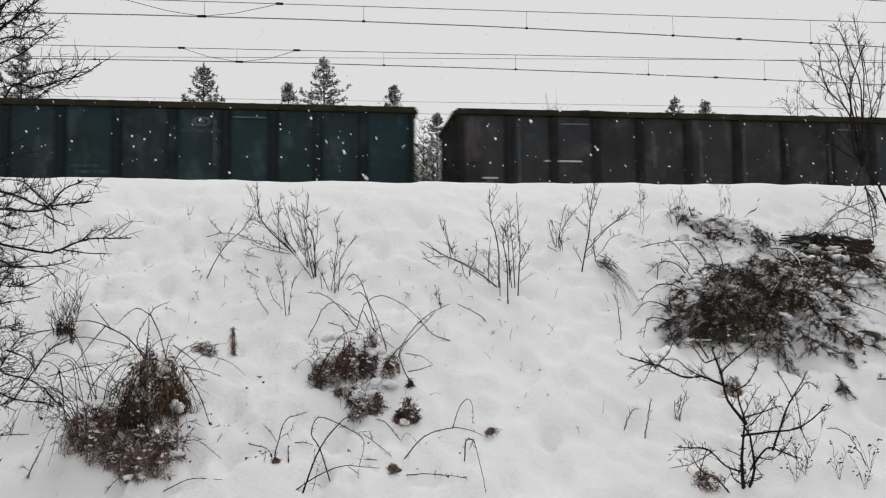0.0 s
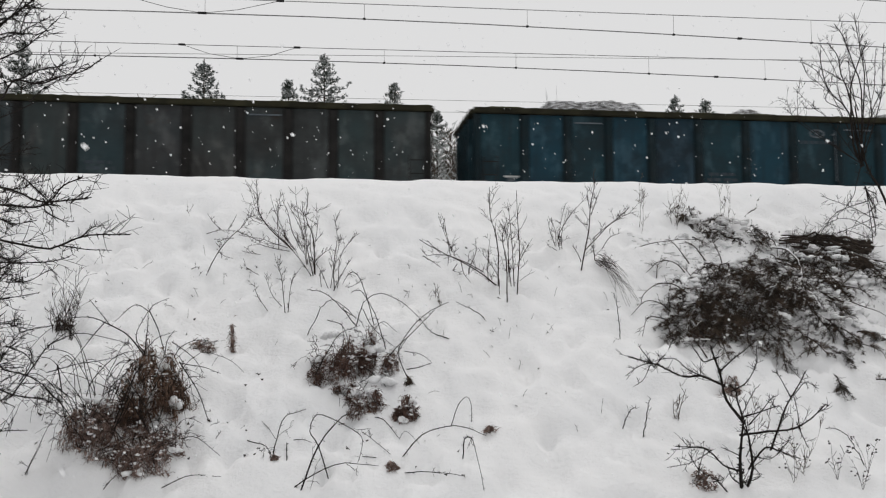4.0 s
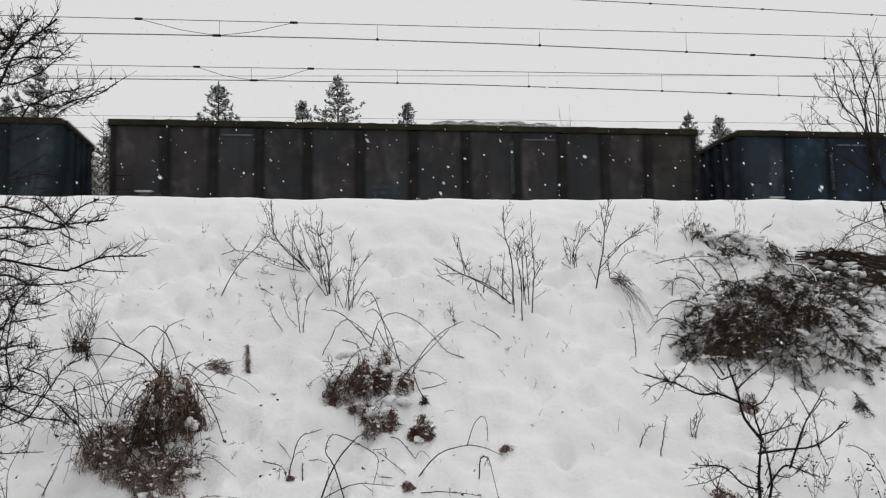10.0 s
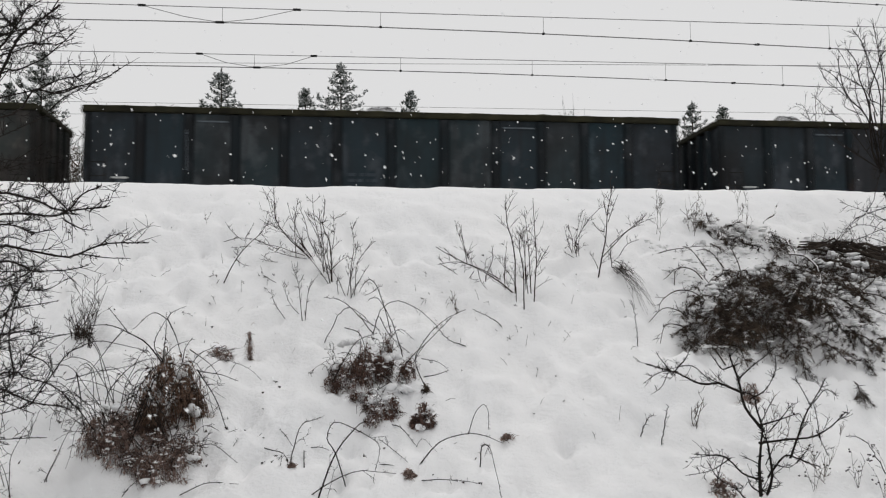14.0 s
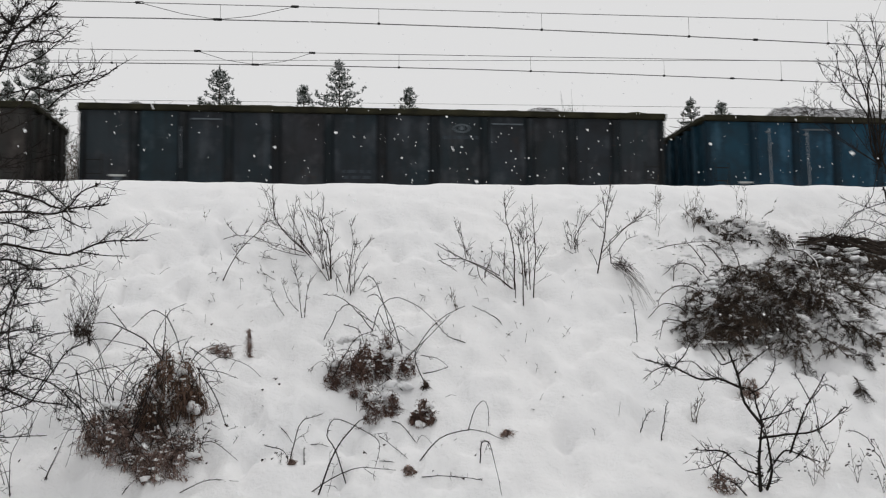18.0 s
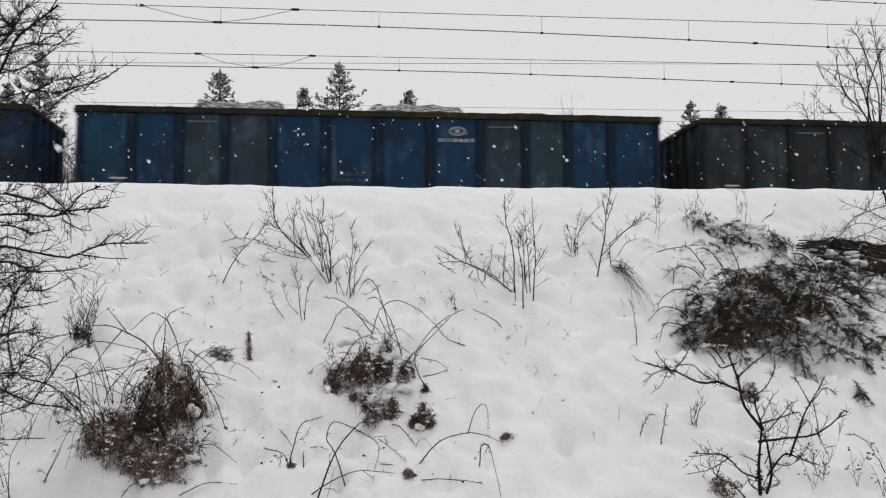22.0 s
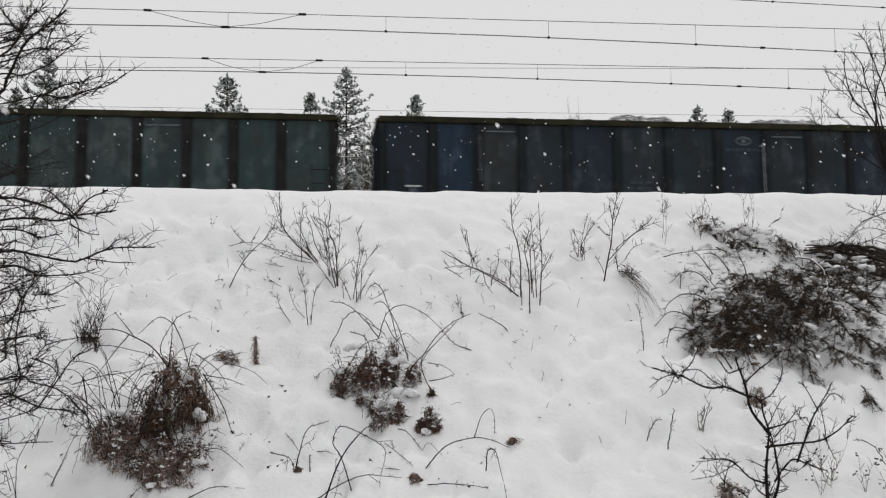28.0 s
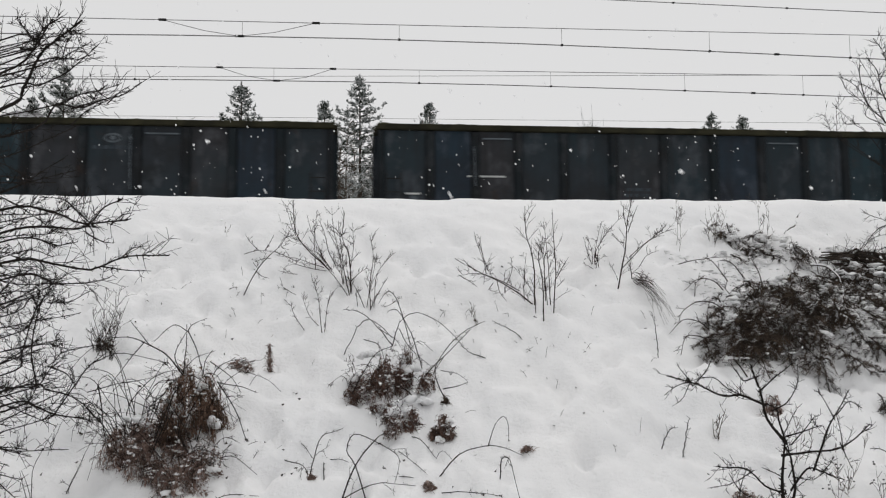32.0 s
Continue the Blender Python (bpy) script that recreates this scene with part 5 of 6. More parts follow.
stem(blackthorn, 0.011, (-2.66, 6.80, 2.56), (-2.22, 6.80, 2.70), (-1.97, 6.80, 2.67), (-1.75, 6.80, 2.59), (-1.56, 6.80, 2.61), (-1.44, 6.80, 2.62))
stem(blackthorn, 0.011, (-2.66, 6.80, 2.41), (-2.21, 6.80, 2.55), (-2.02, 6.80, 2.57), (-1.83, 6.80, 2.55), (-1.72, 6.80, 2.59), (-1.63, 6.80, 2.70), (-1.50, 6.80, 2.76))
stem(blackthorn, 0.012, (-2.66, 6.80, 2.21), (-2.20, 6.80, 2.35), (-1.99, 6.80, 2.33), (-1.73, 6.80, 2.28), (-1.48, 6.80, 2.38), (-1.21, 6.80, 2.38))
stem(blackthorn, 0.006, (-1.62, 6.80, 2.30), (-1.48, 6.80, 2.28), (-1.32, 6.80, 2.27))
stem(blackthorn, 0.009, (-2.66, 6.80, 2.10), (-2.20, 6.80, 2.24), (-2.02, 6.80, 2.23), (-1.94, 6.80, 2.19), (-1.76, 6.80, 2.20), (-1.61, 6.80, 2.24))
stem(blackthorn, 0.008, (-2.66, 6.80, 2.35), (-2.21, 6.80, 2.49), (-2.03, 6.80, 2.48), (-1.95, 6.80, 2.44), (-1.80, 6.80, 2.47))
stem(blackthorn, 0.006, (-1.72, 6.80, 2.59), (-1.83, 6.80, 2.69), (-1.92, 6.80, 2.76), (-2.06, 6.80, 2.77))
stem(blackthorn, 0.006, (-1.75, 6.80, 2.59), (-1.70, 6.80, 2.53), (-1.69, 6.80, 2.37))
stem(blackthorn, 0.006, (-1.72, 6.80, 2.51), (-1.65, 6.80, 2.47), (-1.58, 6.80, 2.46))
stem(blackthorn, 0.007, (-2.66, 6.80, 1.47), (-2.18, 6.80, 1.61), (-2.14, 6.80, 1.72), (-2.07, 6.80, 2.00), (-2.01, 6.80, 2.11), (-1.89, 6.80, 2.25))
stem(blackthorn, 0.008, (-2.66, 6.80, 1.27), (-2.08, 6.80, 1.41), (-2.08, 6.80, 1.72), (-2.06, 6.80, 1.94), (-2.04, 6.80, 2.08))
stem(blackthorn, 0.009, (-2.66, 6.80, 1.26), (-2.17, 6.80, 1.40), (-2.05, 6.80, 1.38), (-1.92, 6.80, 1.33), (-1.75, 6.80, 1.31), (-1.63, 6.80, 1.28))
stem(blackthorn, 0.007, (-2.66, 6.80, 1.38), (-2.08, 6.80, 1.52), (-1.97, 6.80, 1.49), (-1.83, 6.80, 1.45), (-1.71, 6.80, 1.38), (-1.61, 6.80, 1.28))
stem(blackthorn, 0.006, (-1.91, 6.80, 1.34), (-1.81, 6.80, 1.49), (-1.73, 6.80, 1.62), (-1.60, 6.80, 1.74))
stem(blackthorn, 0.006, (-2.66, 6.80, 1.35), (-2.08, 6.80, 1.49), (-1.97, 6.80, 1.59), (-1.87, 6.80, 1.72), (-1.67, 6.80, 1.77))
stem(blackthorn, 0.005, (-2.66, 6.80, 1.65), (-2.02, 6.80, 1.79), (-1.95, 6.80, 1.77), (-1.89, 6.80, 1.79))
stem(blackthorn, 0.005, (-1.95, 6.80, 2.06), (-1.84, 6.80, 2.07), (-1.72, 6.80, 2.13))
stem(blackthorn, 0.005, (-2.66, 6.80, 1.97), (-2.01, 6.80, 2.11), (-1.95, 6.80, 2.07), (-1.88, 6.80, 2.07))
stem(blackthorn, 0.005, (-1.48, 6.80, 2.40), (-1.44, 6.80, 2.43), (-1.34, 6.80, 2.45))
stem(blackthorn, 0.005, (-2.66, 6.80, 2.53), (-1.96, 6.80, 2.67), (-1.85, 6.80, 2.71), (-1.70, 6.80, 2.73))
stem(blackthorn, 0.005, (-1.57, 6.80, 2.61), (-1.52, 6.80, 2.65), (-1.45, 6.80, 2.67))
stem(blackthorn, 0.006, (-2.66, 6.80, 2.00), (-2.20, 6.80, 2.14), (-2.07, 6.80, 2.05), (-2.03, 6.80, 1.94))
stem(blackthorn, 0.006, (-2.66, 6.80, 1.86), (-2.19, 6.80, 2.00), (-2.09, 6.80, 2.10), (-1.95, 6.80, 2.18))
stem(blackthorn, 0.006, (-2.66, 6.80, 2.25), (-2.21, 6.80, 2.39), (-2.09, 6.80, 2.41), (-1.96, 6.80, 2.37))
stem(blackthorn, 0.006, (-2.66, 6.80, 1.72), (-2.19, 6.80, 1.86), (-2.09, 6.80, 1.91), (-2.02, 6.80, 2.05))
stem(blackthorn, 0.006, (-1.94, 6.80, 1.63), (-1.84, 6.80, 1.58), (-1.78, 6.80, 1.49))
stem(blackthorn, 0.005, (-1.86, 6.80, 1.44), (-1.81, 6.80, 1.53), (-1.82, 6.80, 1.63))
birch = thing("leafless_tree", (6.88, 10.75, ground(6.88, 10.75)), "leafless many-stemmed tree at the bank crest", "tree")
stem(birch, 0.022, (6.88, 10.75, 2.65), (6.66, 10.74, 3.3), (6.42, 10.73, 3.72), (6.28, 10.71, 4.35))
stem(birch, 0.016, (6.39, 10.73, 3.7), (6.28, 10.70, 3.91), (6.27, 10.70, 4.31), (6.28, 10.70, 4.65), (6.48, 10.70, 5.15))
stem(birch, 0.012, (6.39, 10.73, 3.7), (6.26, 10.70, 4.44), (6.14, 10.70, 4.75), (6.09, 10.70, 4.96), (5.94, 10.70, 5.10))
stem(birch, 0.011, (6.39, 10.73, 3.7), (6.23, 10.70, 4.31), (5.99, 10.70, 4.57), (5.91, 10.70, 4.90), (5.93, 10.70, 5.04))
stem(birch, 0.0055, (6.39, 10.73, 3.7), (6.12, 10.70, 4.37), (5.94, 10.70, 4.61), (5.79, 10.70, 4.72), (5.71, 10.70, 4.91))
stem(birch, 0.0055, (6.39, 10.73, 3.7), (5.97, 10.70, 4.23), (5.82, 10.70, 4.36), (5.60, 10.70, 4.60))
stem(birch, 0.0055, (6.39, 10.73, 3.7), (5.67, 10.70, 4.16), (5.59, 10.70, 4.34), (5.58, 10.70, 4.56))
stem(birch, 0.0055, (6.39, 10.73, 3.7), (5.63, 10.70, 4.16), (5.50, 10.70, 4.42), (5.43, 10.70, 4.47))
stem(birch, 0.011, (6.39, 10.73, 3.7), (6.41, 10.70, 4.58), (6.33, 10.70, 4.92), (6.24, 10.70, 5.23), (6.17, 10.70, 5.40))
stem(birch, 0.01, (6.39, 10.73, 3.7), (6.45, 10.70, 4.76), (6.39, 10.70, 5.12), (6.33, 10.70, 5.48))
stem(birch, 0.006, (6.14, 10.70, 4.35), (5.96, 10.70, 4.44), (6.04, 10.70, 4.62), (6.10, 10.70, 4.89))
stem(birch, 0.006, (6.45, 10.70, 4.45), (6.27, 10.70, 4.51), (6.03, 10.70, 4.44))
stem(birch, 0.007, (6.35, 10.70, 4.36), (6.25, 10.70, 4.62), (6.09, 10.70, 4.75), (5.83, 10.70, 4.88))
stem(birch, 0.006, (6.31, 10.70, 4.53), (6.26, 10.70, 4.85), (6.25, 10.70, 5.22))
stem(birch, 0.006, (6.25, 10.70, 4.26), (6.13, 10.70, 4.53), (6.12, 10.70, 4.80), (5.97, 10.70, 5.15))
stem(birch, 0.007, (6.53, 10.70, 4.27), (6.49, 10.70, 4.76), (6.44, 10.70, 5.19), (6.45, 10.70, 5.44))
stem(birch, 0.006, (5.99, 10.70, 4.57), (5.86, 10.70, 4.79), (5.71, 10.70, 4.91))
stem(birch, 0.006, (5.84, 10.70, 4.34), (5.70, 10.70, 4.34), (5.66, 10.70, 4.43))
stem(birch, 0.006, (6.39, 10.73, 3.7), (6.55, 10.70, 4.59), (6.55, 10.70, 5.04))
stem(birch, 0.009, (6.39, 10.73, 3.7), (6.64, 10.70, 4.45), (6.72, 10.70, 5.16))
stem(birch, 0.009, (6.39, 10.73, 3.7), (6.54, 10.70, 4.36), (6.80, 10.70, 4.82))
stem(birch, 0.006, (6.44, 10.74, 3.4), (6.43, 10.55, 3.04), (6.07, 10.55, 3.17), (5.71, 10.55, 3.27))
stem(birch, 0.007, (6.44, 10.74, 3.4), (6.44, 10.55, 3.28), (5.98, 10.55, 3.11), (5.75, 10.55, 2.85), (5.61, 10.55, 2.75))
stem(birch, 0.006, (6.44, 10.74, 3.4), (6.43, 10.55, 3.07), (6.03, 10.55, 2.90), (5.66, 10.55, 2.75))
stem(birch, 0.006, (6.44, 10.74, 3.4), (6.42, 10.55, 2.83), (6.06, 10.55, 2.89), (5.77, 10.55, 2.75))
stem(birch, 0.006, (6.39, 10.73, 3.7), (6.13, 10.55, 3.22), (5.84, 10.55, 2.98))
stem(birch, 0.006, (6.44, 10.74, 3.4), (6.42, 10.55, 2.93), (6.20, 10.55, 3.01), (5.98, 10.55, 3.03), (5.86, 10.55, 2.93))
stem(birch, 0.006, (6.44, 10.74, 3.4), (6.43, 10.55, 3.17), (6.26, 10.55, 3.06), (6.11, 10.55, 2.85))
stem(birch, 0.006, (6.44, 10.74, 3.4), (6.38, 10.55, 2.67), (6.13, 10.55, 2.74), (5.91, 10.55, 2.82))


def inner_limbs(tree):
    """Crowded inner branches of the blackthorn."""
    for i in range(54):
        z = 0.85 + 2.2 * i / 54
        a = Vector((-2.72, 6.8 + random.uniform(-0.1, 0.1), z + random.uniform(-0.1, 0.1)))
        b = Vector((random.uniform(-2.3, -1.85), 6.8 + random.uniform(-0.35, 0.35), z + random.uniform(-0.3, 0.4)))
        m = (a + b) / 2 + Vector((0, 0, random.uniform(-0.12, 0.12)))
        stem(tree, 0.007, a, m, b)


inner_limbs(blackthorn)


def seed_heads(x, y, label):
    """A dry umbel with dark seed heads."""
    weed = thing("dry_weed", (x, y, ground(x, y)), label, "weed", "dry weeds")
    for _ in range(4):
        tip = Vector((x + random.uniform(-0.16, 0.16), y + random.uniform(-0.05, 0.05), ground(x, y) + random.uniform(0.12, 0.3)))
        s = Shape()
        pts = wiggle(arc((x, y, ground(x, y) - 0.02), (Vector((x, y, ground(x, y))) + tip) / 2 + Vector((0, 0, 0.03)), tip, 6), 0.02)
        s.tube(pts, 0.0018, 0.001, 3)
        twigs(s, pts, 0.0018, 2, 0.08, 0, 0.3)
        part("stalk", s, TWIG, weed)
        s = Shape()
        for _ in range(3):
            s.lump(tip + Vector((random.uniform(-0.03, 0.03), 0, random.uniform(-0.02, 0.02))), 0.008, 0.008, 0.006)
        part("seed_head", s, BARK, weed)


shrub("weed", "dark withered weed in open snow", (3.17, 8.29), [(3.10, 8.27, 1.15), (3.22, 8.28, 1.24), (3.16, 8.27, 1.19)], 0.009, 2)

for x, y in ((4.1, 7.40), (4.3, 7.38), (4.42, 7.5), (3.75, 7.42)):
    seed_heads(x, y, "dry umbel weed with dark seed heads in snow")


def bell(plant, x, y, w, h, count, matter):
    """Dead stems that spring from one foot and hang over in a ragged skirt."""
    y += w * 0.3
    g, seed = ground(x, y - w * 0.3), Vector((x * 9, y * 9, 0))
    s, white = Shape(), Shape()
    lean = random.uniform(-0.14, 0.14) * h

    def skin(a, q):
        """A point on the uneven dome at a bearing and a share of the way down."""
        lobe = 1 + 1.0 * noise.noise(seed + Vector((math.cos(a), math.sin(a), 0)) * 1.6)
        top = h * (0.86 + 0.45 * noise.noise(seed + Vector((math.cos(a), math.sin(a), q)) * 2.6))
        r = 0.5 * w * lobe * q ** 0.6
        up = max(0.004, top * (1 - q ** 2.2))
        return Vector((x + r * math.cos(a) + lean * (up / h) ** 1.5, y + r * 0.8 * math.sin(a), g + up))
    for _ in range(int(count * 1.1)):
        a, u = random.uniform(0, 2 * math.pi), random.random() ** 0.7
        deep = random.uniform(0.8, 1.04)
        p = skin(a, u)
        q = skin(a + random.uniform(-0.25, 0.25), min(1.0, u + random.uniform(0.08, 0.35)))
        mid = Vector((x, y, g))
        p, q = mid + (p - mid) * deep, mid + (q - mid) * deep + Vector((random.uniform(-0.02, 0.02), random.uniform(-0.02, 0.02), random.uniform(-0.03, 0.015)))
        if noise.noise(p * 13 + seed) < -0.22:
            continue
        (white if noise.noise(p * 9) > (0.16 if matter is RUSTY else 0.34) and random.random() < 0.55 else s).blade(p, q, random.uniform(0.002, 0.005))
    for _ in range(int(count * 0.9)):
        p = Vector((x, y, g)) + (skin(random.uniform(0, 2 * math.pi), random.random() ** 0.6) - Vector((x, y, g))) * random.uniform(0.85, 1.08)
        if noise.noise(p * 13 + seed) < -0.1:
            continue
        d = Vector((random.uniform(-1, 1), random.uniform(-1, 0.4), random.uniform(-1.3, 0.5))).normalized()
        (white if noise.noise(p * 9) > (0.16 if matter is RUSTY else 0.34) and random.random() < 0.55 else s).blade(p, p + d * random.uniform(0.018, 0.045), random.uniform(0.005, 0.012))
    for _ in range(int(count * 0.9)):
        a, u = random.uniform(0, 2 * math.pi), random.random() ** 0.6
        p = Vector((x, y, g)) + (skin(a, u) - Vector((x, y, g))) * random.uniform(0.5, 1.2)
        d = Vector((random.uniform(-1, 1), random.uniform(-1, 0.5), random.uniform(-1, 0.55))).normalized() * random.uniform(0.012, 0.038)
        s.tube([p, p + d + Vector((0, 0, 0.006)), p + d * 1.7 - Vector((0, 0, 0.008))], 0.002, 0.001, 3)
    crumbs = Shape()
    for _ in range(int(70 * w) if w > 0.11 else 0):
        p = skin(random.uniform(math.pi, 2 * math.pi), random.random() ** 0.8)
        for _ in range(random.randint(1, 3)):
            k = random.uniform(0.003, 0.009)
            crumbs.lump(p + Vector((random.uniform(-0.015, 0.015), 0, random.uniform(-0.01, 0.01))), k * random.uniform(1, 2.6), k, k * random.uniform(0.6, 1.3), 0.6)
    if crumbs.v:
        tagged(part("snow_dusting", crumbs, SNOW, plant, "", True), kind="stuff")
    tagged(part("foliage", s, matter, plant), kind="stuff")
    if white.v:
        tagged(part("snowy_foliage", white, RIME, plant, "blades powdered with snow"), kind="stuff")


def snow_cap(plant, x, y, z, w, h):
    """A soft pillow of snow of several merged humps."""
    s = Shape()
    for _ in range(9):
        k = random.uniform(0.3, 0.8)
        s.lump((x + random.uniform(-0.45, 0.45) * w, y + random.uniform(-0.25, 0.15) * w, z + random.uniform(-0.5, 0.1) * h), w * 0.34 * k, w * 0.3 * k, h * 0.55 * k, 0.45)
    part("snow_cap", s, SNOW, plant, "", True)


def tussock(label, bells, count, matter, caps=(), stalks=0):
    x, y = bells[0][:2]
    plant = thing("grass_tussock", (x, y, ground(x, y)), label, "grass tussock", "tussocks on the bank")
    for (x, y, w, h) in bells:
        bell(plant, x, y, w, h, int(count * (w * h) ** 0.5), matter)
        for _ in range(stalks if w > 0.14 else 0):
            a = random.uniform(0, 2 * math.pi)
            px, py = x + w * 0.3 * math.cos(a), y + w * 0.3 + w * 0.2 * math.sin(a)
            g = ground(px, py)
            d = Vector((random.uniform(-0.9, 0.9), random.uniform(-0.6, 0.2), random.uniform(0.6, 1.1)))
            top = Vector((px, py, g)) + d * h * random.uniform(0.8, 1.4)
            stem = Shape()
            pts = wiggle(arc((px, py, g - 0.02), (Vector((px, py, g)) * 0.45 + top * 0.55) + Vector((0, 0, 0.06)), top + Vector((0.15 * d.x, 0, -0.08)), 7), 0.05)
            stem.tube(pts, 0.003, 0.0012, 3)
            twigs(stem, pts, 0.0026, 4, 0.1, 1, 0.0)
            part("stalk", stem, TWIG, plant)
    for (x, y, up, w, h) in caps:
        snow_cap(plant, x, y, ground(x, y) + up, w, h)


tussock("rust-brown dead fern tussock hanging over snow", [(-1.26, 8.17, 0.48, 0.62), (-1.42, 8.12, 0.22, 0.40), (-1.11, 8.30, 0.22, 0.26)], 2600, FERN,
        [(-1.08, 8.22, 0.16, 0.13, 0.10), (-1.18, 8.30, 0.36, 0.08, 0.07)], 7)
tussock("twiggy grey-brown undergrowth clump with snow", [(-1.76, 7.92, 0.26, 0.30), (-1.60, 7.83, 0.28, 0.30), (-1.42, 7.76, 0.27, 0.26), (-1.21, 7.67, 0.27, 0.23), (-1.12, 7.85, 0.26, 0.22),
        (-1.32, 7.98, 0.34, 0.20), (-1.60, 8.02, 0.26, 0.26)], 2000, DULL,
        [(-1.29, 7.70, 0.05, 0.14, 0.05), (-1.02, 7.85, 0.10, 0.12, 0.06), (-1.66, 8.04, 0.28, 0.14, 0.05)], 6)
tussock("brown drooping tussock half buried in snow", [(0.18, 8.70, 0.34, 0.28), (0.06, 8.74, 0.16, 0.16), (0.29, 8.72, 0.20, 0.34), (0.49, 8.88, 0.16, 0.36), (0.46, 8.80, 0.15, 0.24), (0.69, 8.77, 0.14, 0.22),
        (0.33, 8.56, 0.13, 0.15), (0.36, 8.42, 0.12, 0.14), (0.42, 8.25, 0.22, 0.20), (0.55, 8.32, 0.12, 0.18), (0.22, 8.55, 0.09, 0.09)], 1700, RUSTY,
        [(0.20, 8.84, 0.30, 0.22, 0.09), (0.10, 8.80, 0.12, 0.12, 0.06), (0.36, 8.62, 0.10, 0.12, 0.07), (0.58, 8.88, 0.17, 0.16, 0.09), (0.48, 8.48, 0.14, 0.22, 0.10), (0.60, 8.62, 0.06, 0.2, 0.08)], 3)
tussock("small dark drooping clump in snow", [(0.81, 8.20, 0.14, 0.22), (0.72, 8.26, 0.08, 0.10)], 2400, RUSTY, [(0.84, 8.22, 0.17, 0.06, 0.05), (0.76, 8.2, 0.06, 0.07, 0.05)], 2)
for spot, matter, label in (((-0.95, 9.02, 0.20, 0.12), DULL, "dark small grass tuft beside snowy hollow"), ((-0.70, 9.06, 0.04, 0.27), DULL, "upright dry brown stalk tuft in snow"),
                    ((-0.27, 7.69, 0.04, 0.04), DULL, "little dark tuft at bramble foot"), ((0.62, 7.64, 0.10, 0.07), DULL, "buried brown tuft under bramble canes"),
                    ((1.46, 8.02, 0.10, 0.05), DULL, "flattened dark grass tuft in snow"), ((3.78, 8.54, 0.18, 0.18), DULL, "brown tuft behind small hawthorn"), ((3.03, 7.40, 0.22, 0.16), DULL, "brown tuft at hawthorn foot"),
                    ((0.85, 8.58, 0.05, 0.07), BOUGH, "dark knot at foot of arched cane"), ((-2.20, 9.26, 0.15, 0.12), BOUGH, "dark tuft under low twiggy shrub")):
    tussock(label, [spot], 1500, matter)


def bramble_arches():
    """Fine arching canes that cross over the large tussock."""
    plant = thing("bramble", (-1.45, 8.1, ground(-1.45, 8.1)), "tangle of fine arching canes over tussock", "bramble", "brambles on the bank")
    for i in range(26):
        x, y = random.uniform(-1.85, -1.15), random.uniform(7.9, 8.3)
        way = random.choice((-1, -1, 1))
        dx = way * random.uniform(0.15, 0.75)
        h = random.uniform(0.3, 0.75)
        g = ground(x, y)
        tip = Vector((x + dx, y - random.uniform(0, 0.35), 0))
        tip.z = max(ground(tip.x, tip.y) + 0.03, g + h * random.uniform(0.0, 0.8))
        cane(plant, x, y, (x + dx * random.uniform(0.35, 0.7), y - 0.05, g + h * random.uniform(0.7, 1.1)), tip, 0.0032)


bramble_arches()


def leaf_litter():
    s = Shape()
    rnd = random.Random(77)
    for _ in range(150):
        x, y = rnd.uniform(-3.2, 5.5), rnd.uniform(7.4, 11.2)
        if rnd.random() < 0.5:
            x, y = rnd.gauss(-1.0, 0.9), rnd.gauss(8.6, 0.7)
        p = Vector((x, y, ground(x, y) + 0.006))
        d = Vector((rnd.uniform(-1, 1), rnd.uniform(-1, 1), rnd.uniform(0, 0.9))).normalized()
        for _ in range(rnd.choice((1, 1, 2, 4))):
            s.blade(p, p + d * rnd.uniform(0.012, 0.035), rnd.uniform(0.004, 0.012))
            p = p + Vector((rnd.uniform(-0.02, 0.02), rnd.uniform(-0.02, 0.02), 0.004))
    tagged(part("leaf_litter", s, TWIG), "dark blown leaves and bark bits on snow", "leaf litter", "", "stuff")


leaf_litter()


def drooping_grass():
    """A tuft of dry grass bent over beside the shrub near the crest."""
    foot = Vector((3.06, 10.20, 2.46))
    foot.z = ground(foot.x, foot.y) + 0.14
    plant = thing("dry_weed", (foot.x, foot.y, ground(foot.x, foot.y)), "bent tuft of dry grass hanging over snow", "weed", "dry weeds")
    s = Shape()
    for _ in range(36):
        tip = foot + Vector((random.uniform(0.03, 0.26), random.uniform(-0.55, -0.1), 0))
        tip.z = ground(tip.x, tip.y) + random.uniform(0.0, 0.07)
        a = foot + Vector((random.uniform(-0.07, 0.05), random.uniform(-0.04, 0.04), random.uniform(-0.1, 0.04)))
        s.tube(wiggle(arc(a, a.lerp(tip, 0.45) + Vector((0, 0, 0.05)), tip, 6), 0.04), 0.0020, 0.0009, 3)
    tagged(part("foliage", s, TWIG, plant), kind="stuff")


drooping_grass()


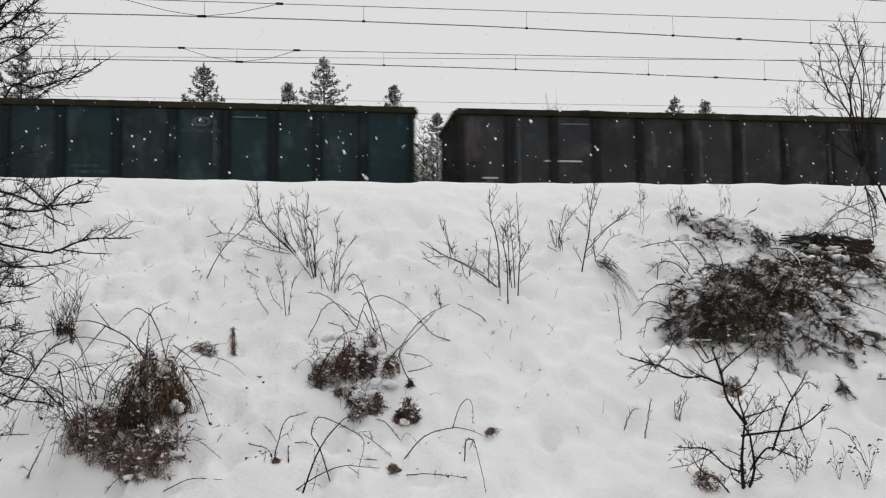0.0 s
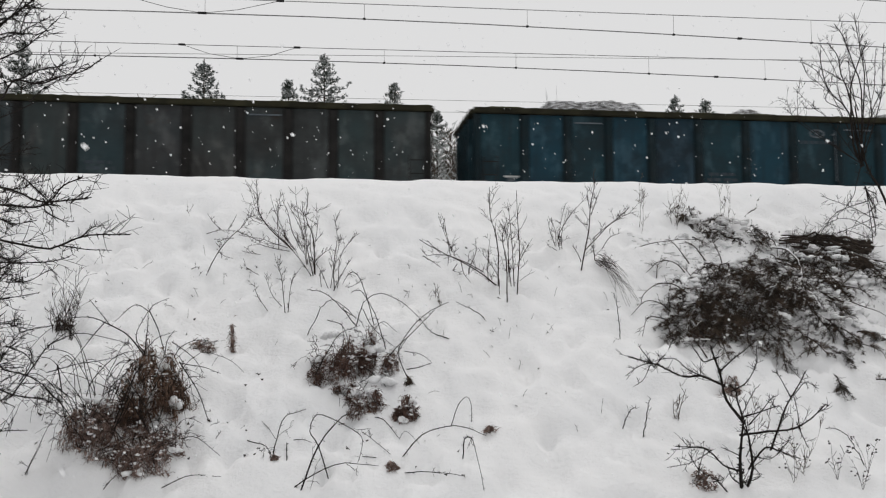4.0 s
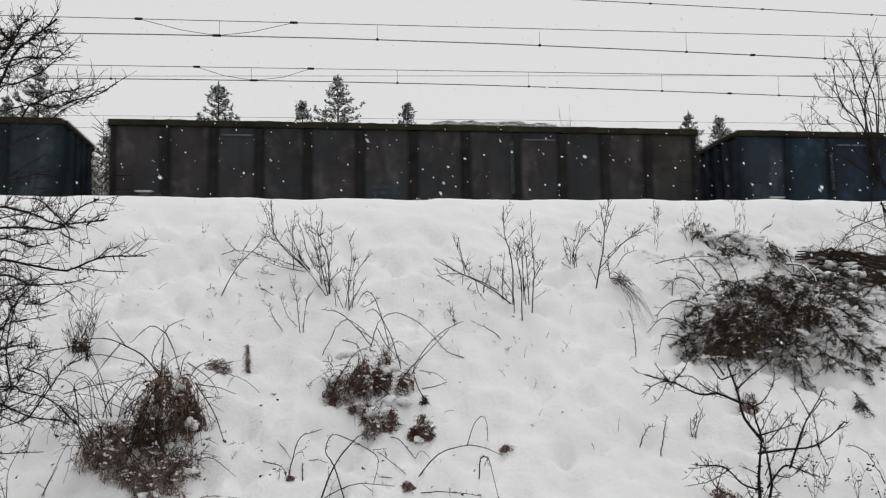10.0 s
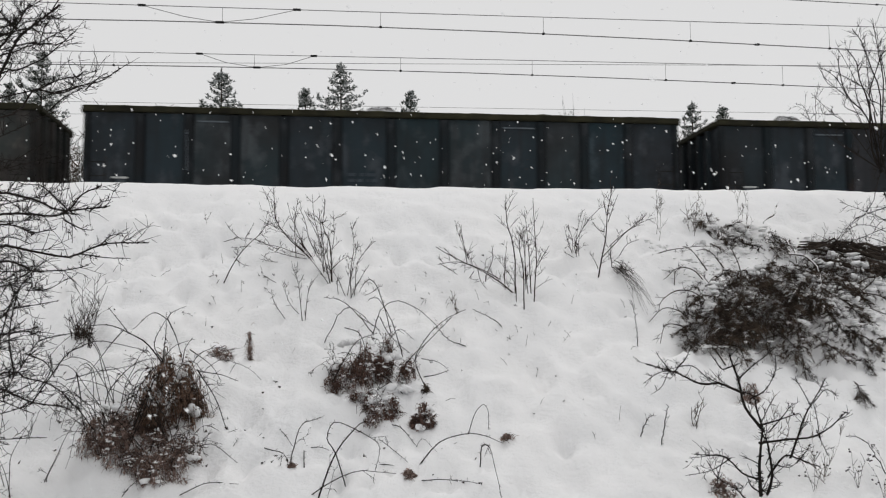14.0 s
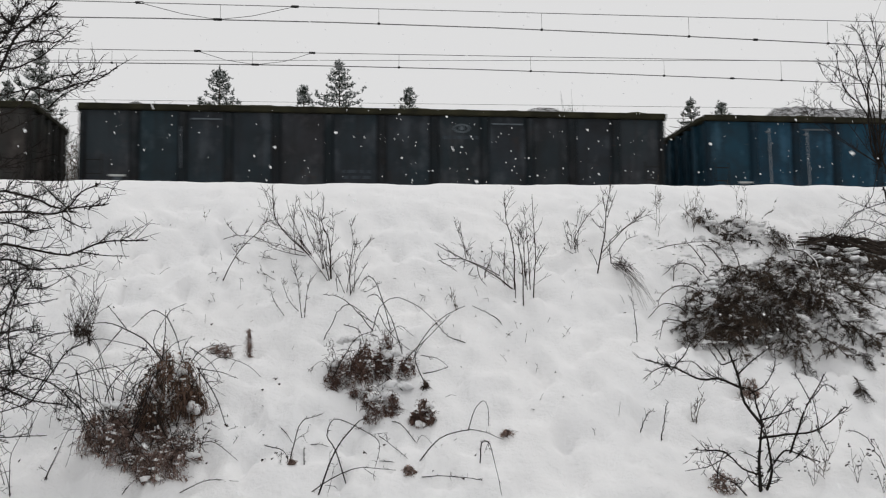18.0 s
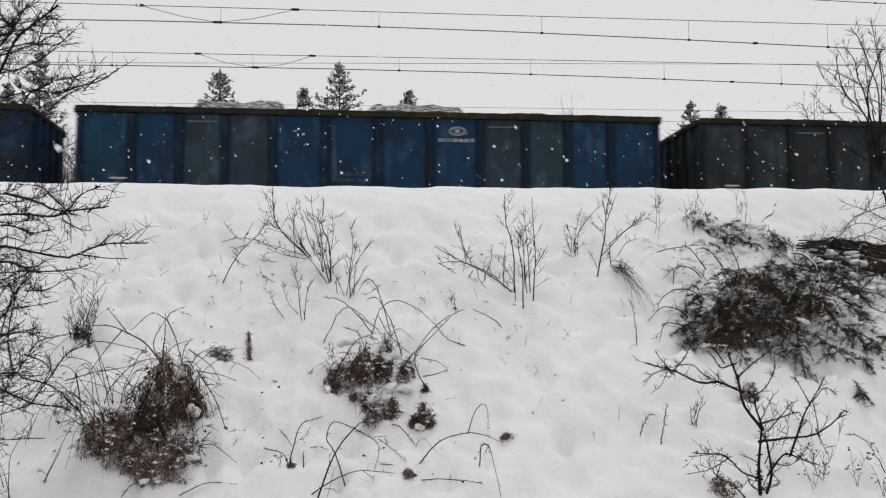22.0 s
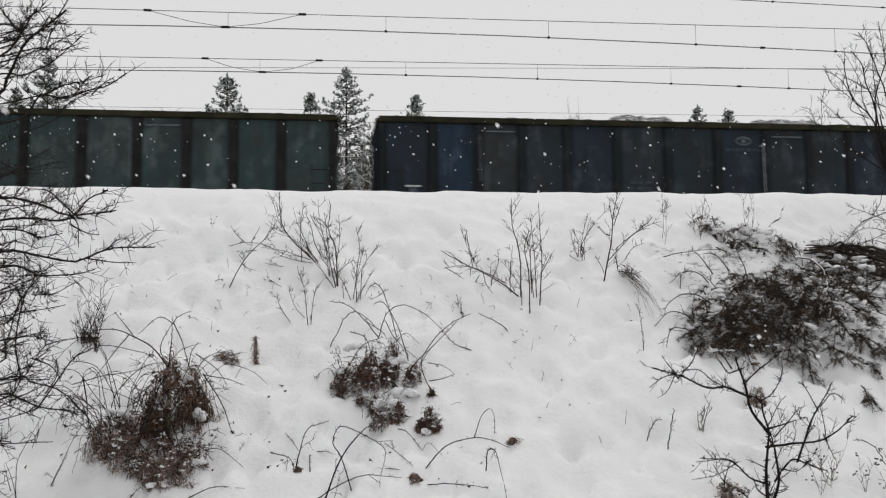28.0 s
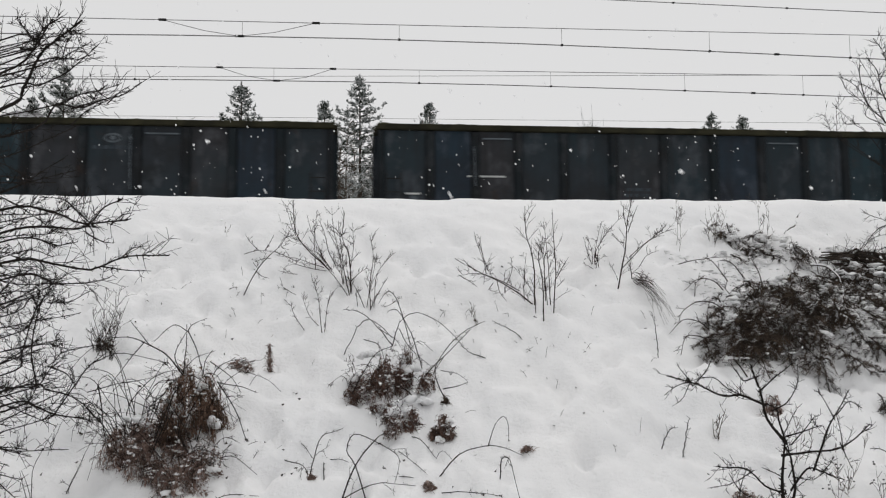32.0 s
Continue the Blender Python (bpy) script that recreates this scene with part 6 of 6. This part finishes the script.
def twig_stubs():
    """Tips of buried stalks and fallen twigs over the slope."""
    rnd = random.Random(31)
    s = Shape()
    for _ in range(110):
        x, y = rnd.uniform(-3.0, 3.2), rnd.uniform(8.0, 11.0)
        if rnd.random() < 0.65:
            x, y = rnd.gauss(*rnd.choice(((-0.6, 0.5), (-1.2, 0.6), (0.9, 0.5), (1.8, 0.4)))), rnd.gauss(9.6, 0.55)
        p = Vector((x, y, ground(x, y) - 0.01))
        lying = rnd.random() < 0.4
        d = Vector((rnd.uniform(-1, 1), rnd.uniform(-0.6, 0.6), 0.12 if lying else rnd.uniform(0.5, 1.6))).normalized() * rnd.uniform(0.03, 0.13)
        q = [p, p + d * 0.5 + Vector((0, 0, 0.012)), p + d]
        s.tube(q, 0.0022, 0.0012, 3)
        for _ in range(rnd.choice((0, 0, 1, 2, 3))):
            c = q[1].lerp(q[2], rnd.random())
            s.tube([c, c + Vector((rnd.uniform(-1, 1), rnd.uniform(-1, 1), rnd.uniform(-0.3, 1))) * 0.03], 0.0016, 0.0008, 3)
    tagged(part("twig_tips", s, TWIG), "tips of buried dry stalks and twigs in snow", "twigs", "", "stuff")


twig_stubs()


def bough(pile, a, b, r, fuzz, sag=0.05, snowy=0.3):
    """A cut withered bough: crooked stem, tufts of dead needles, snow along its back."""
    a, b = Vector(a), Vector(b)
    span = (b - a).length
    pts = wiggle(arc(a, (a + b) / 2 + Vector((0, 0, sag)), b, 8), 0.035)
    branch = Shape()
    branch.tube(pts, r, r * 0.35, 5)
    twigs(branch, pts, r * 0.7, int(4 + span * 8), 0.06 + span * 0.12, 1, 0.0)
    ob = part("bough", branch, BRUSH, pile)
    if fuzz:
        s, white = Shape(), Shape()
        ahead = (b - a).normalized()
        for _ in range(int(4 + span * 16)):
            i = random.randrange(1, len(pts) - 1)
            side = Vector((random.uniform(-1, 1), random.uniform(-1, 0.7), random.uniform(-0.5, 0.5)))
            d = (ahead * 0.35 + side * 0.9).normalized()
            spray = [pts[i] + d * (k * random.uniform(0.024, 0.04)) + Vector((0, 0, -0.004 * k * k)) for k in range(5)]
            rimed = white if random.random() < 0.04 + 1.3 * max(0, noise.noise(pts[i] * 3.4) - 0.12) + max(0, pts[i].y - 10.4) * 0.4 else s
            for _ in range(int(34 * fuzz)):
                k = random.randrange(0, 4)
                c = spray[k].lerp(spray[k + 1], random.random()) + Vector((random.gauss(0, 0.006), random.gauss(0, 0.006), random.gauss(0, 0.006)))
                e = (d * 0.8 + Vector((random.uniform(-1, 1), random.uniform(-1, 1), random.uniform(-1, 0.8)))).normalized()
                (rimed if random.random() < 0.75 else s).blade(c, c + e * random.uniform(0.02, 0.05), random.uniform(0.0015, 0.0032))
        tagged(part("needles", s, random.choice((BOUGH, BOUGH, BRUSH)), ob), kind="stuff")
        if white.v:
            tagged(part("snowy_needles", white, RIME, ob, "needles powdered with snow"), kind="stuff")
    if random.random() < snowy * 0.5:
        s = Shape()
        i = random.randint(0, 3)
        lie = [p + Vector((random.uniform(-0.006, 0.006), -0.002, r + random.uniform(0.003, 0.012))) for p in pts[i:i + random.randint(2, 4)]]
        s.tube(wiggle(lie, 0.02), random.uniform(0.003, 0.006), random.uniform(0.001, 0.003), 5)
        part("snow_load", s, SNOW, ob, "snow lying along the bough", True)


def brush_pile():
    pile = thing("brush_pile", (4.5, 9.5, ground(4.5, 9.5)), "heap of cut withered boughs under patchy snow", "brush pile")

    def lift(x, y):
        u, v = (x - 4.55) / 1.05, (y - 9.55) / 0.72
        return max(0.0, 1 - u * u - v * v) ** 0.7 * 0.17

    def at(x, y, up=0.0):
        return Vector((x, y, ground(x, y) + lift(x, y) + up))

    # clumps of the heap: place, reach, how many boughs, how thick their needles
    clumps = ((3.76, 9.42, 0.20, 17, 1.6), (3.60, 9.16, 0.13, 8, 1.3), (3.92, 9.24, 0.18, 14, 1.5), (4.23, 9.38, 0.22, 17, 1.3), (4.40, 9.20, 0.18, 14, 1.5), (4.46, 8.98, 0.12, 7, 1.6), (4.84, 9.55, 0.20, 11, 1.2),
              (4.86, 9.27, 0.16, 11, 1.4), (4.22, 9.88, 0.15, 7, 1.0), (4.66, 10.0, 0.18, 9, 0.9), (5.35, 10.25, 0.2, 9, 1.0), (5.7, 10.3, 0.2, 6, 0.8), (5.95, 10.1, 0.2, 5, 1.0), (5.1, 10.22, 0.16, 10, 1.2), (5.55, 10.05, 0.2, 5, 0.9), (5.2, 9.76, 0.20, 8, 0.9), (4.9, 9.92, 0.16, 6, 1.1), (5.5, 9.86, 0.18, 4, 0.9), (3.70, 9.62, 0.12, 6, 1.1), (4.5, 9.66, 0.18, 12, 1.1), (4.12, 9.62, 0.18, 13, 1.4), (4.40, 9.80, 0.16, 9, 1.1), (3.95, 9.50, 0.15, 9, 1.3), (4.62, 9.40, 0.17, 11, 1.3),
              (4.40, 11.15, 0.10, 6, 1.5), (4.75, 10.97, 0.12, 6, 1.3), (5.0, 10.74, 0.13, 6, 1.3), (4.52, 10.78, 0.09, 4, 1.0))

    def thick(x, y):
        """How crowded the heap is at a place."""
        return sum(math.exp(-((x - cx) ** 2 + (y - cy) ** 2) / (2 * r * r)) for cx, cy, r, _, _ in clumps)
    for cx, cy, r, boughs, fuzz in clumps:
        for _ in range(boughs):
            x, y = cx + random.gauss(0, r * 0.55), cy + random.gauss(0, r * 0.45)
            a = random.uniform(0, 2 * math.pi) if random.random() < 0.5 else random.gauss(-1.7, 0.8)
            d = Vector((math.cos(a), math.sin(a) * 0.8, 0)) * random.uniform(0.5, 1.5) * r
            up = random.uniform(0.03, 0.16)
            bough(pile, at(x, y, up), at(x + d.x, y + d.y, max(0.0, up - 0.08)), random.uniform(0.004, 0.009), fuzz, 0.04, 0.42)
    # bare boughs that arch out of the heap
    for r, line in (
            (0.007, ((3.96, 10.13, 2.34), (3.86, 10.13, 2.39), (3.70, 10.13, 2.41), (3.52, 10.13, 2.34))),
            (0.007, ((3.85, 9.81, 2.11), (3.72, 9.79, 2.14), (3.54, 9.77, 2.16), (3.38, 9.74, 2.10), (3.33, 9.72, 2.02))),
            (0.007, ((3.61, 9.65, 1.91), (3.51, 9.64, 1.95), (3.34, 9.63, 1.97), (3.19, 9.62, 1.88))),
            (0.007, ((3.54, 9.47, 1.77), (3.42, 9.39, 1.80), (3.26, 9.31, 1.79), (3.16, 9.23, 1.67))),
            (0.005, ((3.66, 10.17, 2.28), (3.71, 10.23, 2.38), (3.81, 10.28, 2.47))),
            (0.006, ((3.54, 10.50, 2.63), (3.92, 10.57, 2.68), (4.38, 10.64, 2.70))),
            (0.008, ((3.69, 8.93, 1.46), (3.63, 9.05, 1.57), (3.59, 9.18, 1.65))),
            (0.007, ((4.03, 9.76, 2.01), (3.99, 9.97, 2.21), (3.94, 10.19, 2.39))),
            ):
        s = Shape()
        pts = [p + Vector((0, 0, 0.03 + 0.05 * math.sin(math.pi * i / 12))) for i, p in enumerate(bend(line, 4))]
        s.tube(wiggle(pts, 0.02), r, r * 0.4, 5)
        twigs(s, pts, r * 0.7, 7, 0.12, 1, 0.0)
        part("bough", s, BRUSH, pile)
    for (x0, y0, x1, y1, up) in ((4.0, 10.1, 3.85, 10.35, 0.2), (4.2, 10.1, 4.0, 10.4, 0.18), (4.4, 10.15, 4.45, 10.5, 0.15), (5.4, 9.6, 6.0, 9.95, 0.25), (5.3, 9.4, 5.8, 9.3, 0.06)):
        bough(pile, at(x0, y0, 0.08), at(x1, y1, up), 0.007, 0.0, 0.06, 0.1)
    # dark tufted boughs lying apart on the snow
    for (x0, y0, x1, y1, fuzz) in ((5.2, 9.6, 5.32, 9.2, 2.2), (4.3, 9.2, 4.4, 8.98, 2.6), (5.0, 9.05, 5.35, 9.02, 2.0), (5.1, 8.95, 5.4, 8.93, 2.0), (4.78, 8.6, 4.72, 8.36, 2.6), (4.6, 9.1, 4.72, 8.9, 2.0),
                                   (3.55, 9.4, 3.62, 9.12, 2.0), (3.9, 9.3, 4.0, 9.05, 1.5), (4.75, 10.9, 4.98, 10.55, 2.2), (4.3, 11.1, 4.6, 11.08, 2.2), (4.5, 10.95, 4.78, 10.8, 1.8), (4.3, 10.75, 4.42, 10.6, 1.2),
                                   (5.0, 10.75, 5.25, 10.7, 1.8), (5.15, 8.55, 5.5, 8.35, 1.0), (5.5, 9.0, 5.75, 8.95, 2.5), (4.85, 9.3, 5.0, 8.95, 2.6), (4.70, 8.98, 4.86, 8.86, 3.0), (5.0, 9.14, 5.12, 8.98, 3.0), (5.3, 9.1, 5.5, 9.05, 3.0), (5.15, 9.4, 5.3, 9.22, 3.0), (4.95, 8.88, 5.05, 8.8, 3.0), (5.45, 8.75, 5.7, 8.6, 1.5)):
        bough(pile, at(x0, y0, 0.05), at(x1, y1, 0.03), 0.008, fuzz, 0.03, 0.6)
    # pale poles coated with snow
    for line in (
            ((4.98, 10.31, 2.41), (5.03, 10.08, 2.37), (5.06, 9.86, 2.20), (4.99, 9.63, 1.98), (4.85, 9.41, 1.83), (4.78, 9.18, 1.74)),
            ((5.12, 10.62, 2.62), (5.04, 10.38, 2.49), (4.94, 10.14, 2.31)),
            ((4.94, 10.84, 2.82), (5.17, 11.08, 2.98), (5.37, 11.32, 3.12)),
            ((3.75, 9.71, 1.98), (3.83, 9.76, 2.05), (3.92, 9.80, 2.09)),
            ):
        s = Shape()
        pts = wiggle([p + Vector((0, -0.1, 0.24)) for p in bend(line, 5)], 0.05)
        s.tube(pts, 0.008, 0.005, 5)
        ob = part("bough", s, BRUSH, pile)
        s, i = Shape(), 0
        while i < len(pts) - 2:
            n = random.randint(3, 6)
            lie = [p + Vector((random.uniform(-0.007, 0.007), -0.005, 0.006 + random.uniform(-0.004, 0.006))) for p in pts[i:i + n]]
            s.tube(lie, random.uniform(0.005, 0.010), random.uniform(0.003, 0.007), 6)
            i += n
        part("snow_load", s, SNOW, ob, "snow lying along the bough", True)
    # bundle of thick branches
    for line in (
            ((5.34, 10.69, 2.70), (5.68, 10.64, 2.71), (5.99, 10.60, 2.63), (6.35, 10.55, 2.56)),
            ((5.49, 10.72, 2.64), (5.80, 10.51, 2.61), (6.19, 10.30, 2.44)),
            ((5.36, 10.57, 2.56), (5.60, 10.41, 2.52), (6.16, 10.25, 2.39)),
            ((5.30, 10.66, 2.67), (5.69, 10.56, 2.65), (6.29, 10.46, 2.53)),
            ((5.45, 10.54, 2.51), (5.73, 10.35, 2.46), (6.11, 10.16, 2.34)),
            ((5.47, 10.73, 2.67), (5.80, 10.65, 2.68), (6.37, 10.58, 2.60)),
            ):
        for _ in range(3):
            s = Shape()
            up = random.uniform(0.04, 0.16)
            pts = wiggle([p + Vector((0, random.uniform(-0.03, 0.03), up)) for p in bend(line, 4)], 0.08)
            s.tube(pts, 0.008, random.uniform(0.012, 0.024), 6)
            twigs(s, pts, 0.006, 14, 0.26, 1, -0.25)
            part("branch", s, BRUSH, pile, "thick dark cut branch")
    for i in range(12):
        x, y = random.uniform(5.25, 6.3), random.uniform(9.75, 10.35)
        up = random.uniform(0.05, 0.2)
        bough(pile, at(x, y, up), at(x + random.uniform(0.15, 0.45), y - random.uniform(0.1, 0.45), up - 0.03), 0.008, 0.8, 0.03, 0.3)
    # snow caught on and between the boughs
    for n in range(560):
        x, y = random.uniform(3.45, 6.1), random.uniform(9.0, 11.1)
        inside = thick(x, y) > 0.5
        if not inside and (x < 4.2 or random.random() < 0.6) or inside and noise.noise(Vector((x * 3.4, y * 3.4, 8.0))) < 0.08 + 0.3 * min(1, max(-0.6, 9.8 - y)) - 0.12 * max(0, x - 4.9):
            continue
        r = random.uniform(0.010, 0.030 + 0.022 * min(1, max(0, y - 9.6)))
        s = Shape()
        for _ in range(random.randint(1, 3)):
            c = at(x + random.uniform(-0.06, 0.06), y + random.uniform(-0.04, 0.04), random.uniform(0.06, 0.13) if inside else 0.01)
            s.lump(c, r * random.uniform(0.8, 1.9), r * 1.1, r * random.uniform(0.5, 0.9), 0.55)
        part("snow_clump", s, SNOW, pile, "", True)
    crumbs = Shape()
    for _ in range(420):
        x, y = random.uniform(3.5, 5.6), random.uniform(9.0, 10.8)
        r = random.uniform(0.004, 0.014)
        crumbs.lump(at(x, y, random.uniform(0.02, 0.1)), r * random.uniform(1, 4), r, r * 0.8, 0.6)
    tagged(part("snow_dusting", crumbs, SNOW, pile, "", True), kind="stuff")


brush_pile()


# ---- pines beyond the railway ----
def pine(x, y, top, width, seed, frost=0.6):
    rnd = random.Random(seed)
    base = bank(y)
    tree = thing("pine_tree", (x, y, base), "young dark pine dusted with snow beyond tracks", "tree", "pines beyond the railway")
    s = Shape()
    s.tube([Vector((x, y, base - 0.1)), Vector((x + 0.05, y, (base + top) / 2)), Vector((x, y, top))], 0.14, 0.015, 7)
    part("trunk", s, PINE_BARK, tree)
    crown, dust = Shape(), Shape()
    z = base + 1.2
    while z < top - 0.12:
        left = top - z
        reach = min(width * 1.05 + 0.05 * left, 0.05 + 0.52 * left) * rnd.uniform(0.75, 1.1)
        turn = rnd.uniform(0, 6.3)
        for k in range(rnd.randint(5, 7)):
            a = turn + k * 1.05 + rnd.uniform(-0.3, 0.3)
            n = reach * rnd.uniform(0.55, 1.1)
            p0 = Vector((x, y, z + rnd.uniform(-0.06, 0.06)))
            p1 = p0 + Vector((math.cos(a), math.sin(a), rnd.uniform(0.0, 0.3))) * n
            p2 = p1 + Vector((math.cos(a) * 0.3, math.sin(a) * 0.3, rnd.uniform(0.5, 0.9))) * min(0.3, 0.35 * n + 0.06)
            crown.tube([p0, p0.lerp(p1, 0.6) - Vector((0, 0, 0.03)), p1, p2], 0.02, 0.005, 3)
            for j in range(int(4 + n * 18)):
                f = rnd.uniform(0.3, 1.35)
                q = (p0.lerp(p1, f) if f < 1 else p1.lerp(p2, (f - 1) / 0.35)) + Vector((rnd.uniform(-0.1, 0.1), rnd.uniform(-0.1, 0.1), rnd.uniform(-0.04, 0.08)))
                target = dust if rnd.random() < frost else crown
                for _ in range(7):
                    e = Vector((rnd.uniform(-0.8, 0.8), rnd.uniform(-0.8, 0.8), rnd.uniform(-0.1, 1.3))).normalized() * rnd.uniform(0.06, 0.15)
                    target.blade(q, q + e, 0.020)
        z += rnd.uniform(0.24, 0.36) if left > 0.9 else rnd.uniform(0.16, 0.24)
    for _ in range(40):
        q = Vector((x, y, top - rnd.uniform(0.0, 0.35)))
        crown.blade(q, q + Vector((rnd.uniform(-0.6, 0.6), rnd.uniform(-0.6, 0.6), rnd.uniform(0.1, 1.3))).normalized() * rnd.uniform(0.07, 0.14), 0.015)
    tagged(part("crown", crown, NEEDLE, tree), kind="stuff")
    tagged(part("snow_dust", dust, FROST, tree), kind="stuff")


for i, (x, y, top, w) in enumerate(((0.47, 42, 13.8, 0.9), (-4.58, 42, 13.4, 0.95), (3.49, 42, 12.6, 0.6), (-1.04, 42, 12.6, 0.6), (-11.94, 42, 13.9, 0.9), (-13.2, 42, 12.5, 1.2),
                                    (16.15, 42, 12.4, 0.5), (17.58, 42, 12.25, 0.5), (-3.7, 44, 12.0, 1.6), (1.7, 45, 11.6, 1.6), (-7.4, 43, 11.6, 1.5), (5.6, 44, 11.9, 1.5), (8.6, 45, 11.9, 1.6),
                                    (-9.8, 45, 11.7, 1.6), (11.4, 44, 11.8, 1.4), (13.8, 45, 12.0, 1.5), (19.6, 44, 12.0, 1.5), (-16.0, 45, 12.2, 1.5), (22.5, 46, 12.2, 1.6), (2.9, 47, 11.4, 1.4),
                                    (-6.2, 47, 11.0, 1.5), (7.2, 48, 10.8, 1.5), (15.4, 47, 11.0, 1.4))):
    pine(x, y, top, w, 100 + i)


def undergrowth():
    s, c = Shape(), Shape()
    rnd = random.Random(5)
    for _ in range(3000):
        x, y = rnd.uniform(-26, 34), rnd.uniform(37, 52)
        z = bank(y)
        h = rnd.uniform(6.8, 9.0)
        p = Vector((x, y, z - 0.05))
        q = p + Vector((rnd.uniform(-0.5, 0.5), rnd.uniform(-0.5, 0.5), h))
        t = s if rnd.random() < 0.62 else c
        t.tube([p, (p + q) / 2 + Vector((rnd.uniform(-0.2, 0.2), 0, 0)), q], 0.02, 0.006, 3)
        for _ in range(20):
            a = p + (q - p) * rnd.uniform(0.68, 1)
            t.tube([a, a + Vector((rnd.uniform(-0.5, 0.5), rnd.uniform(-0.4, 0.4), rnd.uniform(0, 0.5)))], 0.018, 0.008, 3)
    thicket = thing("thicket", (4, 44, 1.5), "bare grey-brown undergrowth behind the railway", "thicket")
    tagged(part("stem_mass", s, STALK, thicket), kind="stuff")
    tagged(part("snowy_brushwood", c, FROST, thicket), kind="stuff")


undergrowth()


def frosted_sapling(x, y, top):
    tree = thing("bare_sapling", (x, y, bank(y)), "frosted bare sapling beyond the tracks", "tree")
    for k in range(5):
        s = Shape()
        tip = Vector((x + random.uniform(-0.8, 0.8), y, top - random.uniform(0.1, 0.8)))
        pts = wiggle(arc((x, y, bank(y) - 0.05), (x + 0.15 * (tip.x - x), y, (bank(y) + top) / 2), tip, 10), 0.1)
        s.tube(pts, 0.03, 0.005, 5)
        twigs(s, pts[6:], 0.012, 26, 0.5, 1, 0.2)
        part("stem", s, FROST, tree)


frosted_sapling(10.9, 42, 12.9)


# ---- falling snow in three drifting layers ----
FALL = []


def snowfall(count, near, far, size, drift, seed):
    rnd = random.Random(seed)
    s = Shape()
    drift = Vector(drift)
    for _ in range(count):
        y = math.sqrt(rnd.uniform(near * near, far * far))
        x = y * (0.12 + rnd.uniform(-0.55, 0.55))
        z = 1.7 + y * rnd.uniform(-0.02, 0.40)
        p = Vector((x, y, z)) - drift * rnd.uniform(-1, 33)
        r = size * (0.45 + 1.1 * rnd.random() ** 2.2)
        o = len(s.v)
        for d in ((1, 0, 0), (-0.9, 0.3, 0.2), (0.1, 1, 0), (-0.2, -0.9, 0.1), (0, 0.2, 0.7), (0.1, 0, -0.8)):
            s.v.append(p + Vector([c * r * rnd.uniform(0.6, 1.2) for c in d]))
        for f in ((0, 2, 4), (2, 1, 4), (1, 3, 4), (3, 0, 4), (2, 0, 5), (1, 2, 5), (3, 1, 5), (0, 3, 5)):
            s.f.append(tuple(o + k for k in f))
    layer = part("snowfall", s, FLAKE)
    tagged(layer, "loose white snowflakes drifting down in the air", "snowfall", "falling snow", "stuff")
    FALL.append((layer, drift))


snowfall(7000, 9, 19, 0.0135, (0.45, 0.0, -1.15), 1)
snowfall(6200, 4, 9, 0.0096, (0.55, 0.05, -1.25), 2)
snowfall(900, 1.4, 4, 0.008, (0.6, 0.0, -1.2), 3)


# ---- what moves ----
def motions():
    for wagon, x in WAGONS:
        walk(wagon, [(t, pose(x + SPEED * t, TRACK, RAIL_Z)) for t in (0, 8, 16, 24, 32)])
    for layer, drift in FALL:
        walk(layer, [(t, Matrix.Translation(drift * t)) for t in (0, 8, 16, 24, 32)])


motions()
